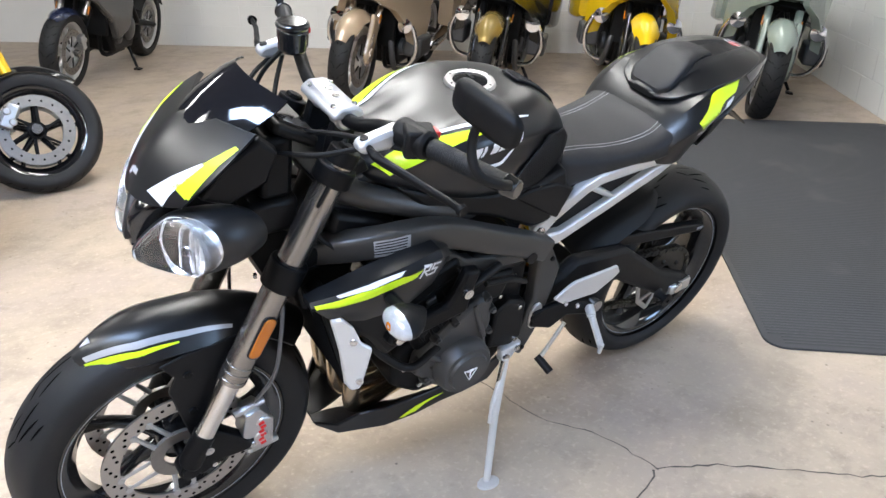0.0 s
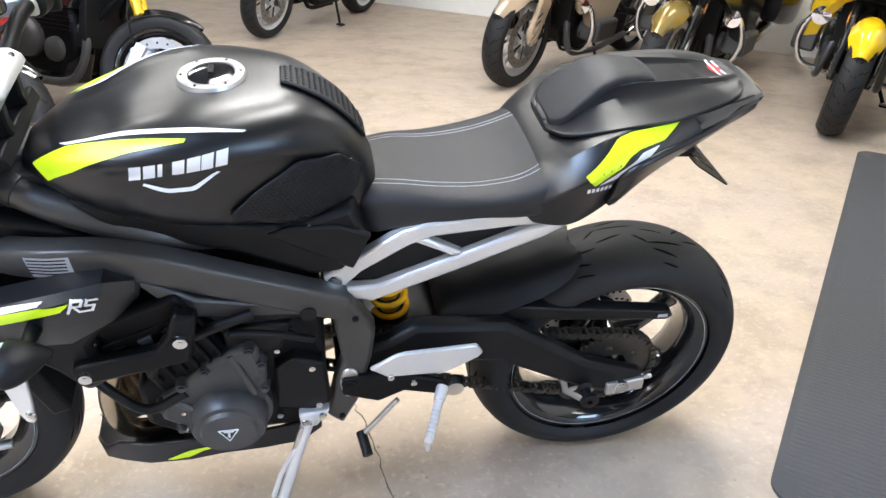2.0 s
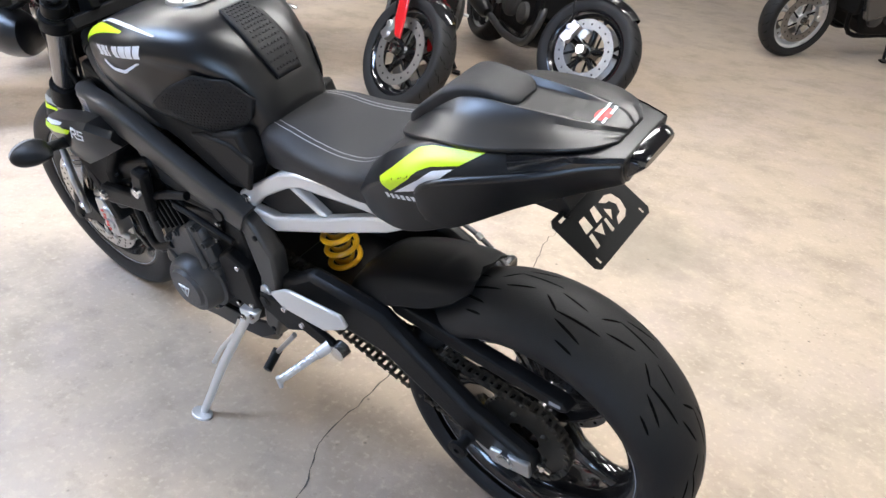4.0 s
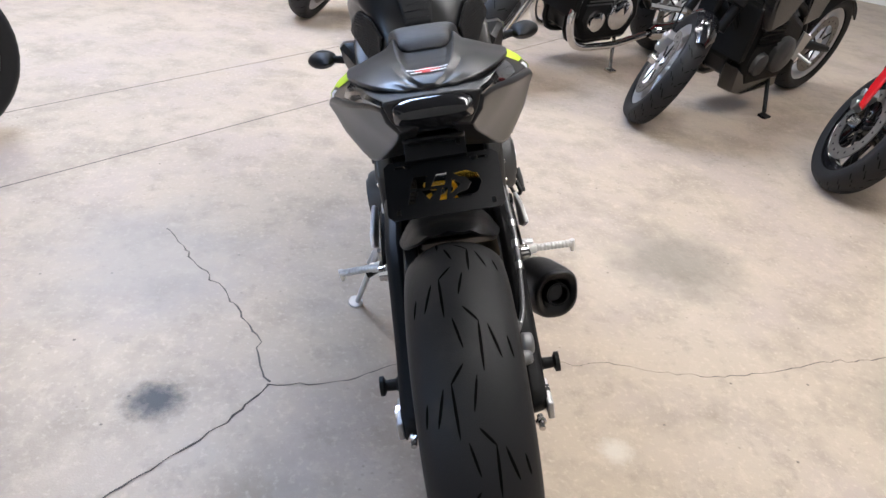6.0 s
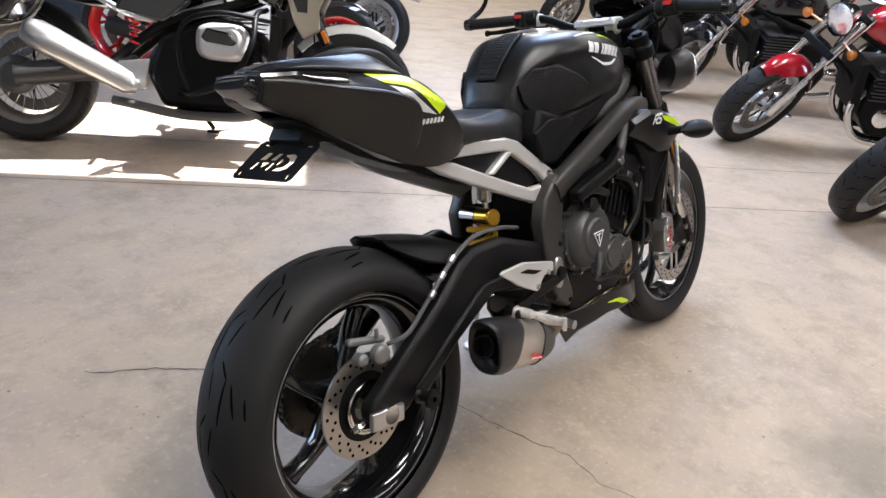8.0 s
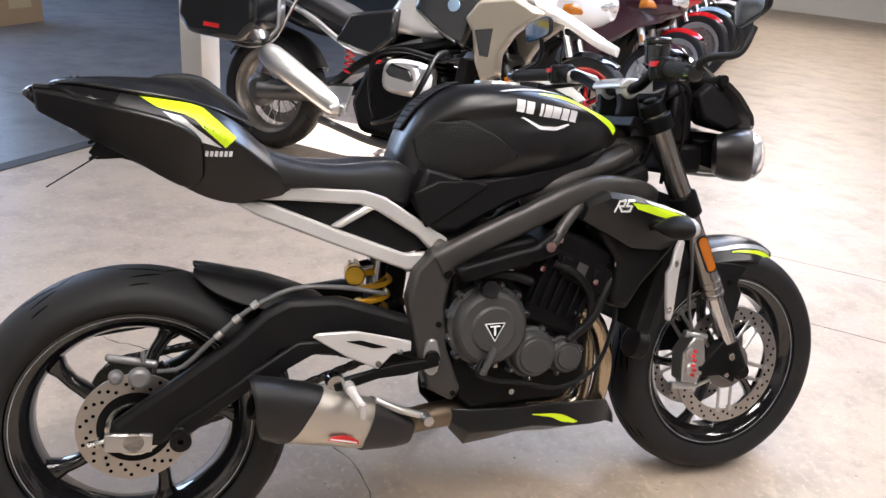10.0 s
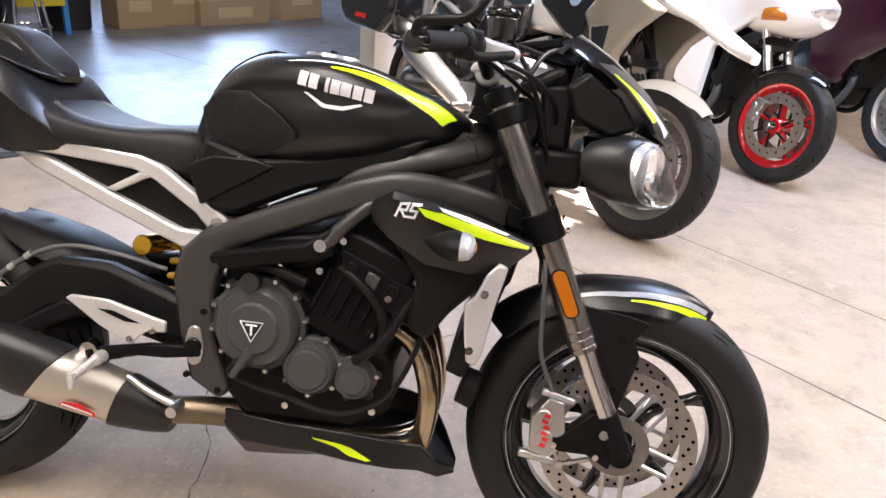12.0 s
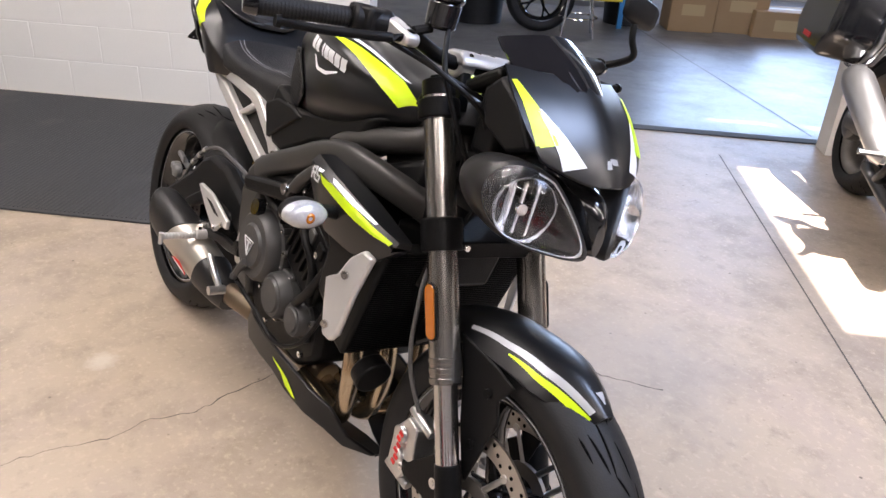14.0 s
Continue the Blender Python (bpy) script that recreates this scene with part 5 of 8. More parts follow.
part("sensor_lead", Geo().tube(curve([(-0.012, -0.19, 0.43), (-0.03, -0.198, 0.405), (0.0, -0.19, 0.385), (0.08, -0.185, 0.365), (0.18, -0.185, 0.345), (0.26, -0.18, 0.38), (0.31, -0.165, 0.47), (0.33, -0.15, 0.58)], 40), 0.0052, 8), PLASTIC, eng)
cover((0.115, 0.420), 0.052, 0.135, -1, 0.042, "starter_cover", "", 7, 0.75)
cover((0.200, 0.405), 0.039, 0.130, -1, 0.036, "pump_cover", "", 6, 0.7)
alt = cover((0.112, 0.386), 0.073, 0.135, 1, 0.066, "alternator_cover", "grey cast alternator cover with maker's badge", 3, 0.72)
part("badge", Geo().prism([(0.112 + x * 0.8, 0.386 + z * 0.8) for x, z in tri_], 0.2075, 0.2105), GLOSS, alt, "black triangular badge")
part("badge_edge", Geo().tube([(0.112 + x * 0.8, 0.2108, 0.386 + z * 0.8) for x, z in tri_ + tri_[:1]], 0.0014, 6).box((0.112, 0.2110, 0.393), (0.018, 0.001, 0.003)).box((0.112, 0.2110, 0.385), (0.0036, 0.001, 0.016)), WHITE, alt)
gc_ = [(0.084, 0.566), (0.046, 0.560), (0.034, 0.489), (0.040, 0.39), (0.10, 0.32), (0.19, 0.345), (0.238, 0.388), (0.230, 0.438), (0.150, 0.516)]
gc = part("gear_cover", Geo().prism(gc_, 0.13, 0.166, 0.05), CASE, eng, "grey cast gear cover with ribs", 0.010)
part("cover_rib", Geo().tube([(0.146, 0.164, 0.484), (0.122, 0.176, 0.436)], 0.011, 12).cut().tube([(0.096, 0.162, 0.545), (0.060, 0.172, 0.450)], 0.007, 10).cut().tube([(0.205, 0.162, 0.440), (0.165, 0.172, 0.412)], 0.007, 10), CASE, gc)
g = Geo()
g.whole = True
for x, z in ((0.063, 0.555), (0.044, 0.518), (0.042, 0.455), (0.142, 0.511), (0.186, 0.478), (0.226, 0.427), (0.200, 0.362)):
    g.cut().cyl((x, 0.15, z), (x, 0.170, z), 0.011, 0.009, 12)
    bolt(g, (x, 0.170, z), (0, 1, 0), 0.0068)
part("cover_bolt", g, CASE, gc)
sp_ = part("sprocket_cover", Geo().prism([(0.024, 0.494), (-0.014, 0.521), (-0.069, 0.499), (-0.080, 0.382), (-0.049, 0.362), (0.024, 0.378)], 0.12, 0.160, 0.05), PLASTIC, eng, "black sprocket cover", 0.006)
part("cover_bolt", bolt(bolt(Geo(), (-0.045, 0.160, 0.490), (0, 1, 0), 0.007), (-0.055, 0.160, 0.385), (0, 1, 0), 0.007), STEEL, sp_)
sc_ = part("side_cover", Geo().prism([(0.110, 0.590), (0.050, 0.606), (-0.018, 0.600), (0.008, 0.528), (0.100, 0.528)], 0.12, 0.150, 0.05), PLASTIC, eng, "black plastic engine side cover", 0.006)
part("cover_bolt", bolt(bolt(Geo(), (-0.012, 0.152, 0.590), (0, 1, 0), 0.006), (0.015, 0.150, 0.535), (0, 1, 0), 0.006), STEEL, sc_)
part("spar_cap", Geo().cyl((-0.043, 0.150, 0.635), (-0.043, 0.168, 0.635), 0.016, 0.014, 20), PLASTIC, eng, "black rubber cap")
part("airbox_duct", Geo().prism([(-0.06, 0.655), (0.12, 0.68), (0.14, 0.64), (0.10, 0.605), (-0.03, 0.61)], -0.155, 0.155), PLASTIC, eng, "", 0.012)
# Small fittings on the engine
part("clutch_arm", Geo().tube([(0.012, -0.196, 0.452), (-0.004, -0.202, 0.428), (-0.016, -0.204, 0.408)], 0.010, 10, 0.0065).cyl((-0.016, -0.204, 0.410), (-0.018, -0.204, 0.400), 0.008, None, 12), CASE, eng, "grey clutch lever")
for pts_, rad_ in (([(0.20, -0.165, 0.445), (0.25, -0.172, 0.49), (0.29, -0.165, 0.56), (0.33, -0.15, 0.62)], 0.0095), ([(0.16, -0.16, 0.62), (0.20, -0.176, 0.60), (0.245, -0.17, 0.545), (0.25, -0.165, 0.47)], 0.009), ([(-0.03, -0.15, 0.60), (0.04, -0.172, 0.605), (0.10, -0.17, 0.585)], 0.010),
                   ([(0.05, 0.165, 0.645), (0.13, 0.178, 0.625), (0.20, 0.17, 0.575), (0.23, 0.16, 0.51)], 0.0095), ([(0.18, 0.165, 0.46), (0.25, 0.17, 0.43), (0.31, 0.15, 0.47), (0.36, 0.13, 0.55)], 0.0095), ([(-0.05, 0.155, 0.56), (0.02, 0.172, 0.60), (0.09, 0.176, 0.615)], 0.007)):
    part("engine_hose", Geo().tube(curve(pts_, 22), rad_, 12), PLASTIC, eng, "black rubber hose")
g = Geo()
for x, z in ((0.165, 0.672), (0.305, 0.612), (0.325, 0.560), (0.125, 0.612), (0.225, 0.498), (0.255, 0.575), (0.05, 0.61), (-0.05, 0.47), (0.07, 0.335), (0.24, 0.345)):
    bolt(g, (x, -0.168 if z > 0.5 else -0.150, z), (0, -1, 0), 0.0075, 0.007)
for x, z in ((0.165, 0.672), (0.305, 0.612), (0.255, 0.575), (0.02, 0.34), (0.20, 0.33), (0.25, 0.40)):
    bolt(g, (x, 0.168 if z > 0.5 else 0.140, z), (0, 1, 0), 0.0075, 0.007)
part("engine_bolt", g, STEEL, eng)
for s in (-1, 1):
    for k in range(3):
        part("head_pocket", Geo().prism([(0.175 + 0.040 * k, 0.640 - 0.017 * k), (0.200 + 0.040 * k, 0.629 - 0.017 * k), (0.188 + 0.040 * k, 0.598 - 0.017 * k), (0.163 + 0.040 * k, 0.609 - 0.017 * k)], s * 0.160, s * 0.1735, 0.1), CASE if k == 1 else DARKENG, cylb, "", 0.003)
# Engine mounting arms
for s in (-1, 1):
    g = Geo().prism([(0.168, 0.692), (0.130, 0.684), (0.142, 0.630), (0.150, 0.580), (0.325, 0.545), (0.345, 0.562), (0.338, 0.590), (0.205, 0.612), (0.184, 0.645)], s * 0.178, s * 0.204, 0.03)
    arm = part("engine_mount", g, DARKENG, hero, "black engine mounting arm", 0.007) if s > 0 else part("engine_mount", Geo().prism([(-0.08, 0.625), (0.10, 0.665), (0.15, 0.70), (0.155, 0.645), (0.11, 0.632), (-0.06, 0.595)], s * 0.165, s * 0.195, 0.03), DARKENG, hero, "black engine mounting arm", 0.007)
    part("mount_bolt", bolt(bolt(Geo(), (0.163 if s > 0 else 0.129, s * (0.205 if s > 0 else 0.194), 0.637 if s > 0 else 0.666), (0, s, 0), 0.013, 0.008), (0.319, s * 0.205, 0.572), (0, s, 0), 0.012, 0.008) if s > 0 else bolt(Geo(), (0.129, s * 0.194, 0.664), (0, s, 0), 0.013, 0.008), STEEL, arm)

# Radiator, guards, shrouds
RADM = [(0.440, 0.680), (0.475, 0.672), (0.405, 0.44), (0.370, 0.452)]
rad = part("radiator", Geo().prism(RADM, -0.172, 0.172), RADIATOR, hero, "black curved radiator", 0.006)
g = Geo()
for k in range(46):
    t = k / 45
    a, b = Vector((0.477, 0, 0.668)), Vector((0.408, 0, 0.446))
    p = a.lerp(b, t)
    g.box((p.x, 0, p.z), (0.004, 0.325, 0.0018), Matrix.Rotation(-0.3, 3, "Y"))
tagged(part("radiator_fins", g, DARKENG, rad), "fine radiator fins", "", "", "stuff")
part("horn", Geo().cyl((0.40, -0.10, 0.405), (0.432, -0.10, 0.395), 0.036, 0.038, 28), PLASTIC, hero, "round black horn", 0.004)
for s in (-1, 1):
    g = Geo().prism([(0.468, 0.672), (0.500, 0.662), (0.468, 0.585), (0.445, 0.50), (0.425, 0.482), (0.398, 0.490), (0.385, 0.535), (0.372, 0.600), (0.405, 0.612), (0.432, 0.650)], s * 0.186, s * 0.198, 0.03)
    g.v = [(0.395 + (x - 0.372) * 0.56, y + s * (0.020 - ((x - 0.372) * 0.56 - 0.029) * 0.57), z) for x, y, z in g.v]
    gd = part("radiator_guard", g, SILVER, hero, "silver painted radiator guard", 0.004)
    part("guard_bolt", bolt(bolt(Geo(), (0.428, s * 0.2135, 0.616), (0.5, s, 0), 0.0085), (0.412, s * 0.2225, 0.514), (0.5, s, 0), 0.0085), STEEL, gd)
    SH = Geo()
    rings = []
    for x, zt, zb, y, th in ((0.215, 0.755, 0.715, 0.195, 0.012), (0.255, 0.778, 0.690, 0.222, 0.02), (0.32, 0.768, 0.655, 0.228, 0.026), (0.40, 0.744, 0.645, 0.218, 0.026), (0.46, 0.722, 0.655, 0.204, 0.02), (0.503, 0.706, 0.692, 0.186, 0.008)):
        y2 = y - th - 0.03
        rings.append([(x, s * y, zt - 0.012), (x, s * (y - 0.012), zt), (x, s * y2, zt), (x, s * y2, zb), (x, s * (y - 0.02), zb), (x, s * (y - 0.004), zb + (zt - zb) * 0.45)])
    SH.loft(rings)
    sh = part("radiator_shroud", SH, PAINT, hero, "satin black side shroud with lime stripe", 0.006)
    part("lime_stripe", decal([(0.300, 0.757), (0.34, 0.750), (0.42, 0.728), (0.497, 0.7025)], [(0.315, 0.742), (0.36, 0.728), (0.42, 0.711), (0.495, 0.6985)], SH, s, 20, 5, 0.002), LIME, sh, "lime stripe")
    part("white_stripe", decal([(0.335, 0.7585), (0.39, 0.7445), (0.46, 0.7215)], [(0.344, 0.7510), (0.39, 0.7370), (0.455, 0.7190)], SH, s, 16, 4, 0.0026), WHITE, sh, "white stripe")
    g = Geo()
    # Two slanted letters, reading forwards on either side.
    for p_, q_ in (((0.0, 0.0), (0.0, 1.0)), ((0.0, 1.0), (0.62, 1.0)), ((0.62, 1.0), (0.62, 0.52)), ((0.0, 0.52), (0.62, 0.52)), ((0.2, 0.52), (0.7, 0.0)),
                   ((1.55, 1.0), (0.95, 1.0)), ((0.95, 1.0), (0.95, 0.52)), ((0.95, 0.52), (1.5, 0.5)), ((1.5, 0.5), (1.5, 0.0)), ((0.88, 0.0), (1.5, 0.0))):
        e_ = [Vector((0.284 - s * (0.022 * (k[0] - 0.75) + 0.009 * (k[1] - 0.5)), 0.738 + 0.022 * k[1])) for k in (p_, q_)]
        w_ = (e_[1] - e_[0]).normalized() * 0.0021
        e_[0], e_[1] = e_[0] - w_, e_[1] + w_
        o_ = Vector((-w_.y, w_.x))
        g.join(decal([tuple(e_[0] + o_), tuple(e_[1] + o_)], [tuple(e_[0] - o_), tuple(e_[1] - o_)], SH, s, 4, 3, 0.002))
    part("model_mark", g, WHITE, sh, "white model mark, plain strokes")
    part("shroud_inner", Geo().prism([(0.24, 0.70), (0.44, 0.68), (0.46, 0.655), (0.37, 0.56), (0.33, 0.50), (0.29, 0.52), (0.30, 0.62)], s * 0.12, s * 0.185, 0.08), PLASTIC, sh, "", 0.012)
    # Indicator
    c = Vector((0.374, s * 0.292, 0.710))
    ind = part("indicator", hull([(c.x - 0.050, c.z + 0.003, c.z, c.z - 0.003, 0.008, 1, 1, c.y - s * 0.014), (c.x - 0.025, c.z + 0.018, c.z, c.z - 0.018, 0.030, 1, 1, c.y - s * 0.004), (c.x + 0.002, c.z + 0.025, c.z, c.z - 0.025, 0.042, 1, 1, c.y), (c.x + 0.012, c.z + 0.024, c.z, c.z - 0.024, 0.041, 1, 1, c.y)], 14, 28), PLASTIC, hero, "black teardrop indicator")
    part("indicator_lens", hull([(c.x + 0.011, c.z + 0.0245, c.z, c.z - 0.0245, 0.0415, 1, 1, c.y), (c.x + 0.024, c.z + 0.022, c.z, c.z - 0.022, 0.037, 1, 1, c.y), (c.x + 0.033, c.z + 0.012, c.z, c.z - 0.012, 0.022, 1, 1, c.y), (c.x + 0.035, c.z + 0.004, c.z, c.z - 0.004, 0.008, 1, 1, c.y)], 10, 28), CLEARLAMP, ind, "white lens with an amber bulb behind")
    part("indicator_bulb", Geo().lathe([(0, 0.001), (0.003, 0.006), (0.0, 0.010)], (c.x + 0.0335, c.y, c.z), (1, 0, 0), 14), AMBER, ind)
    part("indicator_stalk", Geo().tube([(0.36, s * 0.19, 0.70), (0.362, s * 0.265, 0.712)], 0.014, 10, 0.010), PLASTIC, ind)

# Headers and belly pan
for i, y in enumerate((-0.085, -0.005, 0.075)):
    part("exhaust_header", Geo().tube(curve([(0.255, y, 0.50), (0.300, y * 1.05, 0.47), (0.332, y * 1.05, 0.40), (0.338, y, 0.31), (0.315, y * 0.8 - 0.005, 0.235), (0.25, y * 0.6 - 0.01, 0.212), (0.12, y * 0.45 - 0.02, 0.215)], 34), 0.0205, 16), BRONZE, hero, "heat-tinted bronze exhaust pipe")
part("collector", Geo().tube(curve([(0.16, -0.02, 0.225), (0.05, -0.04, 0.24), (-0.04, -0.09, 0.275), (-0.10, -0.112, 0.282), (-0.17, -0.133, 0.284), (-0.25, -0.152, 0.298)], 26), 0.034, 20, 0.026), LINKPIPE, hero, "dull brown link pipe")
for s in (-1, 1):
    rings = []
    for x, zt, zb, y, yb in ((-0.06, 0.298, 0.245, 0.125, 0.11), (-0.02, 0.296, 0.198, 0.135, 0.10), (0.06, 0.292, 0.200, 0.142, 0.09), (0.13, 0.292, 0.205, 0.145, 0.08), (0.20, 0.290, 0.188, 0.145, 0.06), (0.28, 0.283, 0.182, 0.138, 0.03), (0.335, 0.272, 0.180, 0.118, 0.012), (0.372, 0.222, 0.178, 0.088, 0.004), (0.402, 0.186, 0.176, 0.030, 0.002)):
        rings.append([(x, s * (y - 0.008), zt), (x, s * y, zt), (x, s * (y + 0.004), zb + (zt - zb) * 0.45), (x, s * yb, zb), (x, s * (yb - 0.004), zb + 0.008), (x, s * (y - 0.008), zb + (zt - zb) * 0.45)])
    BP = Geo().loft(rings)
    bp = part("belly_pan", BP, PAINT, hero, "satin black belly pan with lime mark", 0.004)
    part("lime_stripe", decal([(0.125, 0.273), (0.18, 0.268), (0.205, 0.262), (0.245, 0.240)], [(0.13, 0.270), (0.175, 0.260), (0.2, 0.246), (0.235, 0.238)], BP, s, 14, 4, 0.0016), LIME, bp, "lime stripe")

# Silencer on the right
a, b = Vector((-0.240, -0.150, 0.296)), Vector((-0.487, -0.207, 0.386))
dd = (b - a).normalized()
side = Vector((0, 1, 0)).cross(dd).normalized()


def can(t, h, w, n=28, skew=0.0):
    """A ring of the silencer; skew slants its end."""
    c = a.lerp(b, t)
    up = 1 if side.z > 0 else -1
    return [c + dd * skew * up * math.sin(q) + side * h * math.copysign(abs(math.sin(q)) ** 0.8, math.sin(q)) + Vector((0, 1, 0)) * w * math.copysign(abs(math.cos(q)) ** 0.8, math.cos(q)) for q in (2 * math.pi * i / n for i in range(n))]


sil = part("silencer", Geo().loft([can(0.02, 0.046, 0.040), can(0.06, 0.052, 0.044), can(0.6, 0.058, 0.047), can(0.66, 0.059, 0.047)]), TITAN, hero, "brushed titanium silencer", 0, 50)
part("end_cap", Geo().loft([can(0.60, 0.0605, 0.0485, 28, -0.022), can(0.70, 0.0625, 0.0495, 28, -0.012), can(0.90, 0.0600, 0.0475, 28, 0.012), can(0.97, 0.057, 0.045, 28, 0.026), can(0.99, 0.051, 0.040, 28, 0.028), can(0.96, 0.036, 0.030, 28, 0.02), can(0.88, 0.030, 0.025)]), CARBON, sil, "dark slash-cut carbon end cap", 0.0015, 40)
part("outlet", Geo().lathe([(-0.08, 0.001), (-0.08, 0.020), (0.002, 0.021), (0.002, 0.025), (-0.03, 0.026)], b, dd, 28), DARKENG, sil)
part("inlet_shield", Geo().loft([can(-0.34, 0.029, 0.030), can(-0.30, 0.034, 0.034), can(-0.20, 0.042, 0.040), can(0.03, 0.0545, 0.0455), can(0.07, 0.055, 0.0465)]), CARBON, sil, "dark heat shield", 0, 50)
g = Geo()
c = a.lerp(b, 0.30) + Vector((0, -0.0450, -0.026))
g.add([c + dd * x + side * z + Vector((0, -0.003 - 0.0006 * k, 0)) for k in (0, 1) for x, z in ((-0.036, -0.004), (0.036, -0.004), (0.028, 0.005), (0.0, 0.012), (-0.032, 0.004))], [(0, 1, 2, 3, 4), (9, 8, 7, 6, 5), (0, 1, 6, 5), (1, 2, 7, 6), (2, 3, 8, 7), (3, 4, 9, 8), (4, 0, 5, 9)])
bd = part("silencer_badge", g, REDMARK, sil, "red and white maker's badge, plain shape")
part("badge_band", Geo().add([c + dd * x + side * z + Vector((0, -0.0045, 0)) for x, z in ((-0.030, -0.002), (0.032, -0.002), (0.029, 0.0015), (-0.029, 0.0015))], [(0, 1, 2, 3)]), WHITE, bd)
part("silencer_strap", Geo().tube([a.lerp(b, 0.3) + Vector((0, 0.0, 0.062)), (-0.318, -0.165, 0.40)], 0.011, 8), DARKENG, sil)

# Swingarm
R_ARM = [(-0.10, 0.50), (-0.165, 0.520), (-0.30, 0.567), (-0.405, 0.569), (-0.452, 0.548), (-0.519, 0.492), (-0.744, 0.346), (-0.752, 0.318), (-0.735, 0.295), (-0.655, 0.292), (-0.62, 0.318), (-0.477, 0.417), (-0.42, 0.462), (-0.36, 0.475), (-0.19, 0.440), (-0.10, 0.405)]
L_ARM = [(-0.10, 0.49), (-0.184, 0.510), (-0.237, 0.548), (-0.423, 0.530), (-0.486, 0.485), (-0.62, 0.390), (-0.758, 0.335), (-0.765, 0.295), (-0.735, 0.268), (-0.617, 0.308), (-0.418, 0.425), (-0.30, 0.440), (-0.214, 0.440), (-0.10, 0.40)]
sw = part("swingarm", Geo().prism(R_ARM, -0.100, -0.138, 0.02).prism(L_ARM, 0.100, 0.138, 0.02).prism([(-0.09, 0.455), (-0.28, 0.480), (-0.34, 0.47), (-0.30, 0.43), (-0.10, 0.38)], -0.11, 0.11), PLASTIC, hero, "satin black gull-wing swingarm", 0.012)
part("swingarm_brace", Geo().prism([(-0.20, 0.43), (-0.36, 0.455), (-0.49, 0.39), (-0.60, 0.315), (-0.63, 0.335), (-0.49, 0.425), (-0.39, 0.485), (-0.22, 0.475)], -0.128, -0.146), PLASTIC, sw, "", 0.006)
for s in (-1, 1):
    part("axle_block", Geo().box((-0.712, s * 0.140, 0.312), (0.085, 0.012, 0.036), Matrix.Rotation(0.12, 3, "Y")), ALU, sw, "silver axle adjuster block", 0.003)
    part("paddock_spool", Geo().lathe([(s * 0.0, 0.008), (s * 0.004, 0.018), (s * 0.010, 0.012), (s * 0.030, 0.011), (s * 0.034, 0.020), (s * 0.042, 0.020), (s * 0.043, 0.006)], (-0.618, s * 0.138, 0.318), n=24), PLASTIC, sw, "black paddock stand spool")
    part("adjuster_bolt", Geo().cyl((-0.755, s * 0.118, 0.312), (-0.785, s * 0.118, 0.307), 0.006, None, 8).cyl((-0.765, s * 0.118, 0.310), (-0.772, s * 0.118, 0.309), 0.010, None, 6), STEEL, sw)
part("chain_guard", Geo().prism([(-0.40, 0.545), (-0.50, 0.530), (-0.79, 0.487), (-0.805, 0.472), (-0.79, 0.462), (-0.52, 0.492), (-0.42, 0.51)], 0.068, 0.098, 0.02), PLASTIC, sw, "black chain guard", 0.004)
part("guard_marks", Geo().box((-0.775, 0.0985, 0.477), (0.022, 0.001, 0.008)), GREYDECAL, sw)
g = Geo()
g.tube([(-0.578, 0.10, 0.325), (-0.60, 0.10, 0.262), (-0.65, 0.10, 0.222)], 0.008, 8, None, 0.5).tube([(-0.575, 0.10, 0.325), (-0.655, 0.10, 0.305), (-0.668, 0.10, 0.27), (-0.65, 0.10, 0.222)], 0.006, 8, None, 0.6).tube([(-0.605, 0.10, 0.26), (-0.66, 0.10, 0.285)], 0.006, 8, None, 0.6)
part("sprocket_guard", g, ALU, sw, "silver sharks-fin sprocket guard")
# Chain
def chain_pts():
    pts = []
    for i in range(26):
        k = i / 25
        pts.append(((RW[0] + (-0.02 - RW[0]) * k), (RW[2] + 0.098) * (1 - k) + 0.505 * k))
    for i in range(1, 7):
        t = radians(90 - 30 * i)
        pts.append((-0.02 + 0.042 * math.cos(t), 0.463 + 0.042 * math.sin(t)))
    for i in range(26):
        k = i / 25
        pts.append((-0.02 + (RW[0] + 0.02) * k, 0.421 * (1 - k) + (RW[2] - 0.098) * k - 0.012 * math.sin(math.pi * k)))
    for i in range(1, 14):
        t = radians(-90 - 180 * i / 14)
        pts.append((RW[0] + 0.098 * math.cos(t), RW[2] + 0.098 * math.sin(t)))
    return pts


line = chain_pts()
seg = np.array(line + line[:1])
t = np.r_[0, np.cumsum(np.linalg.norm(np.diff(seg, axis=0), axis=1))]
links = int(t[-1] / 0.0159)
g = Geo()
for i in range(links):
    x, z = (float(np.interp(i / links * t[-1], t, seg[:, k])) for k in (0, 1))
    x2, z2 = (float(np.interp(((i + 1) % links) / links * t[-1], t, seg[:, k])) for k in (0, 1))
    ang = math.atan2(z2 - z, x2 - x)
    wide = 0.011 if i % 2 else 0.0075
    for s in (-1, 1):
        g.box(((x + x2) / 2, 0.078 + s * wide, (z + z2) / 2), (0.021, 0.0022, 0.0125), Matrix.Rotation(-ang, 3, "Y"))
    g.cyl((x, 0.064, z), (x, 0.092, z), 0.0048, None, 8)
part("drive_chain", g, CHAIN, hero, "oily drive chain", 0)
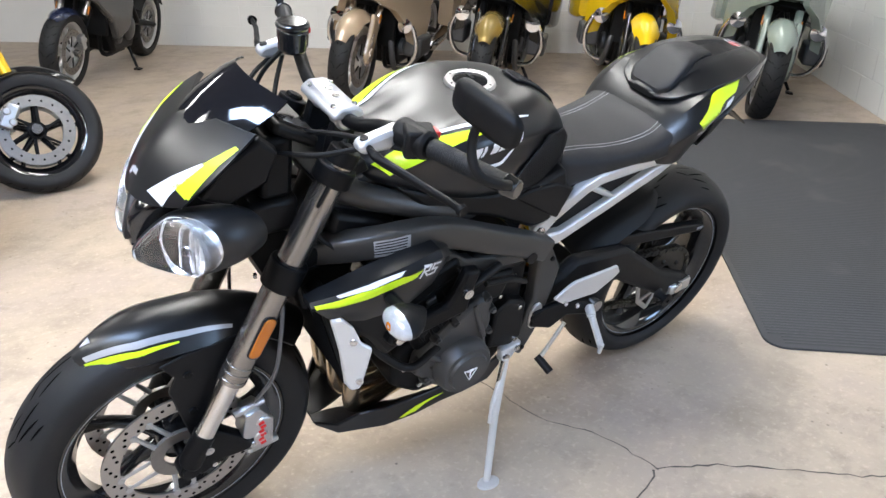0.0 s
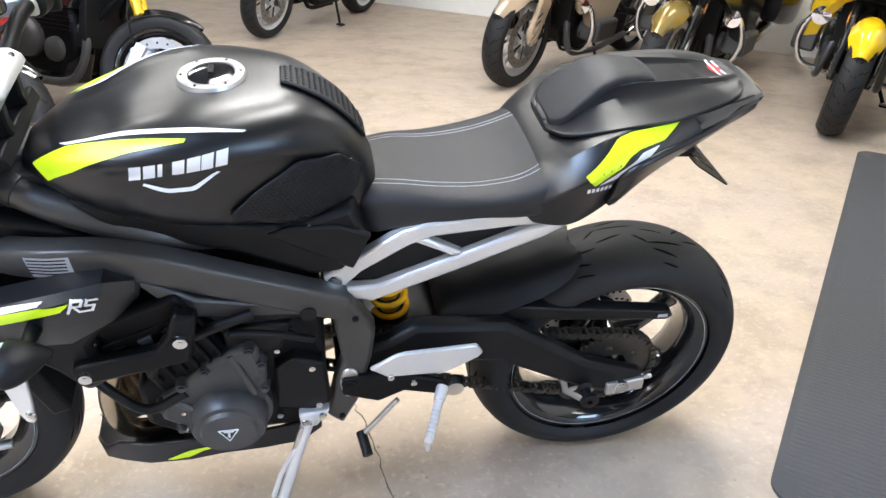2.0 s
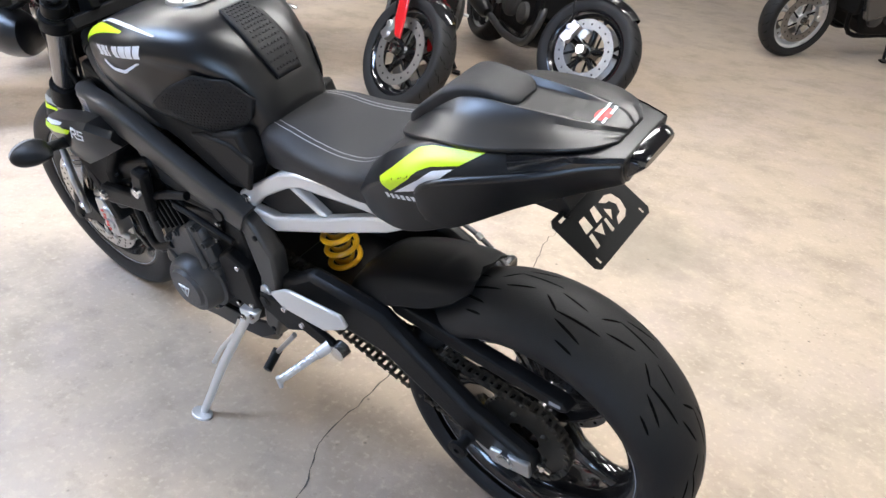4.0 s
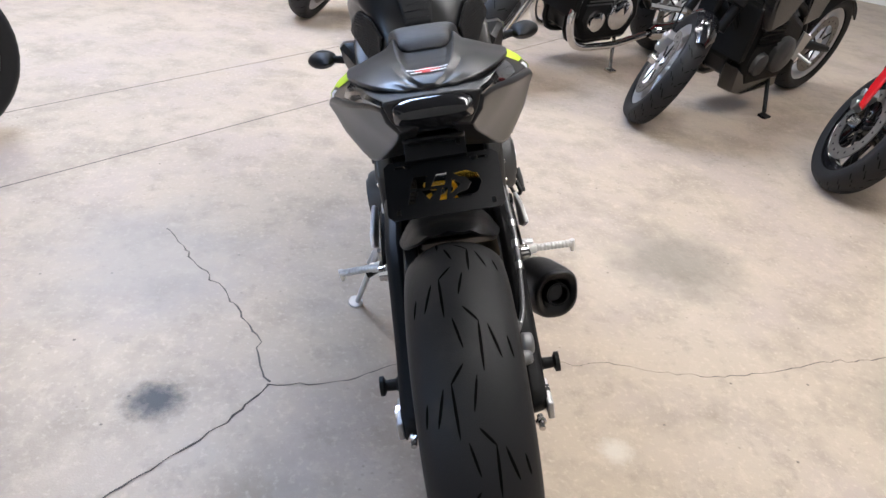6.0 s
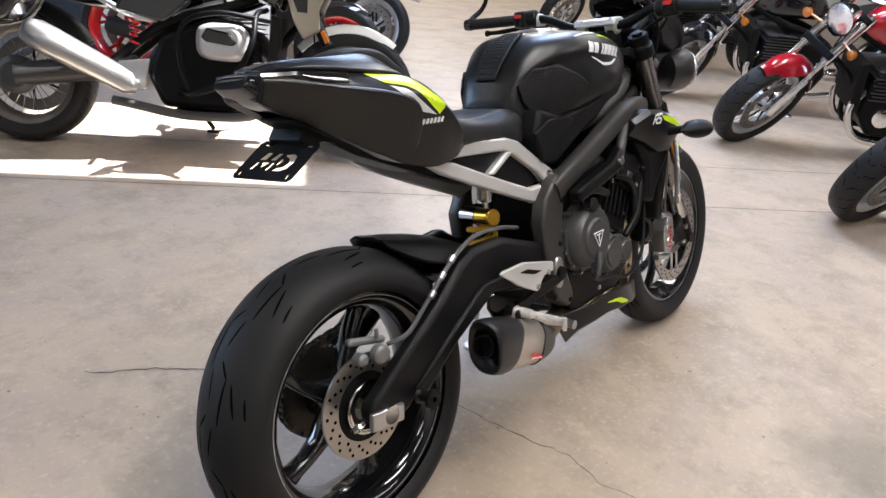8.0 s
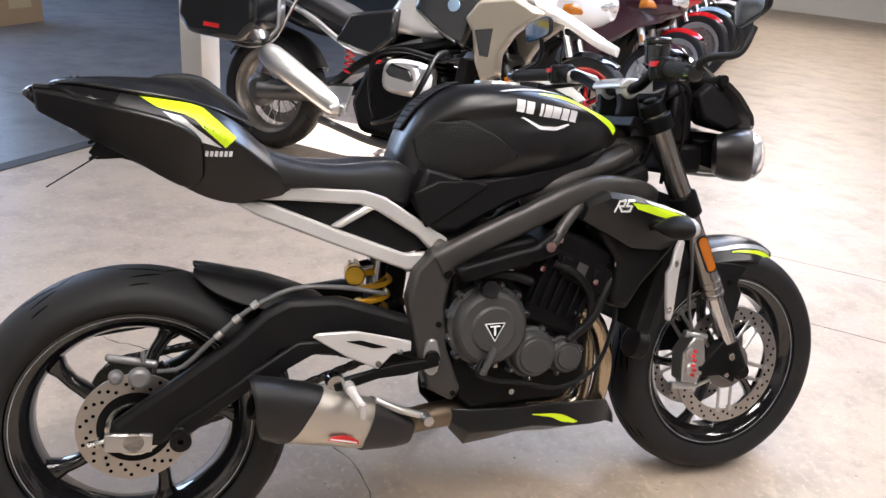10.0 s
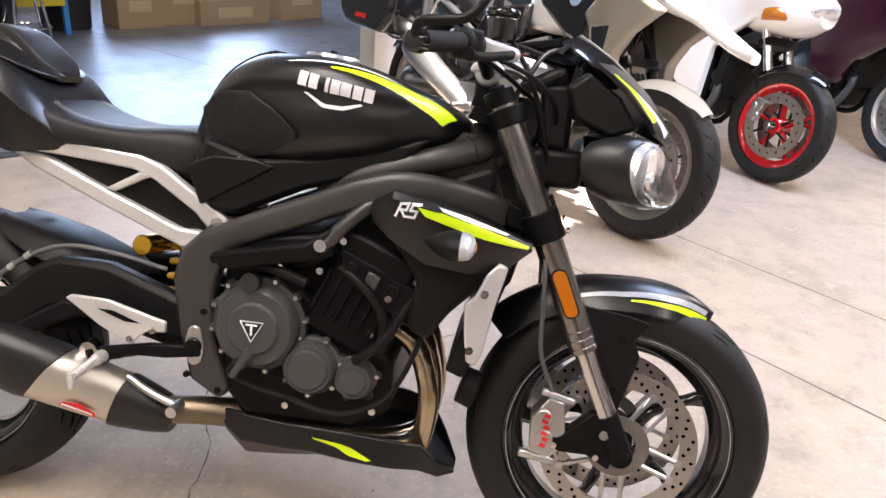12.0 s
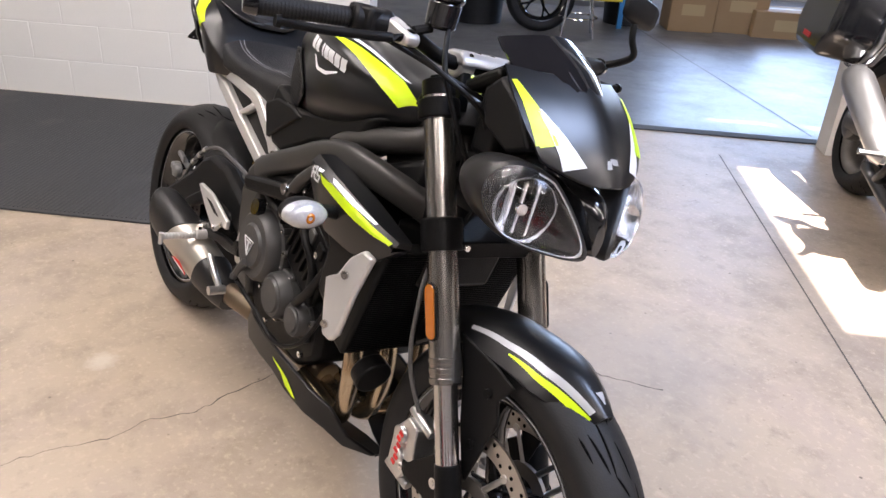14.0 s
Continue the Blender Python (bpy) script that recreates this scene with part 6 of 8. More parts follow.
# Rear hugger: a blade that bridges from the swingarm to above the tyre
rings = []
for x, zc, w, zs in between([(-0.582, 0.620, 0.058, 0.612), (-0.555, 0.618, 0.082, 0.590), (-0.51, 0.610, 0.096, 0.566), (-0.45, 0.597, 0.103, 0.545), (-0.38, 0.572, 0.104, 0.515), (-0.33, 0.548, 0.100, 0.495), (-0.295, 0.518, 0.094, 0.475)], 18):
    ring = []
    for j in range(13):
        q = j / 12 * 2 - 1
        ring.append((x + 0.016 * (1 - abs(q)) ** 2 * (1 if x < -0.5 else 0), q * w, zc - (zc - zs) * abs(q) ** 3.2 + 0.006 * math.exp(-((abs(q) - 0.72) / 0.14) ** 2)))
    rings.append(ring + [(a_ + 0.002, b_ * 0.965, c_ - 0.006) for a_, b_, c_ in reversed(ring)])
part("hugger", Geo().loft(rings), PLASTIC, hero, "black rear wheel hugger", 0, 40)
# Rear caliper and hose
cc = Vector((-0.700, -0.092, 0.435))
tilt = Matrix.Rotation(0.25, 3, "Y")
g = Geo().box(cc + Vector((0, 0.008, 0)), (0.088, 0.044, 0.048), tilt).cut().cyl(cc + Vector((0.012, -0.012, -0.006)), cc + Vector((0.012, -0.034, -0.006)), 0.022, 0.019, 24).cut().cyl(cc + Vector((-0.030, 0.0, -0.004)), cc + Vector((-0.030, -0.026, -0.004)), 0.015, 0.012, 20)
g.cut().cyl(cc + Vector((0.046, 0, 0.010)), cc + Vector((-0.048, 0, 0.034)), 0.008, None, 14).cut().cyl(cc + Vector((0.020, -0.010, 0.022)), cc + Vector((0.020, -0.010, 0.042)), 0.005, None, 10)
part("rear_caliper", g, CALGREY, hero, "grey rear brake caliper", 0.006)
part("brake_hose", Geo().tube(curve([cc + Vector((0.045, -0.01, 0.0)), (-0.62, -0.115, 0.44), (-0.56, -0.125, 0.49), (-0.47, -0.128, 0.56), (-0.40, -0.125, 0.588), (-0.30, -0.12, 0.585), (-0.20, -0.10, 0.56)], 30), 0.0050, 8), BRAID, hero, "braided brake hose with clips")
g = Geo()
for x, z in ((-0.505, 0.535), (-0.47, 0.561), (-0.54, 0.505)):
    g.cut().cyl((x - 0.006, -0.127, z - 0.004), (x + 0.006, -0.127, z + 0.005), 0.0075, None, 10)
part("hose_clip", g, ALU, hero)

# Shock absorber
sa, sb = Vector((-0.215, 0.005, 0.46)), Vector((-0.185, 0.005, 0.665))
part("shock_body", Geo().cyl(sa, sb, 0.0235, None, 24).cyl(sb - Vector((0, 0, 0.05)), sb, 0.030, None, 20), STEEL, hero, "silver shock absorber")
pts = []
for i in range(110):
    k = i / 109
    p = sa.lerp(sb, 0.06 + 0.58 * k)
    t_ = k * 2 * math.pi * 3.7
    pts.append(p + Vector((0.034 * math.cos(t_), 0.034 * math.sin(t_), 0)))
part("shock_spring", Geo().tube(pts, 0.0060, 8), YELLOW, hero, "yellow coil spring")
part("shock_reservoir", Geo().cyl((-0.262, -0.078, 0.597), (-0.254, -0.032, 0.594), 0.0205, None, 28).cyl((-0.2624, -0.082, 0.5974), (-0.2616, -0.076, 0.5966), 0.0215, None, 28), GOLD, hero, "gold anodised shock reservoir", 0.003)
part("reservoir_cap", Geo().cyl((-0.254, -0.032, 0.594), (-0.244, 0.018, 0.592), 0.0215, None, 24).cyl((-0.246, 0.004, 0.592), (-0.190, 0.004, 0.600), 0.017, 0.020, 18), STEEL, hero)

# Foot controls
for s in (-1, 1):
    g = Geo().prism([(-0.10, 0.45), (-0.20, 0.455), (-0.30, 0.415), (-0.33, 0.385), (-0.315, 0.37), (-0.22, 0.40), (-0.17, 0.375), (-0.10, 0.405)], s * 0.150, s * 0.164)
    if s < 0:
        g = Geo().prism([(-0.10, 0.432), (-0.20, 0.426), (-0.30, 0.406), (-0.334, 0.392), (-0.322, 0.374), (-0.23, 0.398), (-0.17, 0.400), (-0.10, 0.412)], -0.150, -0.164)
    br = part("footrest_hanger", g, DARKENG, hero, "", 0.004)
    if s > 0:
        hg = [(-0.150, 0.480), (-0.198, 0.511), (-0.215, 0.516), (-0.352, 0.521), (-0.366, 0.500), (-0.358, 0.488), (-0.298, 0.452), (-0.185, 0.455)]
        g = Geo().prism(hg, 0.163, 0.172)
    else:
        g = Geo().prism([(-0.366, 0.500), (-0.355, 0.507), (-0.28, 0.506), (-0.165, 0.476), (-0.165, 0.455), (-0.205, 0.452), (-0.235, 0.422), (-0.30, 0.455)], -0.164, -0.174)
    gd = part("heel_guard", g, SILVER, br, "white-silver heel guard", 0.003)
    if s < 0:
        part("guard_slot", Geo().prism([(-0.30, 0.487), (-0.27, 0.487), (-0.215, 0.468), (-0.245, 0.468)], -0.1735, -0.1752), DARKENG, gd)
    part("guard_bolt", bolt(bolt(Geo(), (-0.19, s * 0.173, 0.457), (0, s, 0), 0.007), (-0.235, s * 0.173, 0.435), (0, s, 0), 0.007), STEEL, br)
    peg0, peg1 = ((-0.296, 0.165, 0.402), (-0.250, 0.270, 0.370)) if s > 0 else ((-0.294, -0.165, 0.390), (-0.290, -0.278, 0.386))
    lng = (Vector(peg1) - Vector(peg0)).length
    prof = [(0, 0.001), (0, 0.0125), (lng * 0.24, 0.0115)]
    for i in range(9):
        h = lng * (0.26 + 0.075 * i)
        prof += [(h, 0.0080), (h + 0.001, 0.0092), (h + 0.0045, 0.0092), (h + 0.0055, 0.0080)]
    g = Geo().lathe(prof + [(lng, 0.0085), (lng, 0.001)], peg0, Vector(peg1) - Vector(peg0), 16)
    g.cut().cyl(Vector(peg1) + Vector((0, 0, 0.009)), Vector(peg1) - Vector((0, 0, 0.020)), 0.0065, 0.005, 12)
    part("footpeg", g, SILVER, br, "slim ribbed silver footpeg with a tip post")
    part("pivot_bolt", Geo().cyl((-0.320, s * 0.150, 0.398), (-0.320, s * 0.172, 0.398), 0.020, 0.018, 24), STEEL, br)
    if s < 0:
        part("brake_pedal", Geo().tube(curve([(-0.24, -0.168, 0.355), (-0.19, -0.172, 0.330), (-0.135, -0.176, 0.312)], 10), 0.008, 10).cyl((-0.135, -0.165, 0.312), (-0.135, -0.205, 0.310), 0.011, None, 14), ALU, br, "silver brake pedal")
    else:
        part("gear_lever", Geo().tube([(-0.205, 0.176, 0.392), (-0.137, 0.186, 0.305)], 0.0055, 10), ALU, br, "silver gear lever")
        part("lever_rubber", Geo().cyl((-0.134, 0.180, 0.307), (-0.143, 0.226, 0.290), 0.0105, None, 14), PLASTIC, br, "black rubber toe piece")

# Side stand
foot = Vector((0.066, 0.300, 0.076))
top_ = Vector((-0.035, 0.165, 0.350))
g = Geo().tube([top_, top_.lerp(foot, 0.5) + Vector((0.006, 0, 0)), foot], 0.0125, 12, 0.010, 0.75)
stand = part("side_stand", g, SILVER, hero, "white-silver side stand folded down", 0)
g = Geo().prism([(-0.075, 0.375), (-0.015, 0.365), (-0.02, 0.325), (-0.05, 0.33)], 0.150, 0.172)
part("stand_bracket", g, SILVER, stand, "", 0.004)
mfoot = Matrix.Rotation(radians(13.8), 3, "X")
g = Geo()
g.add([mfoot @ Vector((0.030 * math.cos(q), 0.021 * math.sin(q) + 0.006, h)) + Vector((foot.x, foot.y, 0)) + Vector((0, 0, foot.z)) for h in (-0.007, 0.001) for q in (2 * math.pi * i / 18 for i in range(18))], [tuple(range(18)), tuple(range(35, 17, -1))] + [(i, (i + 1) % 18, 18 + (i + 1) % 18, 18 + i) for i in range(18)])
part("stand_foot", g, SILVER, stand, "flat stand foot", 0.002)
part("stand_bolt", bolt(bolt(Geo(), (-0.03, 0.172, 0.345), (0, 1, 0), 0.010, 0.006), (-0.06, 0.172, 0.362), (0, 1, 0), 0.008, 0.005), STEEL, stand)
part("stand_spring", Geo().tube([(-0.02, 0.178, 0.34), (0.015, 0.212, 0.245)], 0.0055, 8), STEEL, stand)
part("stand_tang", Geo().tube([top_.lerp(foot, 0.10), top_.lerp(foot, 0.32) + Vector((0.030, 0.012, -0.01)), top_.lerp(foot, 0.46) + Vector((0.032, 0.015, -0.01))], 0.0055, 8), SILVER, stand)

# Headlamps: twin bug-eyes under a flyscreen
LAMP_C = Vector((0.694, 0.0, 0.842))


def lamp_ring(s, k, push, m=40):
    """An outline of the teardrop lens, shrunk by k and pushed along the lamp's axis."""
    e1 = Vector((0.105, -s * 0.135, -0.078)).normalized()
    nor = Vector((0.80, s * 0.55, 0.02))
    nor = (nor - e1 * nor.dot(e1)).normalized()
    e2 = nor.cross(e1).normalized()
    e2 = e2 if e2.z > 0 else -e2
    c = Vector((LAMP_C.x, s * 0.102, LAMP_C.z))
    out = []
    for i in range(m):
        q = 2 * math.pi * i / m
        x, y = math.cos(q), math.sin(q)
        x = x * 0.094 + 0.012 * (1 - y * y)
        y = y * 0.054 * (1 - 0.42 * max(0, x / 0.1)) - 0.012 * max(0, x / 0.1) * 0.5
        out.append(c + (e1 * x + e2 * y) * k + nor * push)
    return out


for s in (-1, 1):
    rim_ = lamp_ring(s, 1.07, 0.0)
    mid_ = Vector((LAMP_C.x, s * 0.102, LAMP_C.z))
    at = lambda k, dx: [mid_ + (p - mid_) * k + Vector((dx, -s * abs(dx) * 0.12, 0)) for p in rim_]
    shell = part("headlamp", Geo().loft([at(0.50, -0.095), at(0.80, -0.085), at(0.94, -0.060), at(1.01, -0.032), at(1.02, -0.010), rim_, lamp_ring(s, 1.0, 0.006), lamp_ring(s, 0.97, -0.01)]), CARBON, hero, "grey-black bug-eye headlamp shell", 0, 50)
    part("lamp_bowl", Geo().loft([lamp_ring(s, 0.98, -0.004), lamp_ring(s, 0.78, -0.035), lamp_ring(s, 0.4, -0.045)]), BOWL, shell, "", 0, 60)
    ax = Vector((0.93, s * 0.34, 0.03))
    rc_ = Vector((0.688, s * 0.116, 0.842))
    part("lamp_reflector", Geo().lathe([(0.008, 0.047), (-0.004, 0.042), (-0.015, 0.031), (-0.024, 0.017), (-0.028, 0.001)], rc_, ax, 18), REFLECT, shell, "bright reflector bowl")
    up_ = Vector((0, 0, 1))
    out_ = ax.cross(up_).normalized()
    g = Geo()
    for k in (-0.018, 0.0, 0.018):
        g.add([rc_ + out_ * (k + w) + up_ * h + ax * d for d in (-0.020, -0.004 + 0.2 * abs(k)) for w, h in ((-0.0016, -0.034), (0.0016, -0.034), (0.0016, 0.034), (-0.0016, 0.034))], [(0, 1, 2, 3), (7, 6, 5, 4), (0, 4, 5, 1), (1, 5, 6, 2), (2, 6, 7, 3), (3, 7, 4, 0)])
    part("reflector_blade", g, REFLECT, shell)
    part("bulb_shield", Geo().cyl(rc_ + ax * -0.02, rc_ + ax * 0.004, 0.010, 0.008, 16), CHROME, shell)
    edge = lamp_ring(s, 0.90, 0.002)
    part("running_light", Geo().tube(edge[-9:] + edge[:13], 0.0026, 8), CLEARLAMP, shell, "white running-light strip")
    ln = part("lamp_lens", Geo().loft([lamp_ring(s, 1.0, 0.004), lamp_ring(s, 0.93, 0.016), lamp_ring(s, 0.72, 0.028), lamp_ring(s, 0.38, 0.035), lamp_ring(s, 0.05, 0.037)]), LENS, shell, "clear curved lens", 0, 70)
    ln.visible_shadow = False
part("lamp_bridge", hull([(0.58, 0.90, 0.86, 0.80, 0.035, 0.7, 0.7, 0), (0.68, 0.892, 0.85, 0.79, 0.034, 0.7, 0.7, 0), (0.735, 0.872, 0.83, 0.786, 0.020, 0.7, 0.7, 0), (0.752, 0.845, 0.82, 0.79, 0.010, 0.8, 0.8, 0)], 14, 24), GLOSS, hero, "gloss black bridge between the lamps", 0, 50)
part("lamp_bracket", Geo().box((0.53, 0, 0.835), (0.10, 0.16, 0.07)).box((0.52, 0, 0.93), (0.06, 0.15, 0.12)), PLASTIC, hero, "", 0.012)
# Flyscreen: a shield from the brow up to the clear top
rings = []
for xc, zc, xs, w, zs in ((0.748, 0.893, 0.695, 0.112, 0.918), (0.738, 0.915, 0.682, 0.122, 0.938), (0.718, 0.947, 0.658, 0.130, 0.962), (0.690, 0.980, 0.632, 0.133, 0.988), (0.660, 1.006, 0.606, 0.130, 1.010), (0.628, 1.030, 0.578, 0.122, 1.030)):
    ring = []
    for j in range(17):
        q = j / 16 * 2 - 1
        k = abs(q) ** 1.7
        ring.append((xc + (xs - xc) * k, q * w, zc + (zs - zc) * k + 0.007 * math.exp(-(q / 0.28) ** 2)))
    rings.append(ring + [(a_ - 0.006, b_ * 0.96, c_ - 0.004) for a_, b_, c_ in reversed(ring)])
FLY = Geo().loft(rings)
fly = part("flyscreen", FLY, PAINT, hero, "satin black flyscreen with lime and white stripes", 0, 45)
rings = []
for x, z, w in ((0.660, 1.006, 0.084), (0.618, 1.040, 0.098), (0.575, 1.066, 0.100), (0.552, 1.078, 0.092)):
    ring = []
    for j in range(13):
        q = j / 12 * 2 - 1
        ring.append((x - 0.040 * abs(q) ** 2.2, q * w, z - 0.022 * abs(q) ** 1.8 + 0.006))
    rings.append(ring + [(a_ - 0.002, b_ * 0.98, c_ - 0.003) for a_, b_, c_ in reversed(ring)])
part("screen", Geo().loft(rings), SCREEN, fly, "smoked plastic screen", 0, 45)


def fly_film(t0, t1, c0, c1, n=30, m=7, lift=0.0014):
    tree = BVHTree.FromPolygons([Vector(p) for p in FLY.v], FLY.f)
    v = []
    for i in range(n):
        k = i / (n - 1)
        for j in range(m):
            q = (t0[0] + (t1[0] - t0[0]) * k) + ((t0[1] + (t1[1] - t0[1]) * k) - (t0[0] + (t1[0] - t0[0]) * k)) * j / (m - 1)
            x, z = c0[0] + (c1[0] - c0[0]) * k, c0[1] + (c1[1] - c0[1]) * k
            hit, nor, _, _ = tree.ray_cast(Vector((x + 0.25, q, z + 0.25)), Vector((-1, 0, -1)).normalized())
            if hit is None:
                hit, nor, _, _ = tree.find_nearest(Vector((x, q, z)))
            nor = nor if nor.x + nor.z > 0 else -nor
            v.append(hit + nor * lift)
    return Geo().add(v, [(i * m + j, i * m + j + 1, (i + 1) * m + j + 1, (i + 1) * m + j) for i in range(n - 1) for j in range(m - 1)])


for s in (-1, 1):
    part("lime_stripe", fly_film((s * 0.127, s * 0.119), (s * 0.120, s * 0.086), (0.605, 1.010), (0.697, 0.942)), LIME, fly, "lime stripe")
    part("white_stripe", fly_film((s * 0.106, s * 0.101), (s * 0.084, s * 0.048), (0.650, 0.978), (0.724, 0.918)), WHITE, fly, "white stripe")
    part("cowl_wing", Geo().prism([(0.565, 1.015), (0.63, 0.975), (0.67, 0.92), (0.62, 0.90), (0.55, 0.93), (0.53, 0.985)], s * 0.085, s * 0.112, 0.08), PLASTIC, fly, "", 0.006)
g = Geo()
g.join(fly_film((0.012, -0.002), (0.010, -0.006), (0.728, 0.925), (0.722, 0.932), 4, 3)).join(fly_film((-0.004, -0.014), (-0.004, -0.012), (0.732, 0.92), (0.724, 0.93), 4, 3))
part("model_mark", g, GREYDECAL, fly, "small silver model mark")

# Handlebar
bar_pts = [(0.300, -0.395, 1.016), (0.340, -0.27, 1.030), (0.372, -0.17, 1.030), (0.385, -0.09, 1.000), (0.385, 0, 0.993), (0.385, 0.09, 1.000), (0.372, 0.17, 1.030), (0.342, 0.27, 1.036), (0.306, 0.395, 1.036)]
bar = part("handlebar", Geo().tube(curve(bar_pts, 60), 0.0125, 14), DARKENG, hero, "black handlebar")
g = Geo()
for s in (-1, 1):
    part("bar_riser", Geo().prism([(0.360, 0.936), (0.420, 0.918), (0.414, 0.955), (0.405, 0.988), (0.365, 0.988), (0.365, 0.955)], s * 0.034, s * 0.056), DARKENG, bar, "", 0.004)
    g.cyl((0.385, s * 0.028, 0.994), (0.385, s * 0.062, 0.994), 0.0225, None, 24)
g.cut().prism([(0.352, 0.996), (0.356, 1.010), (0.372, 1.019), (0.400, 1.019), (0.415, 1.009), (0.418, 0.996)], -0.066, 0.066, 0.06)
clamp = part("bar_clamp", g, CASTALU, bar, "silver cast bar clamp", 0.005)
g = Geo()
for s in (-1, 1):
    for x in (0.366, 0.406):
        bolt(g, (x, s * 0.046, 1.0135), (0, 0, 1), 0.0055, 0.004)
    g.cut().cyl((0.386, s * 0.016, 1.017), (0.386, s * 0.016, 1.0202), 0.0075, None, 20)
part("clamp_bolt", g, STEEL, clamp)
dash = part("instrument", Geo().box((0.490, 0, 0.990), (0.09, 0.165, 0.022), Matrix.Rotation(radians(-28), 3, "Y")), PLASTIC, hero, "black instrument panel", 0.008)
part("instrument_glass", Geo().box((0.484, 0, 1.0025), (0.072, 0.135, 0.002), Matrix.Rotation(radians(-28), 3, "Y")), SCREEN, dash)
for s in (-1, 1):
    p0, p1 = Vector((0.302, s * 0.393, 1.018 if s < 0 else 1.036)), Vector((0.346, s * 0.262, 1.031 if s < 0 else 1.036))
    prof = []
    for i in range(24):
        h = (p1 - p0).length * i / 24
        prof += [(h, 0.0158), (h + 0.0034, 0.0158), (h + 0.0036, 0.0161), (h + 0.0054, 0.0161)]
    g = Geo().lathe([(0, 0.012)] + prof + [((p1 - p0).length, 0.0158), ((p1 - p0).length, 0.012)], p0, p1 - p0, 22)
    part("grip", g, PAD, bar, "black rubber grip")
    part("bar_end", Geo().cyl(p0 + (p0 - p1).normalized() * 0.024, p0, 0.0155, 0.019, 20), GLOSS, bar, "", 0.003)
    sg = part("switchgear", Geo().box(p1.lerp(Vector((0.372, s * 0.17, p1.z)), 0.32), (0.050, 0.045, 0.048), Matrix.Rotation(s * -0.33, 3, "Z")).cyl(p1.lerp(Vector((0.372, s * 0.17, p1.z)), 0.05), p1.lerp(Vector((0.372, s * 0.17, p1.z)), 0.75), 0.025, None, 20), PLASTIC, bar, "black switch housing", 0.006)
    part("switch_button", Geo().box(p1.lerp(Vector((0.372, s * 0.17, p1.z)), 0.30) + Vector((-0.028, 0, 0.010)), (0.012, 0.020, 0.010)), REDMARK, sg, "red switch")
    part("lever_clamp", Geo().prism([(0.352, 1.014), (0.352, 1.040), (0.372, 1.050), (0.398, 1.043), (0.440, 1.033), (0.446, 1.020), (0.436, 1.011), (0.398, 1.012)], s * 0.182, s * 0.210), CASTALU, bar, "silver lever clamp", 0.007)
    part("clamp_bolt", bolt(Geo(), (0.430, s * 0.196, 1.033), (0.2, 0, 1), 0.008, 0.004), DARKENG, bar)
    part("lever", Geo().tube(curve([(0.420, s * 0.185, 1.026), (0.428, s * 0.215, 1.022), (0.405, s * 0.29, 1.012), (0.380, s * 0.36, 1.006), (0.374, s * 0.388, 1.006)], 20), 0.0085, 10, 0.0065, 0.7), DARKENG, bar, "black lever")
    part("clip", Geo().cyl((0.374, s * 0.388, 1.006), (0.373, s * 0.396, 1.006), 0.010, 0.009, 12), DARKENG, bar)
res = part("fluid_reservoir", Geo().cyl((0.405, -0.125, 1.046), (0.405, -0.125, 1.092), 0.026, 0.028, 28).cyl((0.405, -0.125, 1.090), (0.405, -0.125, 1.104), 0.0315, 0.0305, 28), GLOSS, bar, "dark brake fluid reservoir", 0.006)
part("reservoir_mount", Geo().tube([(0.40, -0.17, 1.035), (0.402, -0.14, 1.045)], 0.008, 8), PLASTIC, res)
# Bar-end mirrors
ring_ = [(0.063 * math.copysign(abs(math.cos(q)) ** 0.5, math.cos(q)), 0.028 * math.copysign(abs(math.sin(q)) ** 0.5, math.sin(q))) for q in (2 * math.pi * i / 32 for i in range(32))]
for arm_pts, eye_, at_, roll_ in (([(0.300, 0.405, 1.040), (0.335, 0.416, 1.056), (0.374, 0.408, 1.080), (0.374, 0.388, 1.108), (0.368, 0.385, 1.145)], (0.366, 0.398, 1.164), (-0.6, 0.25, 1.20), -8), ([(0.300, -0.405, 1.018), (0.300, -0.42, 1.035), (0.375, -0.43, 1.055), (0.405, -0.425, 1.10)], (0.412, -0.405, 1.140), (-0.6, -0.15, 1.16), -12)):
    mir = part("mirror_arm", Geo().tube(curve(arm_pts, 16), 0.0085, 10, 0.0065), PLASTIC, hero, "black bar-end mirror arm")
    mm = look(eye_, at_, roll_)
    g = Geo().loft([[mm @ Vector((x * 0.5, y * 0.5, 0.014)) for x, y in ring_], [mm @ Vector((x * 0.88, y * 0.85, 0.011)) for x, y in ring_], [mm @ Vector((x, y, 0.004)) for x, y in ring_], [mm @ Vector((x, y, -0.004)) for x, y in ring_]])
    part("mirror_housing", g, PLASTIC, mir, "black oval mirror housing", 0, 50)
    part("mirror_glass", Geo().add([mm @ Vector((x * 0.92, y * 0.92, -0.0052)) for x, y in ring_], [tuple(range(32))]), MIRROR, mir, "mirror glass")
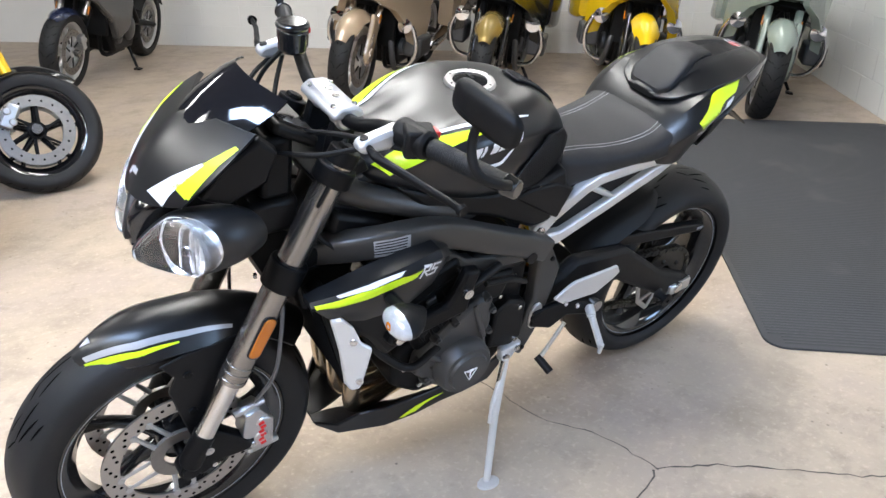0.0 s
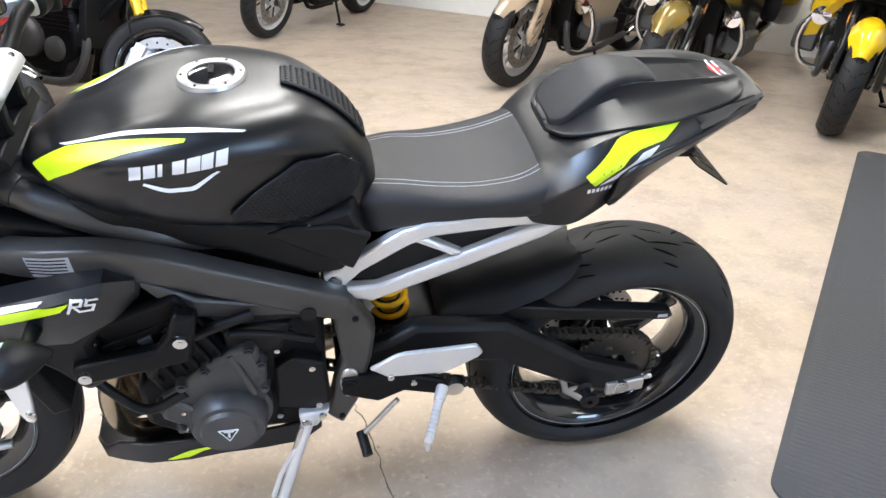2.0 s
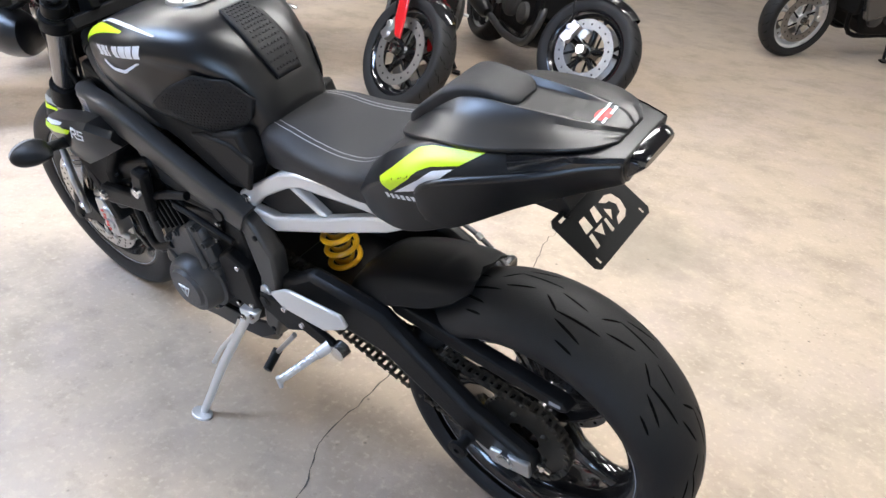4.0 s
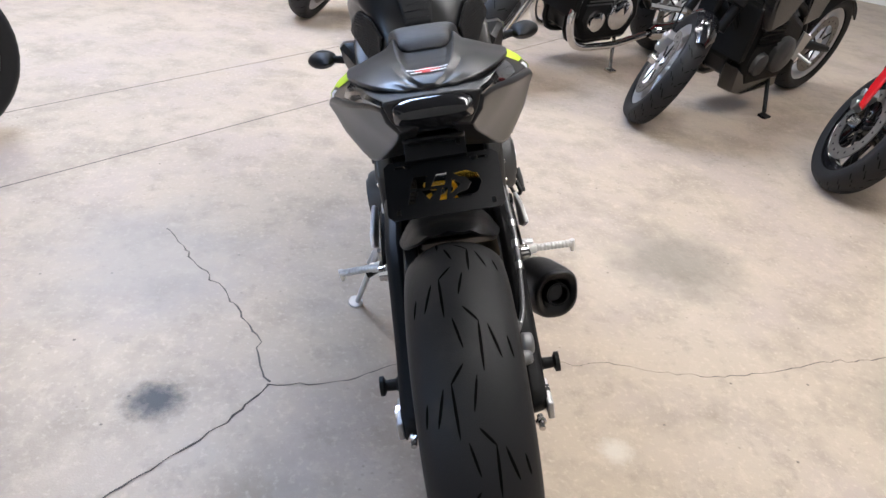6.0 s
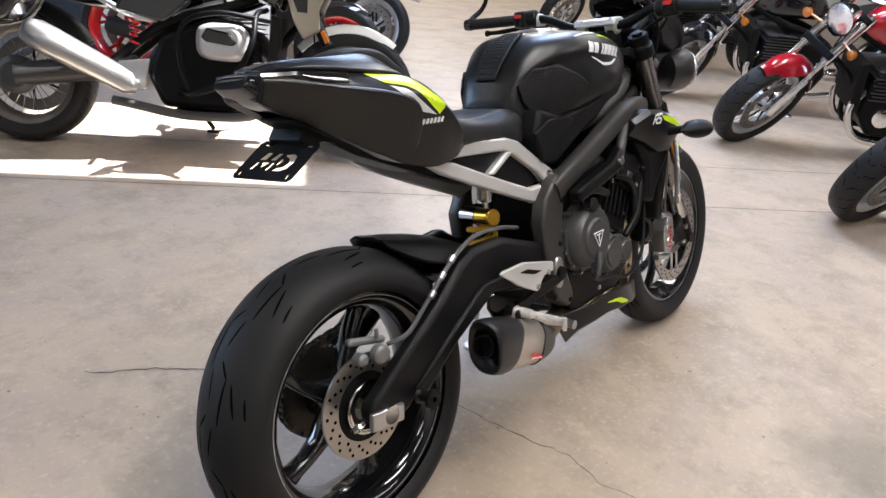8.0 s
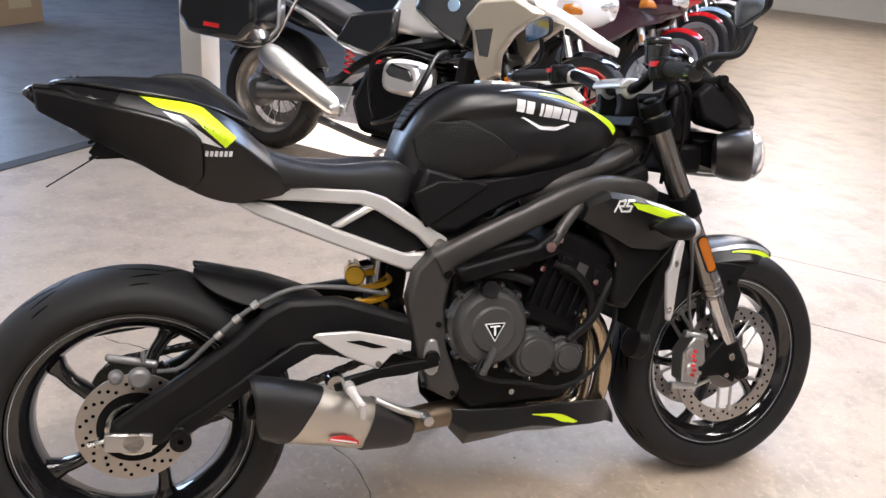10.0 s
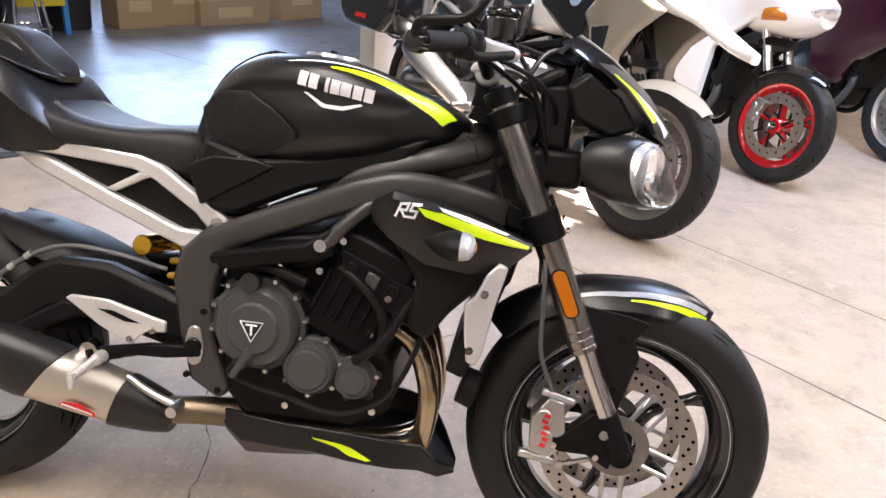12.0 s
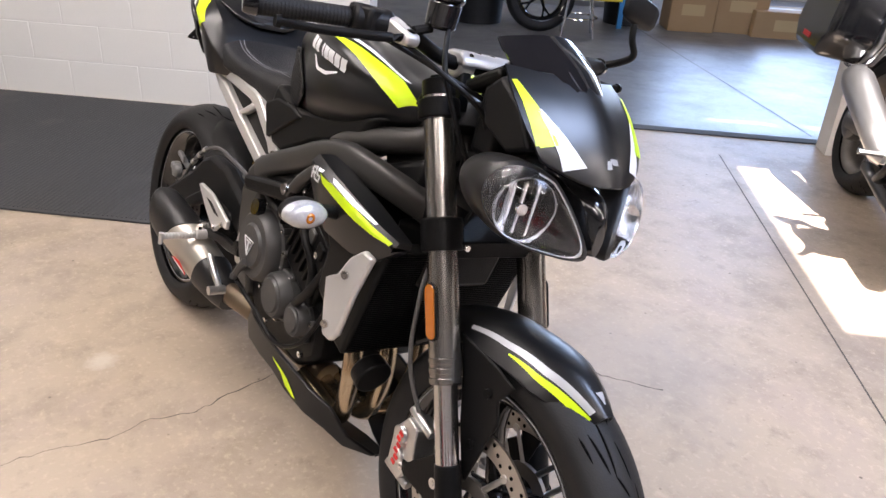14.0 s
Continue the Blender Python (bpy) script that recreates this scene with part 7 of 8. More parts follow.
# Cables and hoses round the headstock
for pts_ in ([(0.395, -0.20, 1.02), (0.47, -0.16, 0.99), (0.52, -0.08, 0.93), (0.50, -0.05, 0.84), (0.47, -0.08, 0.78)], [(0.395, 0.20, 1.02), (0.48, 0.15, 0.99), (0.53, 0.05, 0.94), (0.50, 0.06, 0.84), (0.44, 0.1, 0.76)],
             [(0.37, -0.23, 1.02), (0.44, -0.12, 0.98), (0.49, -0.02, 0.93), (0.48, 0.02, 0.83)], [(0.37, 0.23, 1.02), (0.45, 0.10, 1.0), (0.50, 0.0, 0.95), (0.47, -0.03, 0.86), (0.38, -0.09, 0.79)],
             [(0.42, -0.12, 1.06), (0.46, -0.14, 1.0), (0.50, -0.11, 0.9), (0.52, -0.05, 0.78), (0.51, -0.10, 0.70)], [(0.40, 0.09, 0.98), (0.45, 0.13, 0.92), (0.47, 0.11, 0.82), (0.40, 0.12, 0.74)]):
    part("cable", Geo().tube(curve(pts_, 26), 0.0045, 8), PLASTIC, hero, "black cable")
part("air_duct", Geo().prism([(0.28, 0.775), (0.42, 0.83), (0.43, 0.79), (0.40, 0.745), (0.30, 0.73)], -0.10, 0.10), PLASTIC, hero, "", 0.012)
part("fork_gaiter", Geo().prism([(0.36, 0.70), (0.50, 0.72), (0.47, 0.60), (0.38, 0.60)], -0.085, 0.085), PLASTIC, hero, "", 0.012)

# ---- the parked motorcycles ----
def paint(name, color, rough=0.18, metal=0.0):
    return mat(name, color, rough, metal, 0.1, 6, 400, 0.02, 0.6)


MAROON = paint("dark_maroon_paint", (0.035, 0.006, 0.012))
BEIGE = paint("champagne_beige_paint", (0.42, 0.32, 0.22), 0.22, 0.3)
GREYGREEN = paint("pale_grey_green_paint", (0.30, 0.36, 0.32), 0.25, 0.2)
SUNYELLOW = paint("bright_yellow_paint", (0.80, 0.52, 0.01))
OLDGOLD = paint("old_gold_paint", (0.28, 0.20, 0.06), 0.25, 0.4)
GUNGREY = paint("gunmetal_grey_paint", (0.085, 0.082, 0.080), 0.25, 0.5)
NAVY = paint("dark_blue_paint", (0.012, 0.018, 0.045))
BLACKP = paint("black_gloss_paint", (0.008, 0.008, 0.009))
WHITEP = paint("white_gloss_paint", (0.78, 0.78, 0.77))
CHERRY = paint("cherry_red_paint", (0.33, 0.008, 0.018), 0.12)
FORKGOLD = mat("gold_fork_tube", (0.80, 0.50, 0.03), 0.25, 0.6, 0.08, 12, 300, 0.03)
BLUEP = paint("light_blue_paint", (0.30, 0.45, 0.62), 0.25)
CASTSILVER = mat("silver_cast_wheel", (0.55, 0.55, 0.56), 0.32, 0.6, 0.1, 15, 300, 0.05)
TAGCARD = mat("white_card_tag", (0.82, 0.82, 0.80), 0.7, 0, 0.03, 20, 200, 0.05)


def bg_wheel(root, name, x, r, w, rim_mat, kind, disc_mat=WORNDISC, twin=True, n=44):
    c = (x, 0, r)
    bead = r * 0.74
    wh = rim(name, c, bead, w * 0.75, root, rim_mat, 0.045, 0.12)
    prof = tyre_profile(r, w, bead + 0.002, 0.55)
    ty = part("tyre", Geo().lathe(prof, c, n=n), RUBBER, wh, "black tyre", 0, 60)
    g = Geo()
    k = 26
    for i in range(k):
        a = 2 * math.pi * i / k
        for s in (-1, 1):
            for a1, y1, a2, y2 in ((0, 0.12, 0.11, 0.5), (0.09, 0.6, 0.16, 0.85)):
                v = []
                for aa, yy in ((a + a1, y1), (a + a1 + 0.022, y1), (a + a2 + 0.022, y2), (a + a2, y2)):
                    y = s * yy * w / 2
                    rr = float(np.interp(y, [p for p, _ in prof[2:-2]], [q for _, q in prof[2:-2]])) + 0.0008
                    v.append((c[0] + rr * math.cos(aa), y, c[2] + rr * math.sin(aa)))
                g.add(v, [(0, 1, 2, 3)])
    tagged(part("tread_grooves", g, GROOVE, ty), "cut tread grooves", "", "", "stuff")
    if kind == "wire":
        g = Geo()
        for i in range(28):
            a = 2 * math.pi * i / 28
            b = a + (0.35 if i % 2 else -0.35)
            s = 1 if i % 4 < 2 else -1
            g.cyl((c[0] + 0.045 * math.cos(b), s * 0.04, c[2] + 0.045 * math.sin(b)), (c[0] + (bead - 0.03) * math.cos(a), s * 0.006, c[2] + (bead - 0.03) * math.sin(a)), 0.0022, None, 5, False)
        tagged(part("wire_spokes", g, STEEL, wh, "thin steel wire spokes"), "", "", "", "stuff")
    else:
        m = {"five": 5, "six": 6, "three": 3}.get(kind, 5)
        for i in range(m):
            part("spoke", spoke(c, 2 * math.pi * i / m + 0.4, 0.04, bead - 0.03, bead * 0.55, 0.018, 0.013, 1.3, 0.2), rim_mat, wh)
    for s in ((-1, 1) if twin else (1,)):
        dd = part("brake_disc", ring_arc(c, bead * 0.53, bead * 0.77, s * 0.058 - 0.0025, s * 0.058 + 0.0025, 40), disc_mat, wh, "steel brake disc")
        g = Geo()
        for i in range(18):
            a = 2 * math.pi * i / 18
            q = (c[0] + bead * 0.65 * math.cos(a), s * 0.0612, c[2] + bead * 0.65 * math.sin(a))
            g.cyl(q, (q[0], s * 0.0616, q[2]), 0.006, None, 6)
        tagged(part("drillings", g, GROOVE, dd), "small drilled holes", "", "", "stuff")
        g = ring_arc(c, 0.026, 0.046, s * 0.052 - 0.003, s * 0.052 + 0.003, 24)
        for i in range(6):
            a = 2 * math.pi * i / 6 + 0.3
            g.cut().tube([(c[0] + 0.042 * math.cos(a), s * 0.053, c[2] + 0.042 * math.sin(a)), (c[0] + bead * 0.55 * math.cos(a + 0.22), s * 0.056, c[2] + bead * 0.55 * math.sin(a + 0.22))], 0.008, 8, 0.006, 0.6)
        part("disc_carrier", g, DARKENG, wh)
    return wh


def bg_bike(name, label, front_uv, turn, kind, body, body2, rim_mat, fork_mat, wheel="five", wb=1.45, fr=0.30, rr=0.315, fw=0.12, rw=0.18, lean=9, rake=26, tag=False, engine=DARKENG, fender=None, steer=0):
    """A parked motorcycle; its front tyre stands at front_uv and it faces turn degrees from the aisle's line."""
    root = new(name)
    x0, x1 = 0.0, -wb
    bg_wheel(root, "front_wheel", x0, fr, fw, rim_mat, wheel)
    bg_wheel(root, "rear_wheel", x1, rr, rw, rim_mat, wheel, twin=False)
    ta = math.tan(radians(rake))
    top = 0.98 if kind != "cruiser" else 0.95
    f = lambda z, y=0.0, o=0.0: Vector((x0 - (z - fr) * ta + o, y, z))
    fender = fender or body
    for s in (-1, 1):
        y = s * 0.095
        if kind == "cruiser":
            leg = part("fork_leg", Geo().cyl(f(fr - 0.02, y), f(0.55, y), 0.032, 0.030, 16).cyl(f(0.55, y), f(top, y), 0.020, None, 16).cyl(f(0.66, y), f(top, y), 0.032, 0.03, 16), CHROME, root, "chrome fork leg")
        else:
            leg = part("fork_leg", Geo().cyl(f(top, y), f(0.56, y), 0.026, None, 16), fork_mat, root, "fork tube")
            part("stanchion", Geo().cyl(f(0.57, y), f(fr, y), 0.020, 0.024, 14).cut().cyl(f(fr, y - s * 0.018), f(fr, y + s * 0.016), 0.027, 0.024, 20).cut().cyl(f(fr, y + s * 0.016), f(fr, y + s * 0.022), 0.013, None, 6), STEEL if kind in ("naked", "sport") else fork_mat, leg)
        if fork_mat is RED:
            part("fork_guard", Geo().prism([(f(0.72).x + 0.035, 0.72), (f(0.72).x - 0.03, 0.72), (f(0.40).x - 0.035, 0.42), (f(0.34).x + 0.0, 0.35), (f(0.34).x + 0.045, 0.36), (f(0.46).x + 0.05, 0.47)], s * 0.112, s * 0.124, 0.06), RED, leg, "red fork guard", 0.004)
        part("brake_caliper", Geo().box(f(fr + 0.06, s * 0.075, -0.085), (0.055, 0.045, 0.12), Matrix.Rotation(0.35, 3, "Y")).cyl(f(fr + 0.08, s * 0.09, -0.088), f(fr + 0.08, s * 0.106, -0.088), 0.018, None, 12).cyl(f(fr + 0.03, s * 0.09, -0.085), f(fr + 0.03, s * 0.106, -0.085), 0.018, None, 12), ALU if kind != "tourer" else DARKENG, leg, "", 0.006)
        part("brake_hose", Geo().tube(curve([f(fr + 0.12, s * 0.08, -0.08), f(0.55, s * 0.11, -0.06), f(0.75, s * 0.07, 0.02), f(0.85, s * 0.03, 0.0)], 12), 0.0045, 6), PLASTIC, leg)
        if kind in ("tourer", "adventure", "sporttour"):
            part("side_reflector", Geo().box(f(0.60, s * 0.122, 0.01), (0.022, 0.008, 0.06), Matrix.Rotation(-radians(rake), 3, "Y")), AMBER, leg, "amber reflector", 0.002)
    part("lower_clamp", Geo().box(f(0.70), (0.08, 0.24, 0.045), Matrix.Rotation(-radians(rake), 3, "Y")), DARKENG, root, "", 0.008)
    part("top_clamp", Geo().box(f(top - 0.03), (0.08, 0.24, 0.04), Matrix.Rotation(-radians(rake), 3, "Y")), DARKENG, root, "", 0.008)
    # Front mudguard
    a0, a1 = {"tourer": (140, 32), "cruiser": (172, 62), "adventure": (140, 50)}.get(kind, (128, 55))
    gap, wide = (0.030, fw * 0.66) if kind in ("tourer", "cruiser") else (0.022, fw * 0.55)
    rings = []
    for i in range(16):
        a = radians(a0 + (a1 - a0) * i / 15)
        ww = wide * (1 - 0.45 * max(0, i / 15 - 0.75) / 0.25)
        ring = []
        for j in range(9):
            q = j / 8 * 2 - 1
            r_ = fr + gap - (0.075 if kind in ("tourer", "cruiser") else 0.04) * abs(q) ** 2.5
            ring.append((x0 + r_ * math.cos(a), q * ww, fr + r_ * math.sin(a)))
        rings.append(ring + [(x0 + (x - x0) * 0.985, y * 0.96, fr + (z - fr) * 0.985) for x, y, z in reversed(ring)])
    mg = part("front_mudguard", Geo().loft(rings), fender, root, "", 0, 45)
    if kind == "tourer":
        for s in (-1, 1):
            part("fork_cover", Geo().prism([(x0 - 0.19, fr + 0.30), (x0 - 0.05, fr + 0.33), (x0 + 0.06, fr + 0.06), (x0 + 0.02, fr - 0.03), (x0 - 0.06, fr - 0.02), (x0 - 0.12, fr + 0.12)], s * 0.085, s * 0.118, 0.08), fender if fender in (BEIGE, GREYGREEN) else BLACKP, mg, "", 0.014)
            g = Geo()
            for k in range(4):
                g.box((x0 - 0.03 + 0.012 * k, s * 0.119, fr + 0.17 - 0.045 * k), (0.06, 0.004, 0.014), Matrix.Rotation(0.5, 3, "Y"))
            part("cover_vents", g, CHROME, mg)
    # Engine, frame, exhaust
    ex = x0 - 0.42 if kind != "cruiser" else x0 - 0.55
    en = part("engine", Geo().prism([(ex, 0.58), (ex + 0.02, 0.36), (ex - 0.08, 0.22), (ex - 0.45, 0.22), (ex - 0.52, 0.36), (ex - 0.46, 0.55), (ex - 0.2, 0.66)], -0.17, 0.17), engine, root, "", 0.03)
    for s in (-1, 1) if kind != "adventure" else ():
        part("engine_cover", Geo().lathe([(0, 0.10), (s * 0.03, 0.10), (s * 0.045, 0.085), (s * 0.05, 0.05), (s * 0.055, 0.001)], (ex - 0.30, s * 0.17, 0.40), n=28), CHROME if kind == "cruiser" else CASE, en, "")
        part("engine_cover", Geo().lathe([(0, 0.065), (s * 0.025, 0.06), (s * 0.035, 0.03), (s * 0.036, 0.001)], (ex - 0.12, s * 0.17, 0.36), n=24), CHROME if kind == "cruiser" else CASE, en, "")
    g = Geo()
    for k in range(9):
        g.cut().box((ex - 0.12 - 0.012 * (k % 2), 0, 0.46 + 0.022 * k), (0.22, 0.36, 0.006))
    part("cooling_fin", g, engine if kind != "cruiser" else CASE, en)
    part("radiator", Geo().prism([(ex + 0.05, 0.68), (ex + 0.10, 0.67), (ex + 0.08, 0.38), (ex + 0.03, 0.39)], -0.17, 0.17), RADIATOR, root, "", 0.006)
    part("frame", Geo().tube(curve([f(0.86), (ex - 0.05, 0.10, 0.74), (ex - 0.45, 0.13, 0.60), (x1 + 0.42, 0.12, 0.40)], 16), 0.024, 10).tube(curve([f(0.86), (ex - 0.05, -0.10, 0.74), (ex - 0.45, -0.13, 0.60), (x1 + 0.42, -0.12, 0.40)], 16), 0.024, 10).tube(curve([f(0.72), (ex + 0.06, 0.08, 0.50), (ex, 0.09, 0.24), (ex - 0.4, 0.10, 0.20)], 14), 0.018, 8).tube(curve([f(0.72), (ex + 0.06, -0.08, 0.50), (ex, -0.09, 0.24), (ex - 0.4, -0.10, 0.20)], 14), 0.018, 8), DARKENG, root)
    part("swingarm", Geo().tube([(x1 + 0.45, 0.10, 0.40), (x1, 0.115, rr)], 0.03, 8, 0.022).tube([(x1 + 0.45, -0.10, 0.40), (x1, -0.115, rr)], 0.03, 8, 0.022), DARKENG if kind != "cruiser" else CHROME, root)
    for k, s in enumerate((-1, 1) if kind in ("tourer", "cruiser") else (-1,)):
        part("exhaust_header", Geo().tube(curve([(ex - 0.02, s * 0.12, 0.50), (ex + 0.07, s * 0.15, 0.42), (ex + 0.02, s * 0.17, 0.24), (ex - 0.25, s * 0.18, 0.19), (x1 + 0.45, s * 0.19, 0.24)], 24), 0.022, 12), CHROME if kind == "cruiser" else CASE, root, "exhaust pipe")
        if kind == "adventure":
            part("silencer", Geo().lathe([(0.0, 0.030), (0.05, 0.058), (0.40, 0.068), (0.47, 0.066), (0.52, 0.050), (0.53, 0.034), (0.47, 0.030)], (x1 + 0.56, s * 0.17, 0.30), (-1, s * 0.22, 0.52), 28), ALU, root, "brushed silver silencer rising under the pannier")
            continue
        part("silencer", Geo().lathe([(0.0, 0.026), (0.04, 0.05), (0.42, 0.055), (0.46, 0.048), (0.46, 0.03), (0.42, 0.028)], (x1 + 0.42, s * 0.20, 0.25), (-1, s * 0.04, 0.18 if kind != "cruiser" else 0.05), 24), CHROME if kind in ("cruiser", "tourer", "adventure") else CARBON, root, "silencer")
    # Tank and seat
    part("fuel_tank", hull([(ex + 0.10, 0.90, 0.84, 0.78, 0.06, 0.8, 0.8, 0), (ex, 0.98, 0.86, 0.75, 0.13, 0.7, 0.7, 0), (ex - 0.18, 1.01, 0.87, 0.74, 0.15, 0.65, 0.7, 0), (ex - 0.34, 0.95, 0.85, 0.74, 0.12, 0.7, 0.7, 0), (ex - 0.42, 0.86, 0.80, 0.74, 0.07, 0.8, 0.8, 0)], 16, 24), body, root, "", 0, 50)
    part("seat", hull([(ex - 0.36, 0.84, 0.80, 0.75, 0.09, 0.6, 0.5, 0), (ex - 0.55, 0.79, 0.75, 0.70, 0.14, 0.5, 0.5, 0), (ex - 0.75, 0.85, 0.79, 0.73, 0.15, 0.5, 0.5, 0), (ex - 0.98, 0.90, 0.84, 0.79, 0.12, 0.5, 0.5, 0)], 14, 22), SEAT, root, "black seat", 0, 55)
    part("tail", hull([(ex - 0.52, 0.74, 0.70, 0.64, 0.13, 0.7, 0.7, 0), (ex - 0.85, 0.80, 0.75, 0.66, 0.14, 0.7, 0.7, 0), (x1 - 0.22, 0.88, 0.83, 0.77, 0.09, 0.7, 0.7, 0)], 12, 20), body2, root, "", 0, 50)
    rings = []
    for i in range(12):
        a = radians(30 + 120 * i / 11)
        rings.append([(x1 + (rr + 0.035 - 0.05 * abs(q) ** 2.5) * math.cos(a), q * rw * 0.6, rr + (rr + 0.035 - 0.05 * abs(q) ** 2.5) * math.sin(a)) for q in (-1, -0.5, 0, 0.5, 1)] + [(x1 + (rr + 0.028 - 0.05 * abs(q) ** 2.5) * math.cos(a), q * rw * 0.57, rr + (rr + 0.028 - 0.05 * abs(q) ** 2.5) * math.sin(a)) for q in (1, 0.5, 0, -0.5, -1)])
    part("rear_mudguard", Geo().loft(rings), body if kind in ("tourer", "cruiser") else PLASTIC, root, "", 0, 45)
    if kind == "naked":
        for s in (-1, 1):
            part("tank_shroud", Geo().prism([(ex + 0.14, 0.84), (ex - 0.06, 0.90), (ex - 0.20, 0.78), (ex - 0.10, 0.60), (ex + 0.04, 0.56), (ex + 0.10, 0.68)], s * 0.15, s * 0.225, 0.08), body, root, "", 0.012)
            part("belly_pan", Geo().prism([(ex + 0.06, 0.36), (ex + 0.02, 0.20), (ex - 0.12, 0.16), (ex - 0.50, 0.17), (ex - 0.46, 0.27), (ex - 0.10, 0.28)], s * 0.08, s * 0.165, 0.06), BLACKP, root, "", 0.012)
            part("side_cover", Geo().prism([(ex - 0.40, 0.72), (ex - 0.66, 0.76), (ex - 0.62, 0.56), (ex - 0.46, 0.52)], s * 0.11, s * 0.155, 0.06), body2, root, "", 0.012)
            part("footrest", Geo().prism([(ex - 0.50, 0.50), (ex - 0.62, 0.46), (ex - 0.56, 0.32), (ex - 0.50, 0.34)], s * 0.155, s * 0.17).cyl((ex - 0.56, s * 0.16, 0.36), (ex - 0.55, s * 0.26, 0.35), 0.011, None, 10), ALU, root, "", 0.004)
    # Bars, lamp, mirrors
    hb = part("handlebar", Geo().tube(curve([(x0 - 0.50, -0.40, 1.06), (x0 - 0.40, -0.22, 1.10), (x0 - 0.36, 0, 1.04), (x0 - 0.40, 0.22, 1.10), (x0 - 0.50, 0.40, 1.06)], 24), 0.013, 8), DARKENG if kind != "cruiser" else CHROME, root)
    for s in (-1, 1):
        part("grip", Geo().cyl((x0 - 0.51, s * 0.42, 1.06), (x0 - 0.45, s * 0.30, 1.085), 0.018, None, 12), PAD, hb)
        part("mirror", Geo().tube([(x0 - 0.42, s * 0.25, 1.10), (x0 - 0.38, s * 0.34, 1.24)], 0.006, 6).lathe([(0, 0.001), (0.004, 0.05), (0.03, 0.035), (0.036, 0.001)], (x0 - 0.38, s * 0.37, 1.26), (1, 0, 0), 20), CHROME if kind == "cruiser" else PLASTIC, hb, "")
    if kind in ("naked", "cruiser", "dirt"):
        hl = part("headlamp", Geo().lathe([(-0.09, 0.02), (-0.07, 0.07), (0.0, 0.095), (0.02, 0.098)], f(0.90, 0, 0.09), (1, 0, -0.1), 28), CHROME if kind == "cruiser" else BLACKP, root, "round headlamp")
        part("lamp_glass", Geo().lathe([(0.02, 0.092), (0.032, 0.06), (0.036, 0.001)], f(0.90, 0, 0.09), (1, 0, -0.1), 28), REFLECT, hl)
        for s in (-1, 1):
            part("indicator", Geo().lathe([(-0.02, 0.012), (0.0, 0.028), (0.02, 0.03), (0.03, 0.001)], f(0.80, s * 0.20, 0.05), (1, 0, 0), 16).tube([f(0.80, s * 0.1, 0.03), f(0.80, s * 0.19, 0.05)], 0.007, 6), AMBER if kind == "cruiser" else PLASTIC, root, "")
    if kind in ("tourer", "sporttour", "sport"):
        low_z = 0.30 if kind == "sport" else 0.36
        for s in (-1, 1):
            wside = 0.33 if kind == "tourer" else 0.25
            pts = [(x0 + 0.03, 0.92), (x0 - 0.10, 1.10), (x0 - 0.40, 1.06), (x0 - 0.62, 0.86), (x0 - 0.70, 0.60), (x0 - 0.62, 0.42), (x0 - 0.40, low_z), (x0 - 0.34, 0.52), (x0 - 0.20, 0.66), (x0 - 0.02, 0.74)]
            if kind == "sport":
                pts = [(x, z) for x, z in pts[:7]] + [(x0 - 0.40, 0.62), (x0 - 0.24, 0.80), (x0 - 0.02, 0.85)]
            g = Geo()
            n = len(pts)
            g.add([(x, s * (0.06 + (wside - 0.06) * min(1, max(0.05, (x0 + 0.06 - x) / 0.45)) * (0.75 if z > 1.0 else 1)), z) for x, z in pts] + [(x - 0.01, s * (0.03 + (wside - 0.10) * min(1, max(0.05, (x0 + 0.06 - x) / 0.45))), z) for x, z in pts], [tuple(range(n)), tuple(range(2 * n - 1, n - 1, -1))] + [(i, (i + 1) % n, n + (i + 1) % n, n + i) for i in range(n)])
            fp = part("fairing", g, body, root, "", 0.02)
            part("indicator", hull([(x0 - 0.18, 0.86, 0.83, 0.80, 0.010, 1, 1, s * 0.20), (x0 - 0.12, 0.875, 0.84, 0.81, 0.022, 1, 1, s * 0.185), (x0 - 0.06, 0.86, 0.84, 0.82, 0.010, 1, 1, s * 0.14)], 8, 14), AMBER, fp, "amber indicator")
            if kind == "tourer":
                part("engine_guard", Geo().tube(curve([(ex + 0.06, s * 0.12, 0.62), (ex + 0.09, s * 0.30, 0.55), (ex + 0.07, s * 0.34, 0.42), (ex + 0.03, s * 0.28, 0.27), (ex, s * 0.12, 0.24)], 18), 0.016, 10), CHROME, root, "chrome engine guard bar")
                part("driving_lamp", Geo().lathe([(-0.05, 0.02), (0.0, 0.05), (0.015, 0.052), (0.02, 0.001)], (ex + 0.12, s * 0.26, 0.56), (1, 0, 0), 20), CHROME, root, "round chrome driving lamp")
                part("cylinder_head", Geo().box((ex - 0.10, s * 0.30, 0.40), (0.28, 0.14, 0.14)), CASE, en, "", 0.02)
        part("nose", hull([(x0 - 0.30, 1.10, 0.95, 0.74, 0.20, 0.7, 0.7, 0), (x0 - 0.05, 1.02, 0.92, 0.76, 0.16, 0.7, 0.7, 0), (x0 + 0.06, 0.95, 0.90, 0.82, 0.07, 0.8, 0.8, 0)], 12, 24), body, root, "", 0, 50)
        part("headlamp", hull([(x0 + 0.0, 0.945, 0.90, 0.85, 0.115, 0.6, 0.6, 0), (x0 + 0.055, 0.935, 0.90, 0.86, 0.085, 0.6, 0.6, 0), (x0 + 0.072, 0.92, 0.90, 0.88, 0.05, 0.6, 0.6, 0)], 8, 24), REFLECT, root, "clear headlamp")
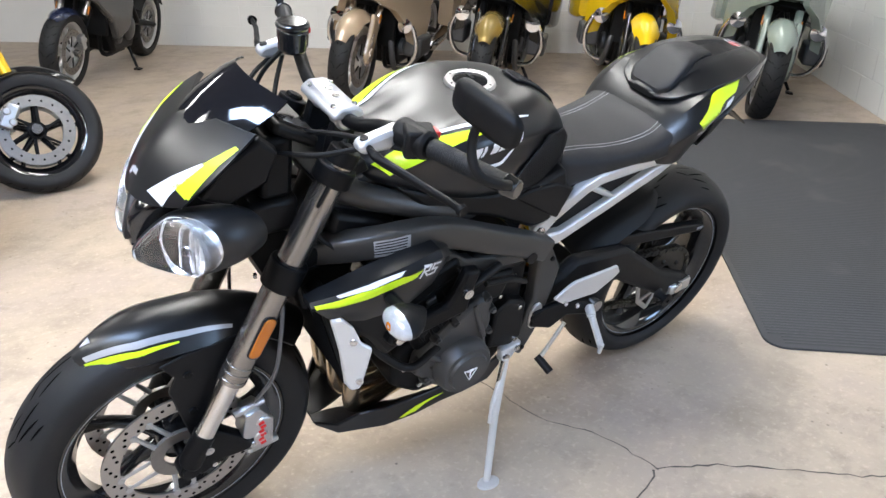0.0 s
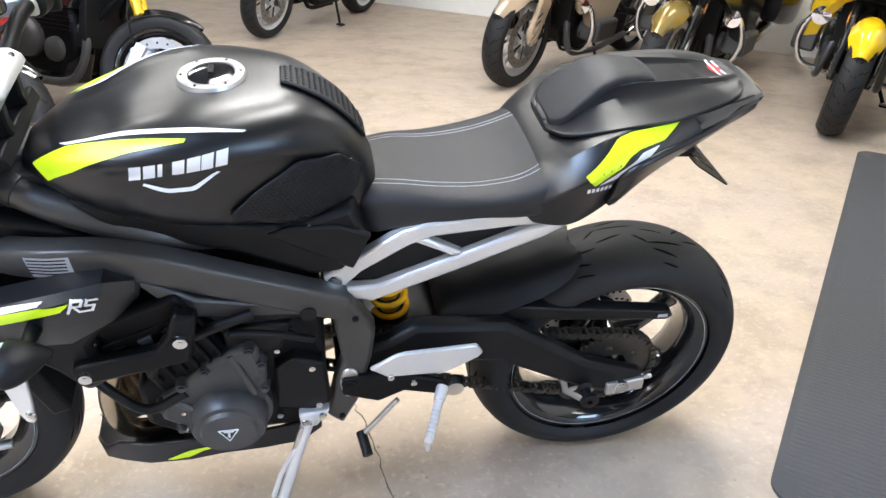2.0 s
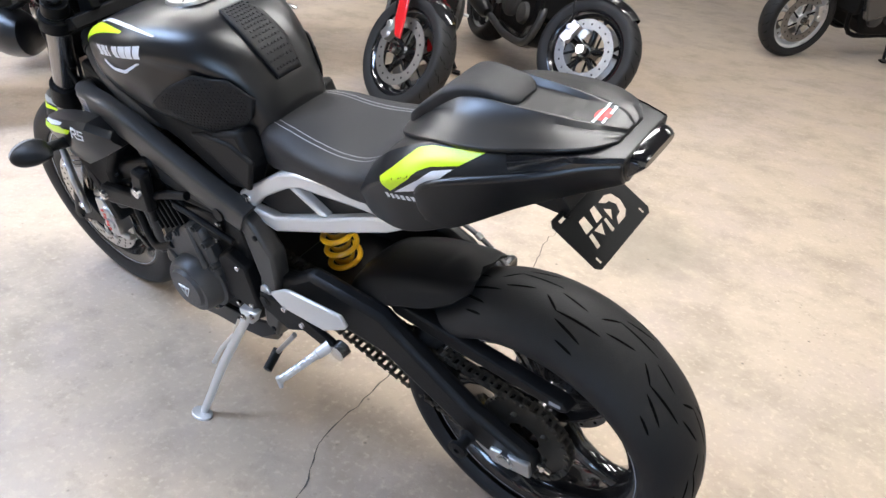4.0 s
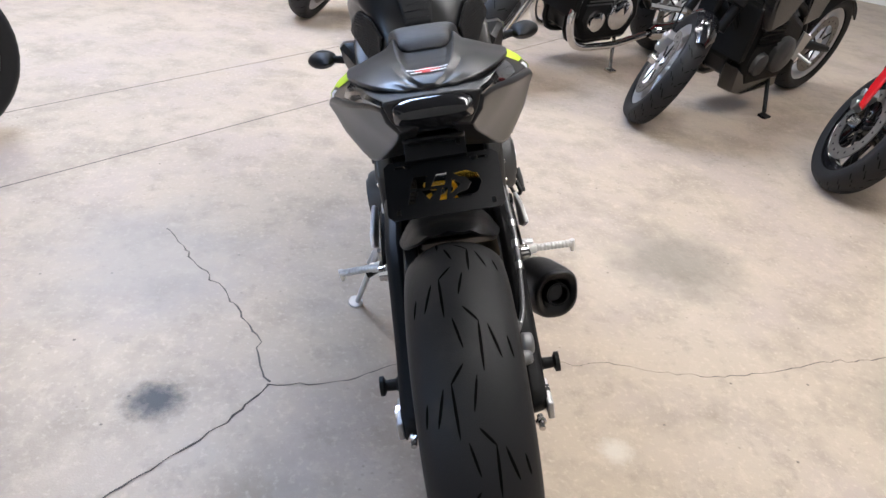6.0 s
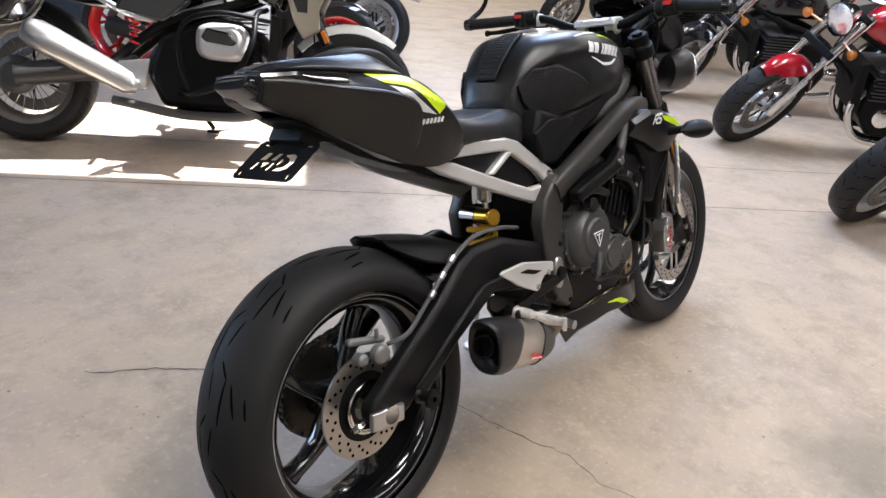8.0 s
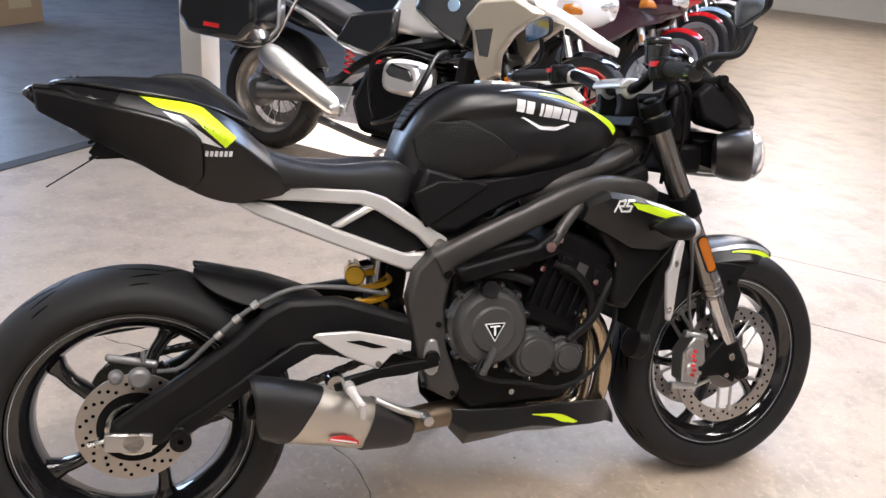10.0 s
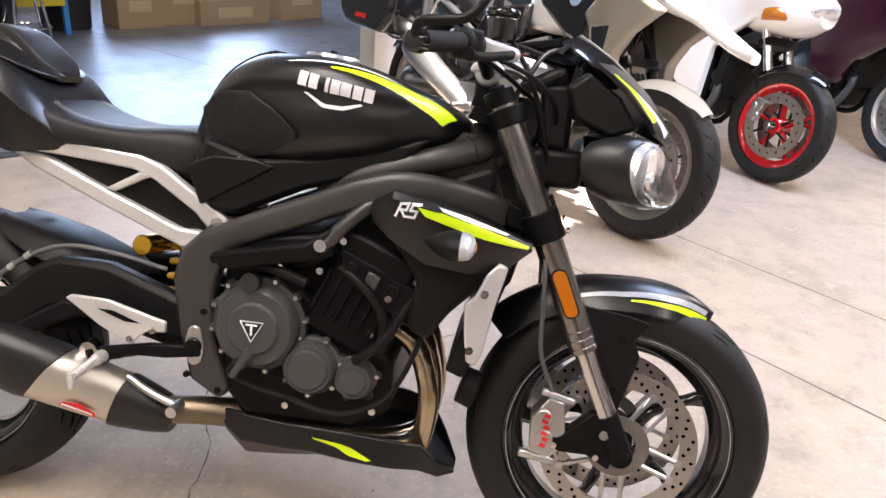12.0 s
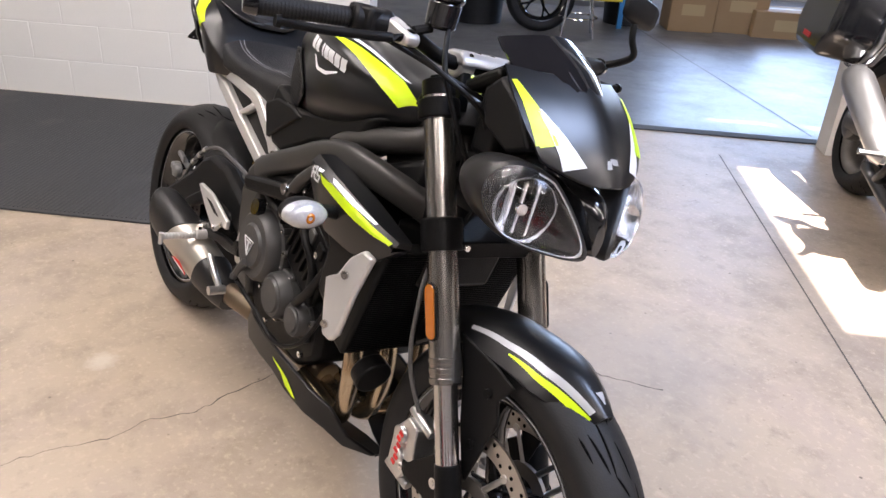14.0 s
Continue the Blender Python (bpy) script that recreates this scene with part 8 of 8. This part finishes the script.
        part("windscreen", Geo().loft([[(x0 - 0.12 - 0.12 * abs(q) ** 2 - dx, q * 0.21, 1.04 + dz) for q in (-1, -0.66, -0.33, 0, 0.33, 0.66, 1)] + [(x0 - 0.124 - 0.12 * abs(q) ** 2 - dx, q * 0.205, 1.04 + dz) for q in (1, 0.66, 0.33, 0, -0.33, -0.66, -1)] for dx, dz in ((0, 0), (0.10, 0.16), (0.18, 0.34 if kind == "tourer" else 0.2))]), LENS, root, "clear windscreen").visible_shadow = False
    if kind == "tourer":
        for s in (-1, 1):
            part("pannier", hull([(x1 + 0.30, 0.66, 0.54, 0.42, 0.06, 0.4, 0.4, s * 0.27), (x1 + 0.1, 0.72, 0.55, 0.38, 0.10, 0.35, 0.35, s * 0.27), (x1 - 0.28, 0.70, 0.56, 0.42, 0.09, 0.35, 0.35, s * 0.27), (x1 - 0.34, 0.64, 0.56, 0.48, 0.05, 0.5, 0.5, s * 0.27)], 12, 22), body, root, "hard pannier", 0, 50)
    # Side stand
    yst = 0.34
    part("side_stand", Geo().tube([(ex - 0.38, 0.15, 0.24), (ex - 0.30, yst - 0.08, 0.085)], 0.012, 8).box((ex - 0.30, yst - 0.07, 0.068), (0.06, 0.05, 0.012)), STEEL if kind == "cruiser" else DARKENG, root, "side stand")
    if tag:
        part("price_tag", Geo().box((x0 - 0.22, 0.13, 1.0), (0.012, 0.09, 0.15)).cyl((x0 - 0.24, 0.13, 1.08), (x0 - 0.30, 0.13, 1.12), 0.002, None, 5), TAGCARD, root, "blank white price card")
    ld = radians(lean)
    # The turned front end swings round the steering line.
    turn_m = Matrix.Translation(f(0.8)) @ Matrix.Rotation(radians(steer), 4, Vector((-ta, 0, 1))) @ Matrix.Translation(-f(0.8))
    if steer:
        for ob in root.children:
            if ob.name.split(".")[0] in ("front_wheel", "fork_leg", "lower_clamp", "top_clamp", "front_mudguard", "handlebar", "headlamp", "indicator"):
                ob.matrix_basis = turn_m
    # Both tyres touch the floor.
    lean_m = Matrix.Rotation(-ld, 4, "X")
    low = []
    for x, r_, w_, m in ((x0, fr, fw, turn_m if steer else Matrix.Identity(4)), (x1, rr, rw, Matrix.Identity(4))):
        low.append(min((lean_m @ m @ Vector((x + q * math.cos(a), y, r_ + q * math.sin(a)))).z for y, q in tyre_profile(r_, w_, r_ * 0.72, 0.55) for a in (math.pi * (1.2 + 0.6 * i / 30) for i in range(31))))
    pitch = math.atan2(low[0] - low[1], wb)
    root.matrix_world = room_pose(front_uv[0], front_uv[1], 0.0, turn) @ Matrix.Translation((0, 0, 0.001 - low[0])) @ Matrix.Rotation(pitch, 4, "Y") @ lean_m
    tagged(root, label, "motorcycle", "parked motorcycles")
    return root


# Against the far wall, facing along the aisle
bg_bike("motorcycle", "gunmetal grey touring motorcycle with dark blue front mudguard", (-3.70, -3.42), 6, "sporttour", GUNGREY, GUNGREY, CASTSILVER, FORKTUBE, "five", 1.5, 0.30, 0.31, 0.13, 0.17, 9, 28, False, DARKENG, NAVY)
bg_bike("motorcycle", "champagne beige touring motorcycle with chrome engine guards", (-3.50, -1.12), -8, "tourer", BEIGE, BEIGE, CASTSILVER, CHROME, "five", 1.66, 0.32, 0.31, 0.14, 0.18, 8, 29)
bg_bike("motorcycle", "dark touring motorcycle with old gold mudguard", (-3.62, -0.20), -4, "tourer", BLACKP, BLACKP, CASTSILVER, DARKENG, "five", 1.6, 0.31, 0.31, 0.14, 0.18, 8, 28, False, DARKENG, OLDGOLD)
bg_bike("motorcycle", "black and bright yellow touring motorcycle", (-3.62, 0.82), 2, "tourer", SUNYELLOW, BLACKP, CASTSILVER, DARKENG, "five", 1.6, 0.31, 0.31, 0.14, 0.18, 8, 28, False, DARKENG, SUNYELLOW)
bg_bike("motorcycle", "pale grey-green touring motorcycle with chrome trim and price card", (-3.46, 1.66), -10, "tourer", GREYGREEN, GREYGREEN, CASTSILVER, GREYGREEN, "five", 1.66, 0.31, 0.31, 0.14, 0.18, 8, 29, True)
# Along the aisle, facing it
bg_bike("motorcycle", "black naked motorcycle with gold fork tubes", (-1.55, -2.21), 96, "naked", BLACKP, BLACKP, GLOSS, FORKGOLD, "five", 1.42, 0.30, 0.315, 0.12, 0.18, 10, 24, steer=34)
bg_bike("motorcycle", "red naked motorcycle with black wheels", (-0.54, -2.12), 74, "naked", RED, RED, GLOSS, RED, "five", 1.40, 0.30, 0.315, 0.12, 0.18, 10, 24, False, DARKENG, BLACKP, steer=44)
bg_bike("motorcycle", "black standard motorcycle with silver cast wheels", (0.44, -2.17), 78, "naked", BLACKP, BLACKP, CASTSILVER, DARKENG, "five", 1.46, 0.31, 0.315, 0.11, 0.15, 11, 27, True, steer=40)
bg_bike("motorcycle", "cherry red cruiser with chrome forks", (1.45, -2.04), 76, "cruiser", CHERRY, CHERRY, CASTSILVER, CHROME, "five", 1.62, 0.325, 0.33, 0.14, 0.18, 10, 33, steer=40)
bg_bike("motorcycle", "cherry red cruiser with chrome forks and spoked wheels", (2.80, -2.08), 76, "cruiser", CHERRY, CHERRY, CASTSILVER, CHROME, "wire", 1.62, 0.325, 0.33, 0.14, 0.18, 10, 33, steer=40)
bg_bike("motorcycle", "black cruiser with chrome trim", (4.05, -2.05), 78, "cruiser", BLACKP, BLACKP, CASTSILVER, CHROME, "wire", 1.62, 0.325, 0.33, 0.14, 0.18, 10, 33, steer=40)
bg_bike("motorcycle", "black naked motorcycle with dark silencer", (5.4, -1.95), 82, "naked", BLACKP, GUNGREY, GLOSS, DARKENG, "five", 1.42, 0.30, 0.31, 0.12, 0.18, 10, 25, steer=40)
bg_bike("motorcycle", "silver and black standard motorcycle with spoked wheels", (6.8, -1.85), 84, "naked", WHITEP, BLACKP, CASTSILVER, STEEL, "wire", 1.45, 0.31, 0.31, 0.11, 0.14, 10, 27, steer=40)
# On the other side of the aisle, facing it
bg_bike("motorcycle", "dark maroon sport-touring motorcycle with silver wheels", (4.46, 0.34), -108, "sporttour", MAROON, MAROON, CASTSILVER, CASTSILVER, "three", 1.48, 0.30, 0.31, 0.12, 0.17, 9, 26, True)
bg_bike("motorcycle", "red and white sports motorcycle with red wheel rims", (3.34, 0.60), -100, "sport", WHITEP, RED, RED, STEEL, "five", 1.40, 0.30, 0.315, 0.12, 0.18, 9, 24, True, DARKENG, BLACKP)
bg_bike("motorcycle", "bright red small motorcycle with silver wheels", (5.75, 0.36), -106, "sport", RED, RED, CASTSILVER, CASTSILVER, "three", 1.36, 0.29, 0.29, 0.10, 0.13, 9, 25, True)
bg_bike("motorcycle", "red trail motorcycle with spoked wheels and a paper tag", (6.75, 0.32), -104, "dirt", RED, RED, CASTSILVER, STEEL, "wire", 1.40, 0.33, 0.31, 0.09, 0.11, 9, 27, True)
for k, (lab, col) in enumerate((("pale blue trail motorcycle with spoked wheels", BLUEP), ("black trail motorcycle with spoked wheels", BLACKP), ("white trail motorcycle with spoked wheels", WHITEP), ("blue trail motorcycle with spoked wheels", NAVY))):
    bg_bike("motorcycle", lab, (7.55 + 0.72 * k, 0.30 - 0.02 * k), -104, "dirt", col, BLACKP, CASTSILVER, STEEL, "wire", 1.40, 0.33, 0.31, 0.09, 0.11, 9, 27)

# The big adventure motorcycle by the column
GREYPANEL = paint("warm_silver_paint", (0.36, 0.32, 0.26), 0.3, 0.6)
gs = bg_bike("motorcycle", "white and black adventure motorcycle with spoked wheels and a black pannier", (2.04, 0.54), -93, "adventure", WHITEP, BLACKP, WORNDISC, DARKENG, "wire", 1.54, 0.325, 0.32, 0.12, 0.17, 10, 26)
for s in (-1, 1):
    # Boxer cylinder behind its guard bar
    g = Geo().loft([[(-0.57 + 0.115 * math.copysign(abs(math.cos(q)) ** 0.6, math.cos(q)) * k, s * y, 0.54 + 0.085 * math.copysign(abs(math.sin(q)) ** 0.6, math.sin(q)) * k) for q in (2 * math.pi * i / 20 for i in range(20))] for y, k in ((0.16, 0.9), (0.27, 1.0), (0.33, 0.95), (0.36, 0.75))])
    part("cylinder_head", g, CASTALU, gs, "silver boxer cylinder", 0.006)
    part("rocker_cover", Geo().prism([(-0.655, 0.555), (-0.63, 0.60), (-0.52, 0.585), (-0.49, 0.54), (-0.51, 0.525), (-0.63, 0.535)], s * 0.352, s * 0.366, 0.08), GLOSS, gs, "", 0.01)
    part("crash_bar", Geo().tube(curve([(-0.40, s * 0.12, 0.70), (-0.42, s * 0.32, 0.66), (-0.42, s * 0.39, 0.56), (-0.50, s * 0.39, 0.40), (-0.70, s * 0.30, 0.30), (-0.80, s * 0.14, 0.30)], 26), 0.013, 10), DARKENG, gs, "black crash bar")
    part("crash_bar", Geo().tube(curve([(-0.42, s * 0.33, 0.655), (-0.58, s * 0.37, 0.665), (-0.73, s * 0.33, 0.61), (-0.75, s * 0.28, 0.40), (-0.72, s * 0.27, 0.32)], 18), 0.012, 10), DARKENG, gs, "black crash bar")
    part("spring", Geo().tube([(-1.0 + 0.022 * math.cos(q), s * (0.13 + 0.022 * math.sin(q)), 0.50 + 0.010 * q / 2) for q in (0.4 * i for i in range(60))], 0.006, 6), RED, gs, "red coil spring")
    part("seat_rail", Geo().tube(curve([(-0.60, s * 0.12, 0.72), (-0.95, s * 0.14, 0.62), (-1.25, s * 0.15, 0.74), (-1.62, s * 0.13, 0.86)], 18), 0.016, 10), ALU, gs, "silver rear frame tube")
    part("side_cover", Geo().prism([(-0.74, 0.86), (-1.02, 0.80), (-1.10, 0.64), (-0.86, 0.60), (-0.74, 0.70)], s * 0.12, s * 0.165, 0.08), BLACKP, gs, "", 0.014)
    part("side_panel", Geo().prism([(0.02, 0.93), (-0.12, 0.985), (-0.30, 0.95), (-0.36, 0.86), (-0.31, 0.80), (-0.27, 0.66), (-0.22, 0.575), (-0.14, 0.62), (-0.15, 0.72), (-0.10, 0.82)], s * 0.17, s * 0.235, 0.06), GREYPANEL, gs, "warm silver-grey tank panel", 0.014)
    part("panel_recess", Geo().prism([(-0.20, 0.83), (-0.29, 0.81), (-0.245, 0.70), (-0.20, 0.70)], s * 0.232, s * 0.2365), BLACKP, gs, "", 0.006)
    part("badge", Geo().lathe([(0, 0.03), (s * 0.004, 0.03), (s * 0.005, 0.001)], (-0.42, s * 0.222, 0.905), n=20), BLUEP, gs, "round blue and white badge, plain")
    part("tank_side", Geo().prism([(-0.16, 1.03), (-0.40, 1.04), (-0.62, 0.98), (-0.66, 0.86), (-0.46, 0.74), (-0.33, 0.70), (-0.30, 0.86)], s * 0.11, s * 0.218, 0.12), BLACKP, gs, "", 0.02)
part("beak", hull([(-0.12, 1.02, 0.98, 0.93, 0.10, 0.7, 0.7, 0), (0.05, 0.96, 0.93, 0.90, 0.09, 0.7, 0.7, 0), (0.26, 0.87, 0.845, 0.815, 0.058, 0.7, 0.7, 0), (0.325, 0.845, 0.825, 0.800, 0.036, 0.7, 0.7, 0)], 16, 22), WHITEP, gs, "white beak over the front wheel", 0, 50)
part("white_shoulder", hull([(-0.06, 1.10, 1.02, 0.96, 0.16, 0.6, 0.6, 0), (-0.30, 1.13, 1.03, 0.96, 0.22, 0.6, 0.6, 0), (-0.52, 1.08, 1.0, 0.94, 0.18, 0.6, 0.6, 0)], 12, 26), WHITEP, gs, "white tank shoulder", 0, 50)
part("pannier", Geo().prism([(-1.84, 0.92), (-1.38, 0.92), (-1.36, 0.66), (-1.44, 0.56), (-1.78, 0.56), (-1.86, 0.64)], -0.26, -0.47), BLACKP, gs, "black hard pannier with a red reflector", 0.03)
part("pannier_reflector", Geo().box((-1.62, -0.471, 0.62), (0.10, 0.006, 0.022)), REDMARK, gs, "red reflector")
part("pannier_mark", Geo().box((-1.58, -0.472, 0.83), (0.034, 0.004, 0.022)).box((-1.54, -0.472, 0.83), (0.028, 0.004, 0.022)), GREYDECAL, gs, "small grey mark, plain")
part("pannier_lid", Geo().prism([(-1.83, 0.915), (-1.39, 0.915), (-1.37, 0.66), (-1.45, 0.57), (-1.77, 0.57), (-1.85, 0.645)], -0.20, -0.258), ALU, gs, "silver pannier back shell", 0.012)
part("pannier_rack", Geo().tube(curve([(-1.30, -0.22, 0.82), (-1.42, -0.25, 0.58), (-1.70, -0.25, 0.56), (-1.84, -0.24, 0.72)], 16), 0.009, 8), STEEL, gs, "steel pannier rack")
part("shaft_drive", Geo().cyl((-1.0, -0.11, 0.40), (-1.54, -0.12, 0.32), 0.05, 0.06, 18).lathe([(0, 0.09), (-0.04, 0.09), (-0.06, 0.06), (-0.06, 0.001)], (-1.54, -0.10, 0.32), n=26), CASE, gs, "grey shaft drive", 0.004)
part("footrest", Geo().prism([(-0.92, 0.44), (-1.06, 0.42), (-1.02, 0.28), (-0.94, 0.30)], -0.20, -0.18).cyl((-0.98, -0.20, 0.33), (-0.97, -0.30, 0.32), 0.012, None, 10), ALU, gs, "", 0.004)

# ---- things in the workshop ----
CARD = mat("brown_cardboard", (0.36, 0.24, 0.13), 0.8, 0, 0.1, 5, 90, 0.25)
TAPE = mat("packing_tape", (0.48, 0.36, 0.20), 0.35, 0, 0.06, 8, 90, 0.05)
BLUESTEEL = mat("blue_painted_steel", (0.03, 0.22, 0.52), 0.4, 0, 0.1, 8, 200, 0.08)
BLACKBIN = mat("black_bin_plastic", (0.012, 0.012, 0.013), 0.45, 0, 0.2, 8, 200, 0.1)
YELLOWP = mat("yellow_plastic", (0.72, 0.55, 0.03), 0.45, 0, 0.08, 8, 200, 0.08)


def carton(u, v, turn, sx, sy, sz, z=0.0, label="closed brown cardboard box on the workshop floor"):
    ob = part("carton", Geo().box((0, 0, sz / 2), (sx, sy, sz)), CARD, None, "", 0.006)
    ob.matrix_world = room_pose(u, v, z, turn)
    part("tape", Geo().box((0, 0, sz + 0.0012), (sx * 0.99, 0.05, 0.0016)).box((-sx / 2 - 0.001, 0, sz * 0.85), (0.0016, 0.05, sz * 0.28)).box((sx / 2 + 0.001, 0, sz * 0.85), (0.0016, 0.05, sz * 0.28)), TAPE, ob)
    part("flap_line", Geo().box((0, -sy / 2 - 0.0008, sz * 0.5), (sx * 0.5, 0.001, 0.10)), TAPE, ob, "pale printed patch, unreadable")
    return tagged(ob, label, "box", "cartons")


carton(2.02, 6.15, 4, 0.42, 0.36, 0.40)
carton(2.50, 6.25, -3, 0.46, 0.40, 0.50)
carton(2.95, 6.15, 2, 0.74, 0.40, 0.24, 0, "long flat brown cardboard box on the workshop floor")
carton(3.75, 6.3, 8, 0.55, 0.45, 0.40)


def shelf(u, v, turn):
    root = new("storage_rack")
    for x in (-0.6, 0.6):
        for y in (-0.22, 0.22):
            part("upright", Geo().box((x, y, 0.95), (0.045, 0.045, 1.9)), BLUESTEEL, root, "blue steel upright", 0.004)
    for z in (0.30, 0.90, 1.50):
        part("shelf", Geo().box((0, 0, z), (1.25, 0.48, 0.035)), CARD, root, "board shelf", 0.004)
        part("shelf_beam", Geo().box((0, -0.235, z - 0.03), (1.2, 0.02, 0.06)), YELLOWP, root, "yellow beam", 0.003)
    root.matrix_world = room_pose(u, v, 0, turn)
    return tagged(root, "blue steel storage rack with board shelves", "rack")


shelf(0.75, 6.05, 4)


def bin_(u, v, r, h):
    ob = part("waste_bin", Geo().lathe([(0.0, 0.001), (0.0, r * 0.82), (h * 0.93, r), (h * 0.95, r * 1.05), (h, r * 1.05), (h, r * 0.97), (0.04, r * 0.79), (0.04, 0.001)], (0, 0, 0), (0, 0, 1), 36), BLACKBIN, None)
    ob.matrix_world = room_pose(u, v, 0.001)
    return tagged(ob, "black round plastic waste bin", "waste bin")


bin_(0.05, 5.75, 0.27, 0.75)
bin_(1.45, 6.2, 0.25, 0.7)


def wheel_lean(u, v):
    root = new("spare_wheel")
    part("tyre", Geo().lathe(tyre_profile(0.31, 0.14, 0.224, 0.55), (0, 0, 0.31), n=44), RUBBER, root, "worn black tyre", 0, 60)
    r_ = rim("wheel_rim", (0, 0, 0.31), 0.222, 0.10, root, GLOSS, 0.045, 0.1)
    for i in range(5):
        part("spoke", spoke((0, 0, 0.31), 1.257 * i, 0.04, 0.19, 0.12, 0.016, 0.012, 1.3, 0.2), GLOSS, r_)
    root.matrix_world = room_pose(u, v, 0.0, 10) @ Matrix.Rotation(radians(-9), 4, "X")
    return tagged(root, "black motorcycle wheel leaning in the workshop", "wheel")


wheel_lean(0.62, 5.45)


def stool(u, v):
    root = new("work_stool")
    part("seat", Geo().lathe([(0.0, 0.001), (0.0, 0.17), (0.02, 0.18), (0.05, 0.17), (0.055, 0.001)], (0, 0, 0.44), (0, 0, 1), 30), YELLOWP, root, "yellow round seat")
    for i in range(4):
        a = math.pi / 4 + i * math.pi / 2
        part("leg", Geo().cyl((0.12 * math.cos(a), 0.12 * math.sin(a), 0.45), (0.19 * math.cos(a), 0.19 * math.sin(a), 0.0), 0.012, None, 10), CHROME, root, "steel leg")
    part("foot_ring", Geo().tube([(0.165 * math.cos(q), 0.165 * math.sin(q), 0.16) for q in (2 * math.pi * i / 28 for i in range(29))], 0.008, 8), CHROME, root)
    root.matrix_world = room_pose(u, v, 0, 0)
    return tagged(root, "low work stool with steel legs and yellow seat", "stool")


stool(0.95, 5.4)


def ladder(u, v, turn):
    """A folded aluminium frame that lies on the floor."""
    root = new("ladder")
    for s in (-1, 1):
        part("rail", Geo().box((0, s * 0.18, 0.03), (1.5, 0.028, 0.06)), ALU, root, "aluminium rail", 0.004)
    for i in range(6):
        part("rung", Geo().cyl((-0.62 + 0.25 * i, -0.17, 0.032), (-0.62 + 0.25 * i, 0.17, 0.032), 0.014, None, 12), ALU, root)
    root.matrix_world = room_pose(u, v, 0, turn)
    return tagged(root, "aluminium ladder lying on the workshop floor", "ladder")


ladder(0.9, 7.2, 10)

# Block pieces of the walls in view.
blocks(bpy.data.objects["wall_side"], V1 + 0.0022, U0 + 0.2, -0.3, 7, True)
blocks(bpy.data.objects["wall_far"], U0 - 0.0022, V0 + 3.8, V1 - 0.02, 7, False)
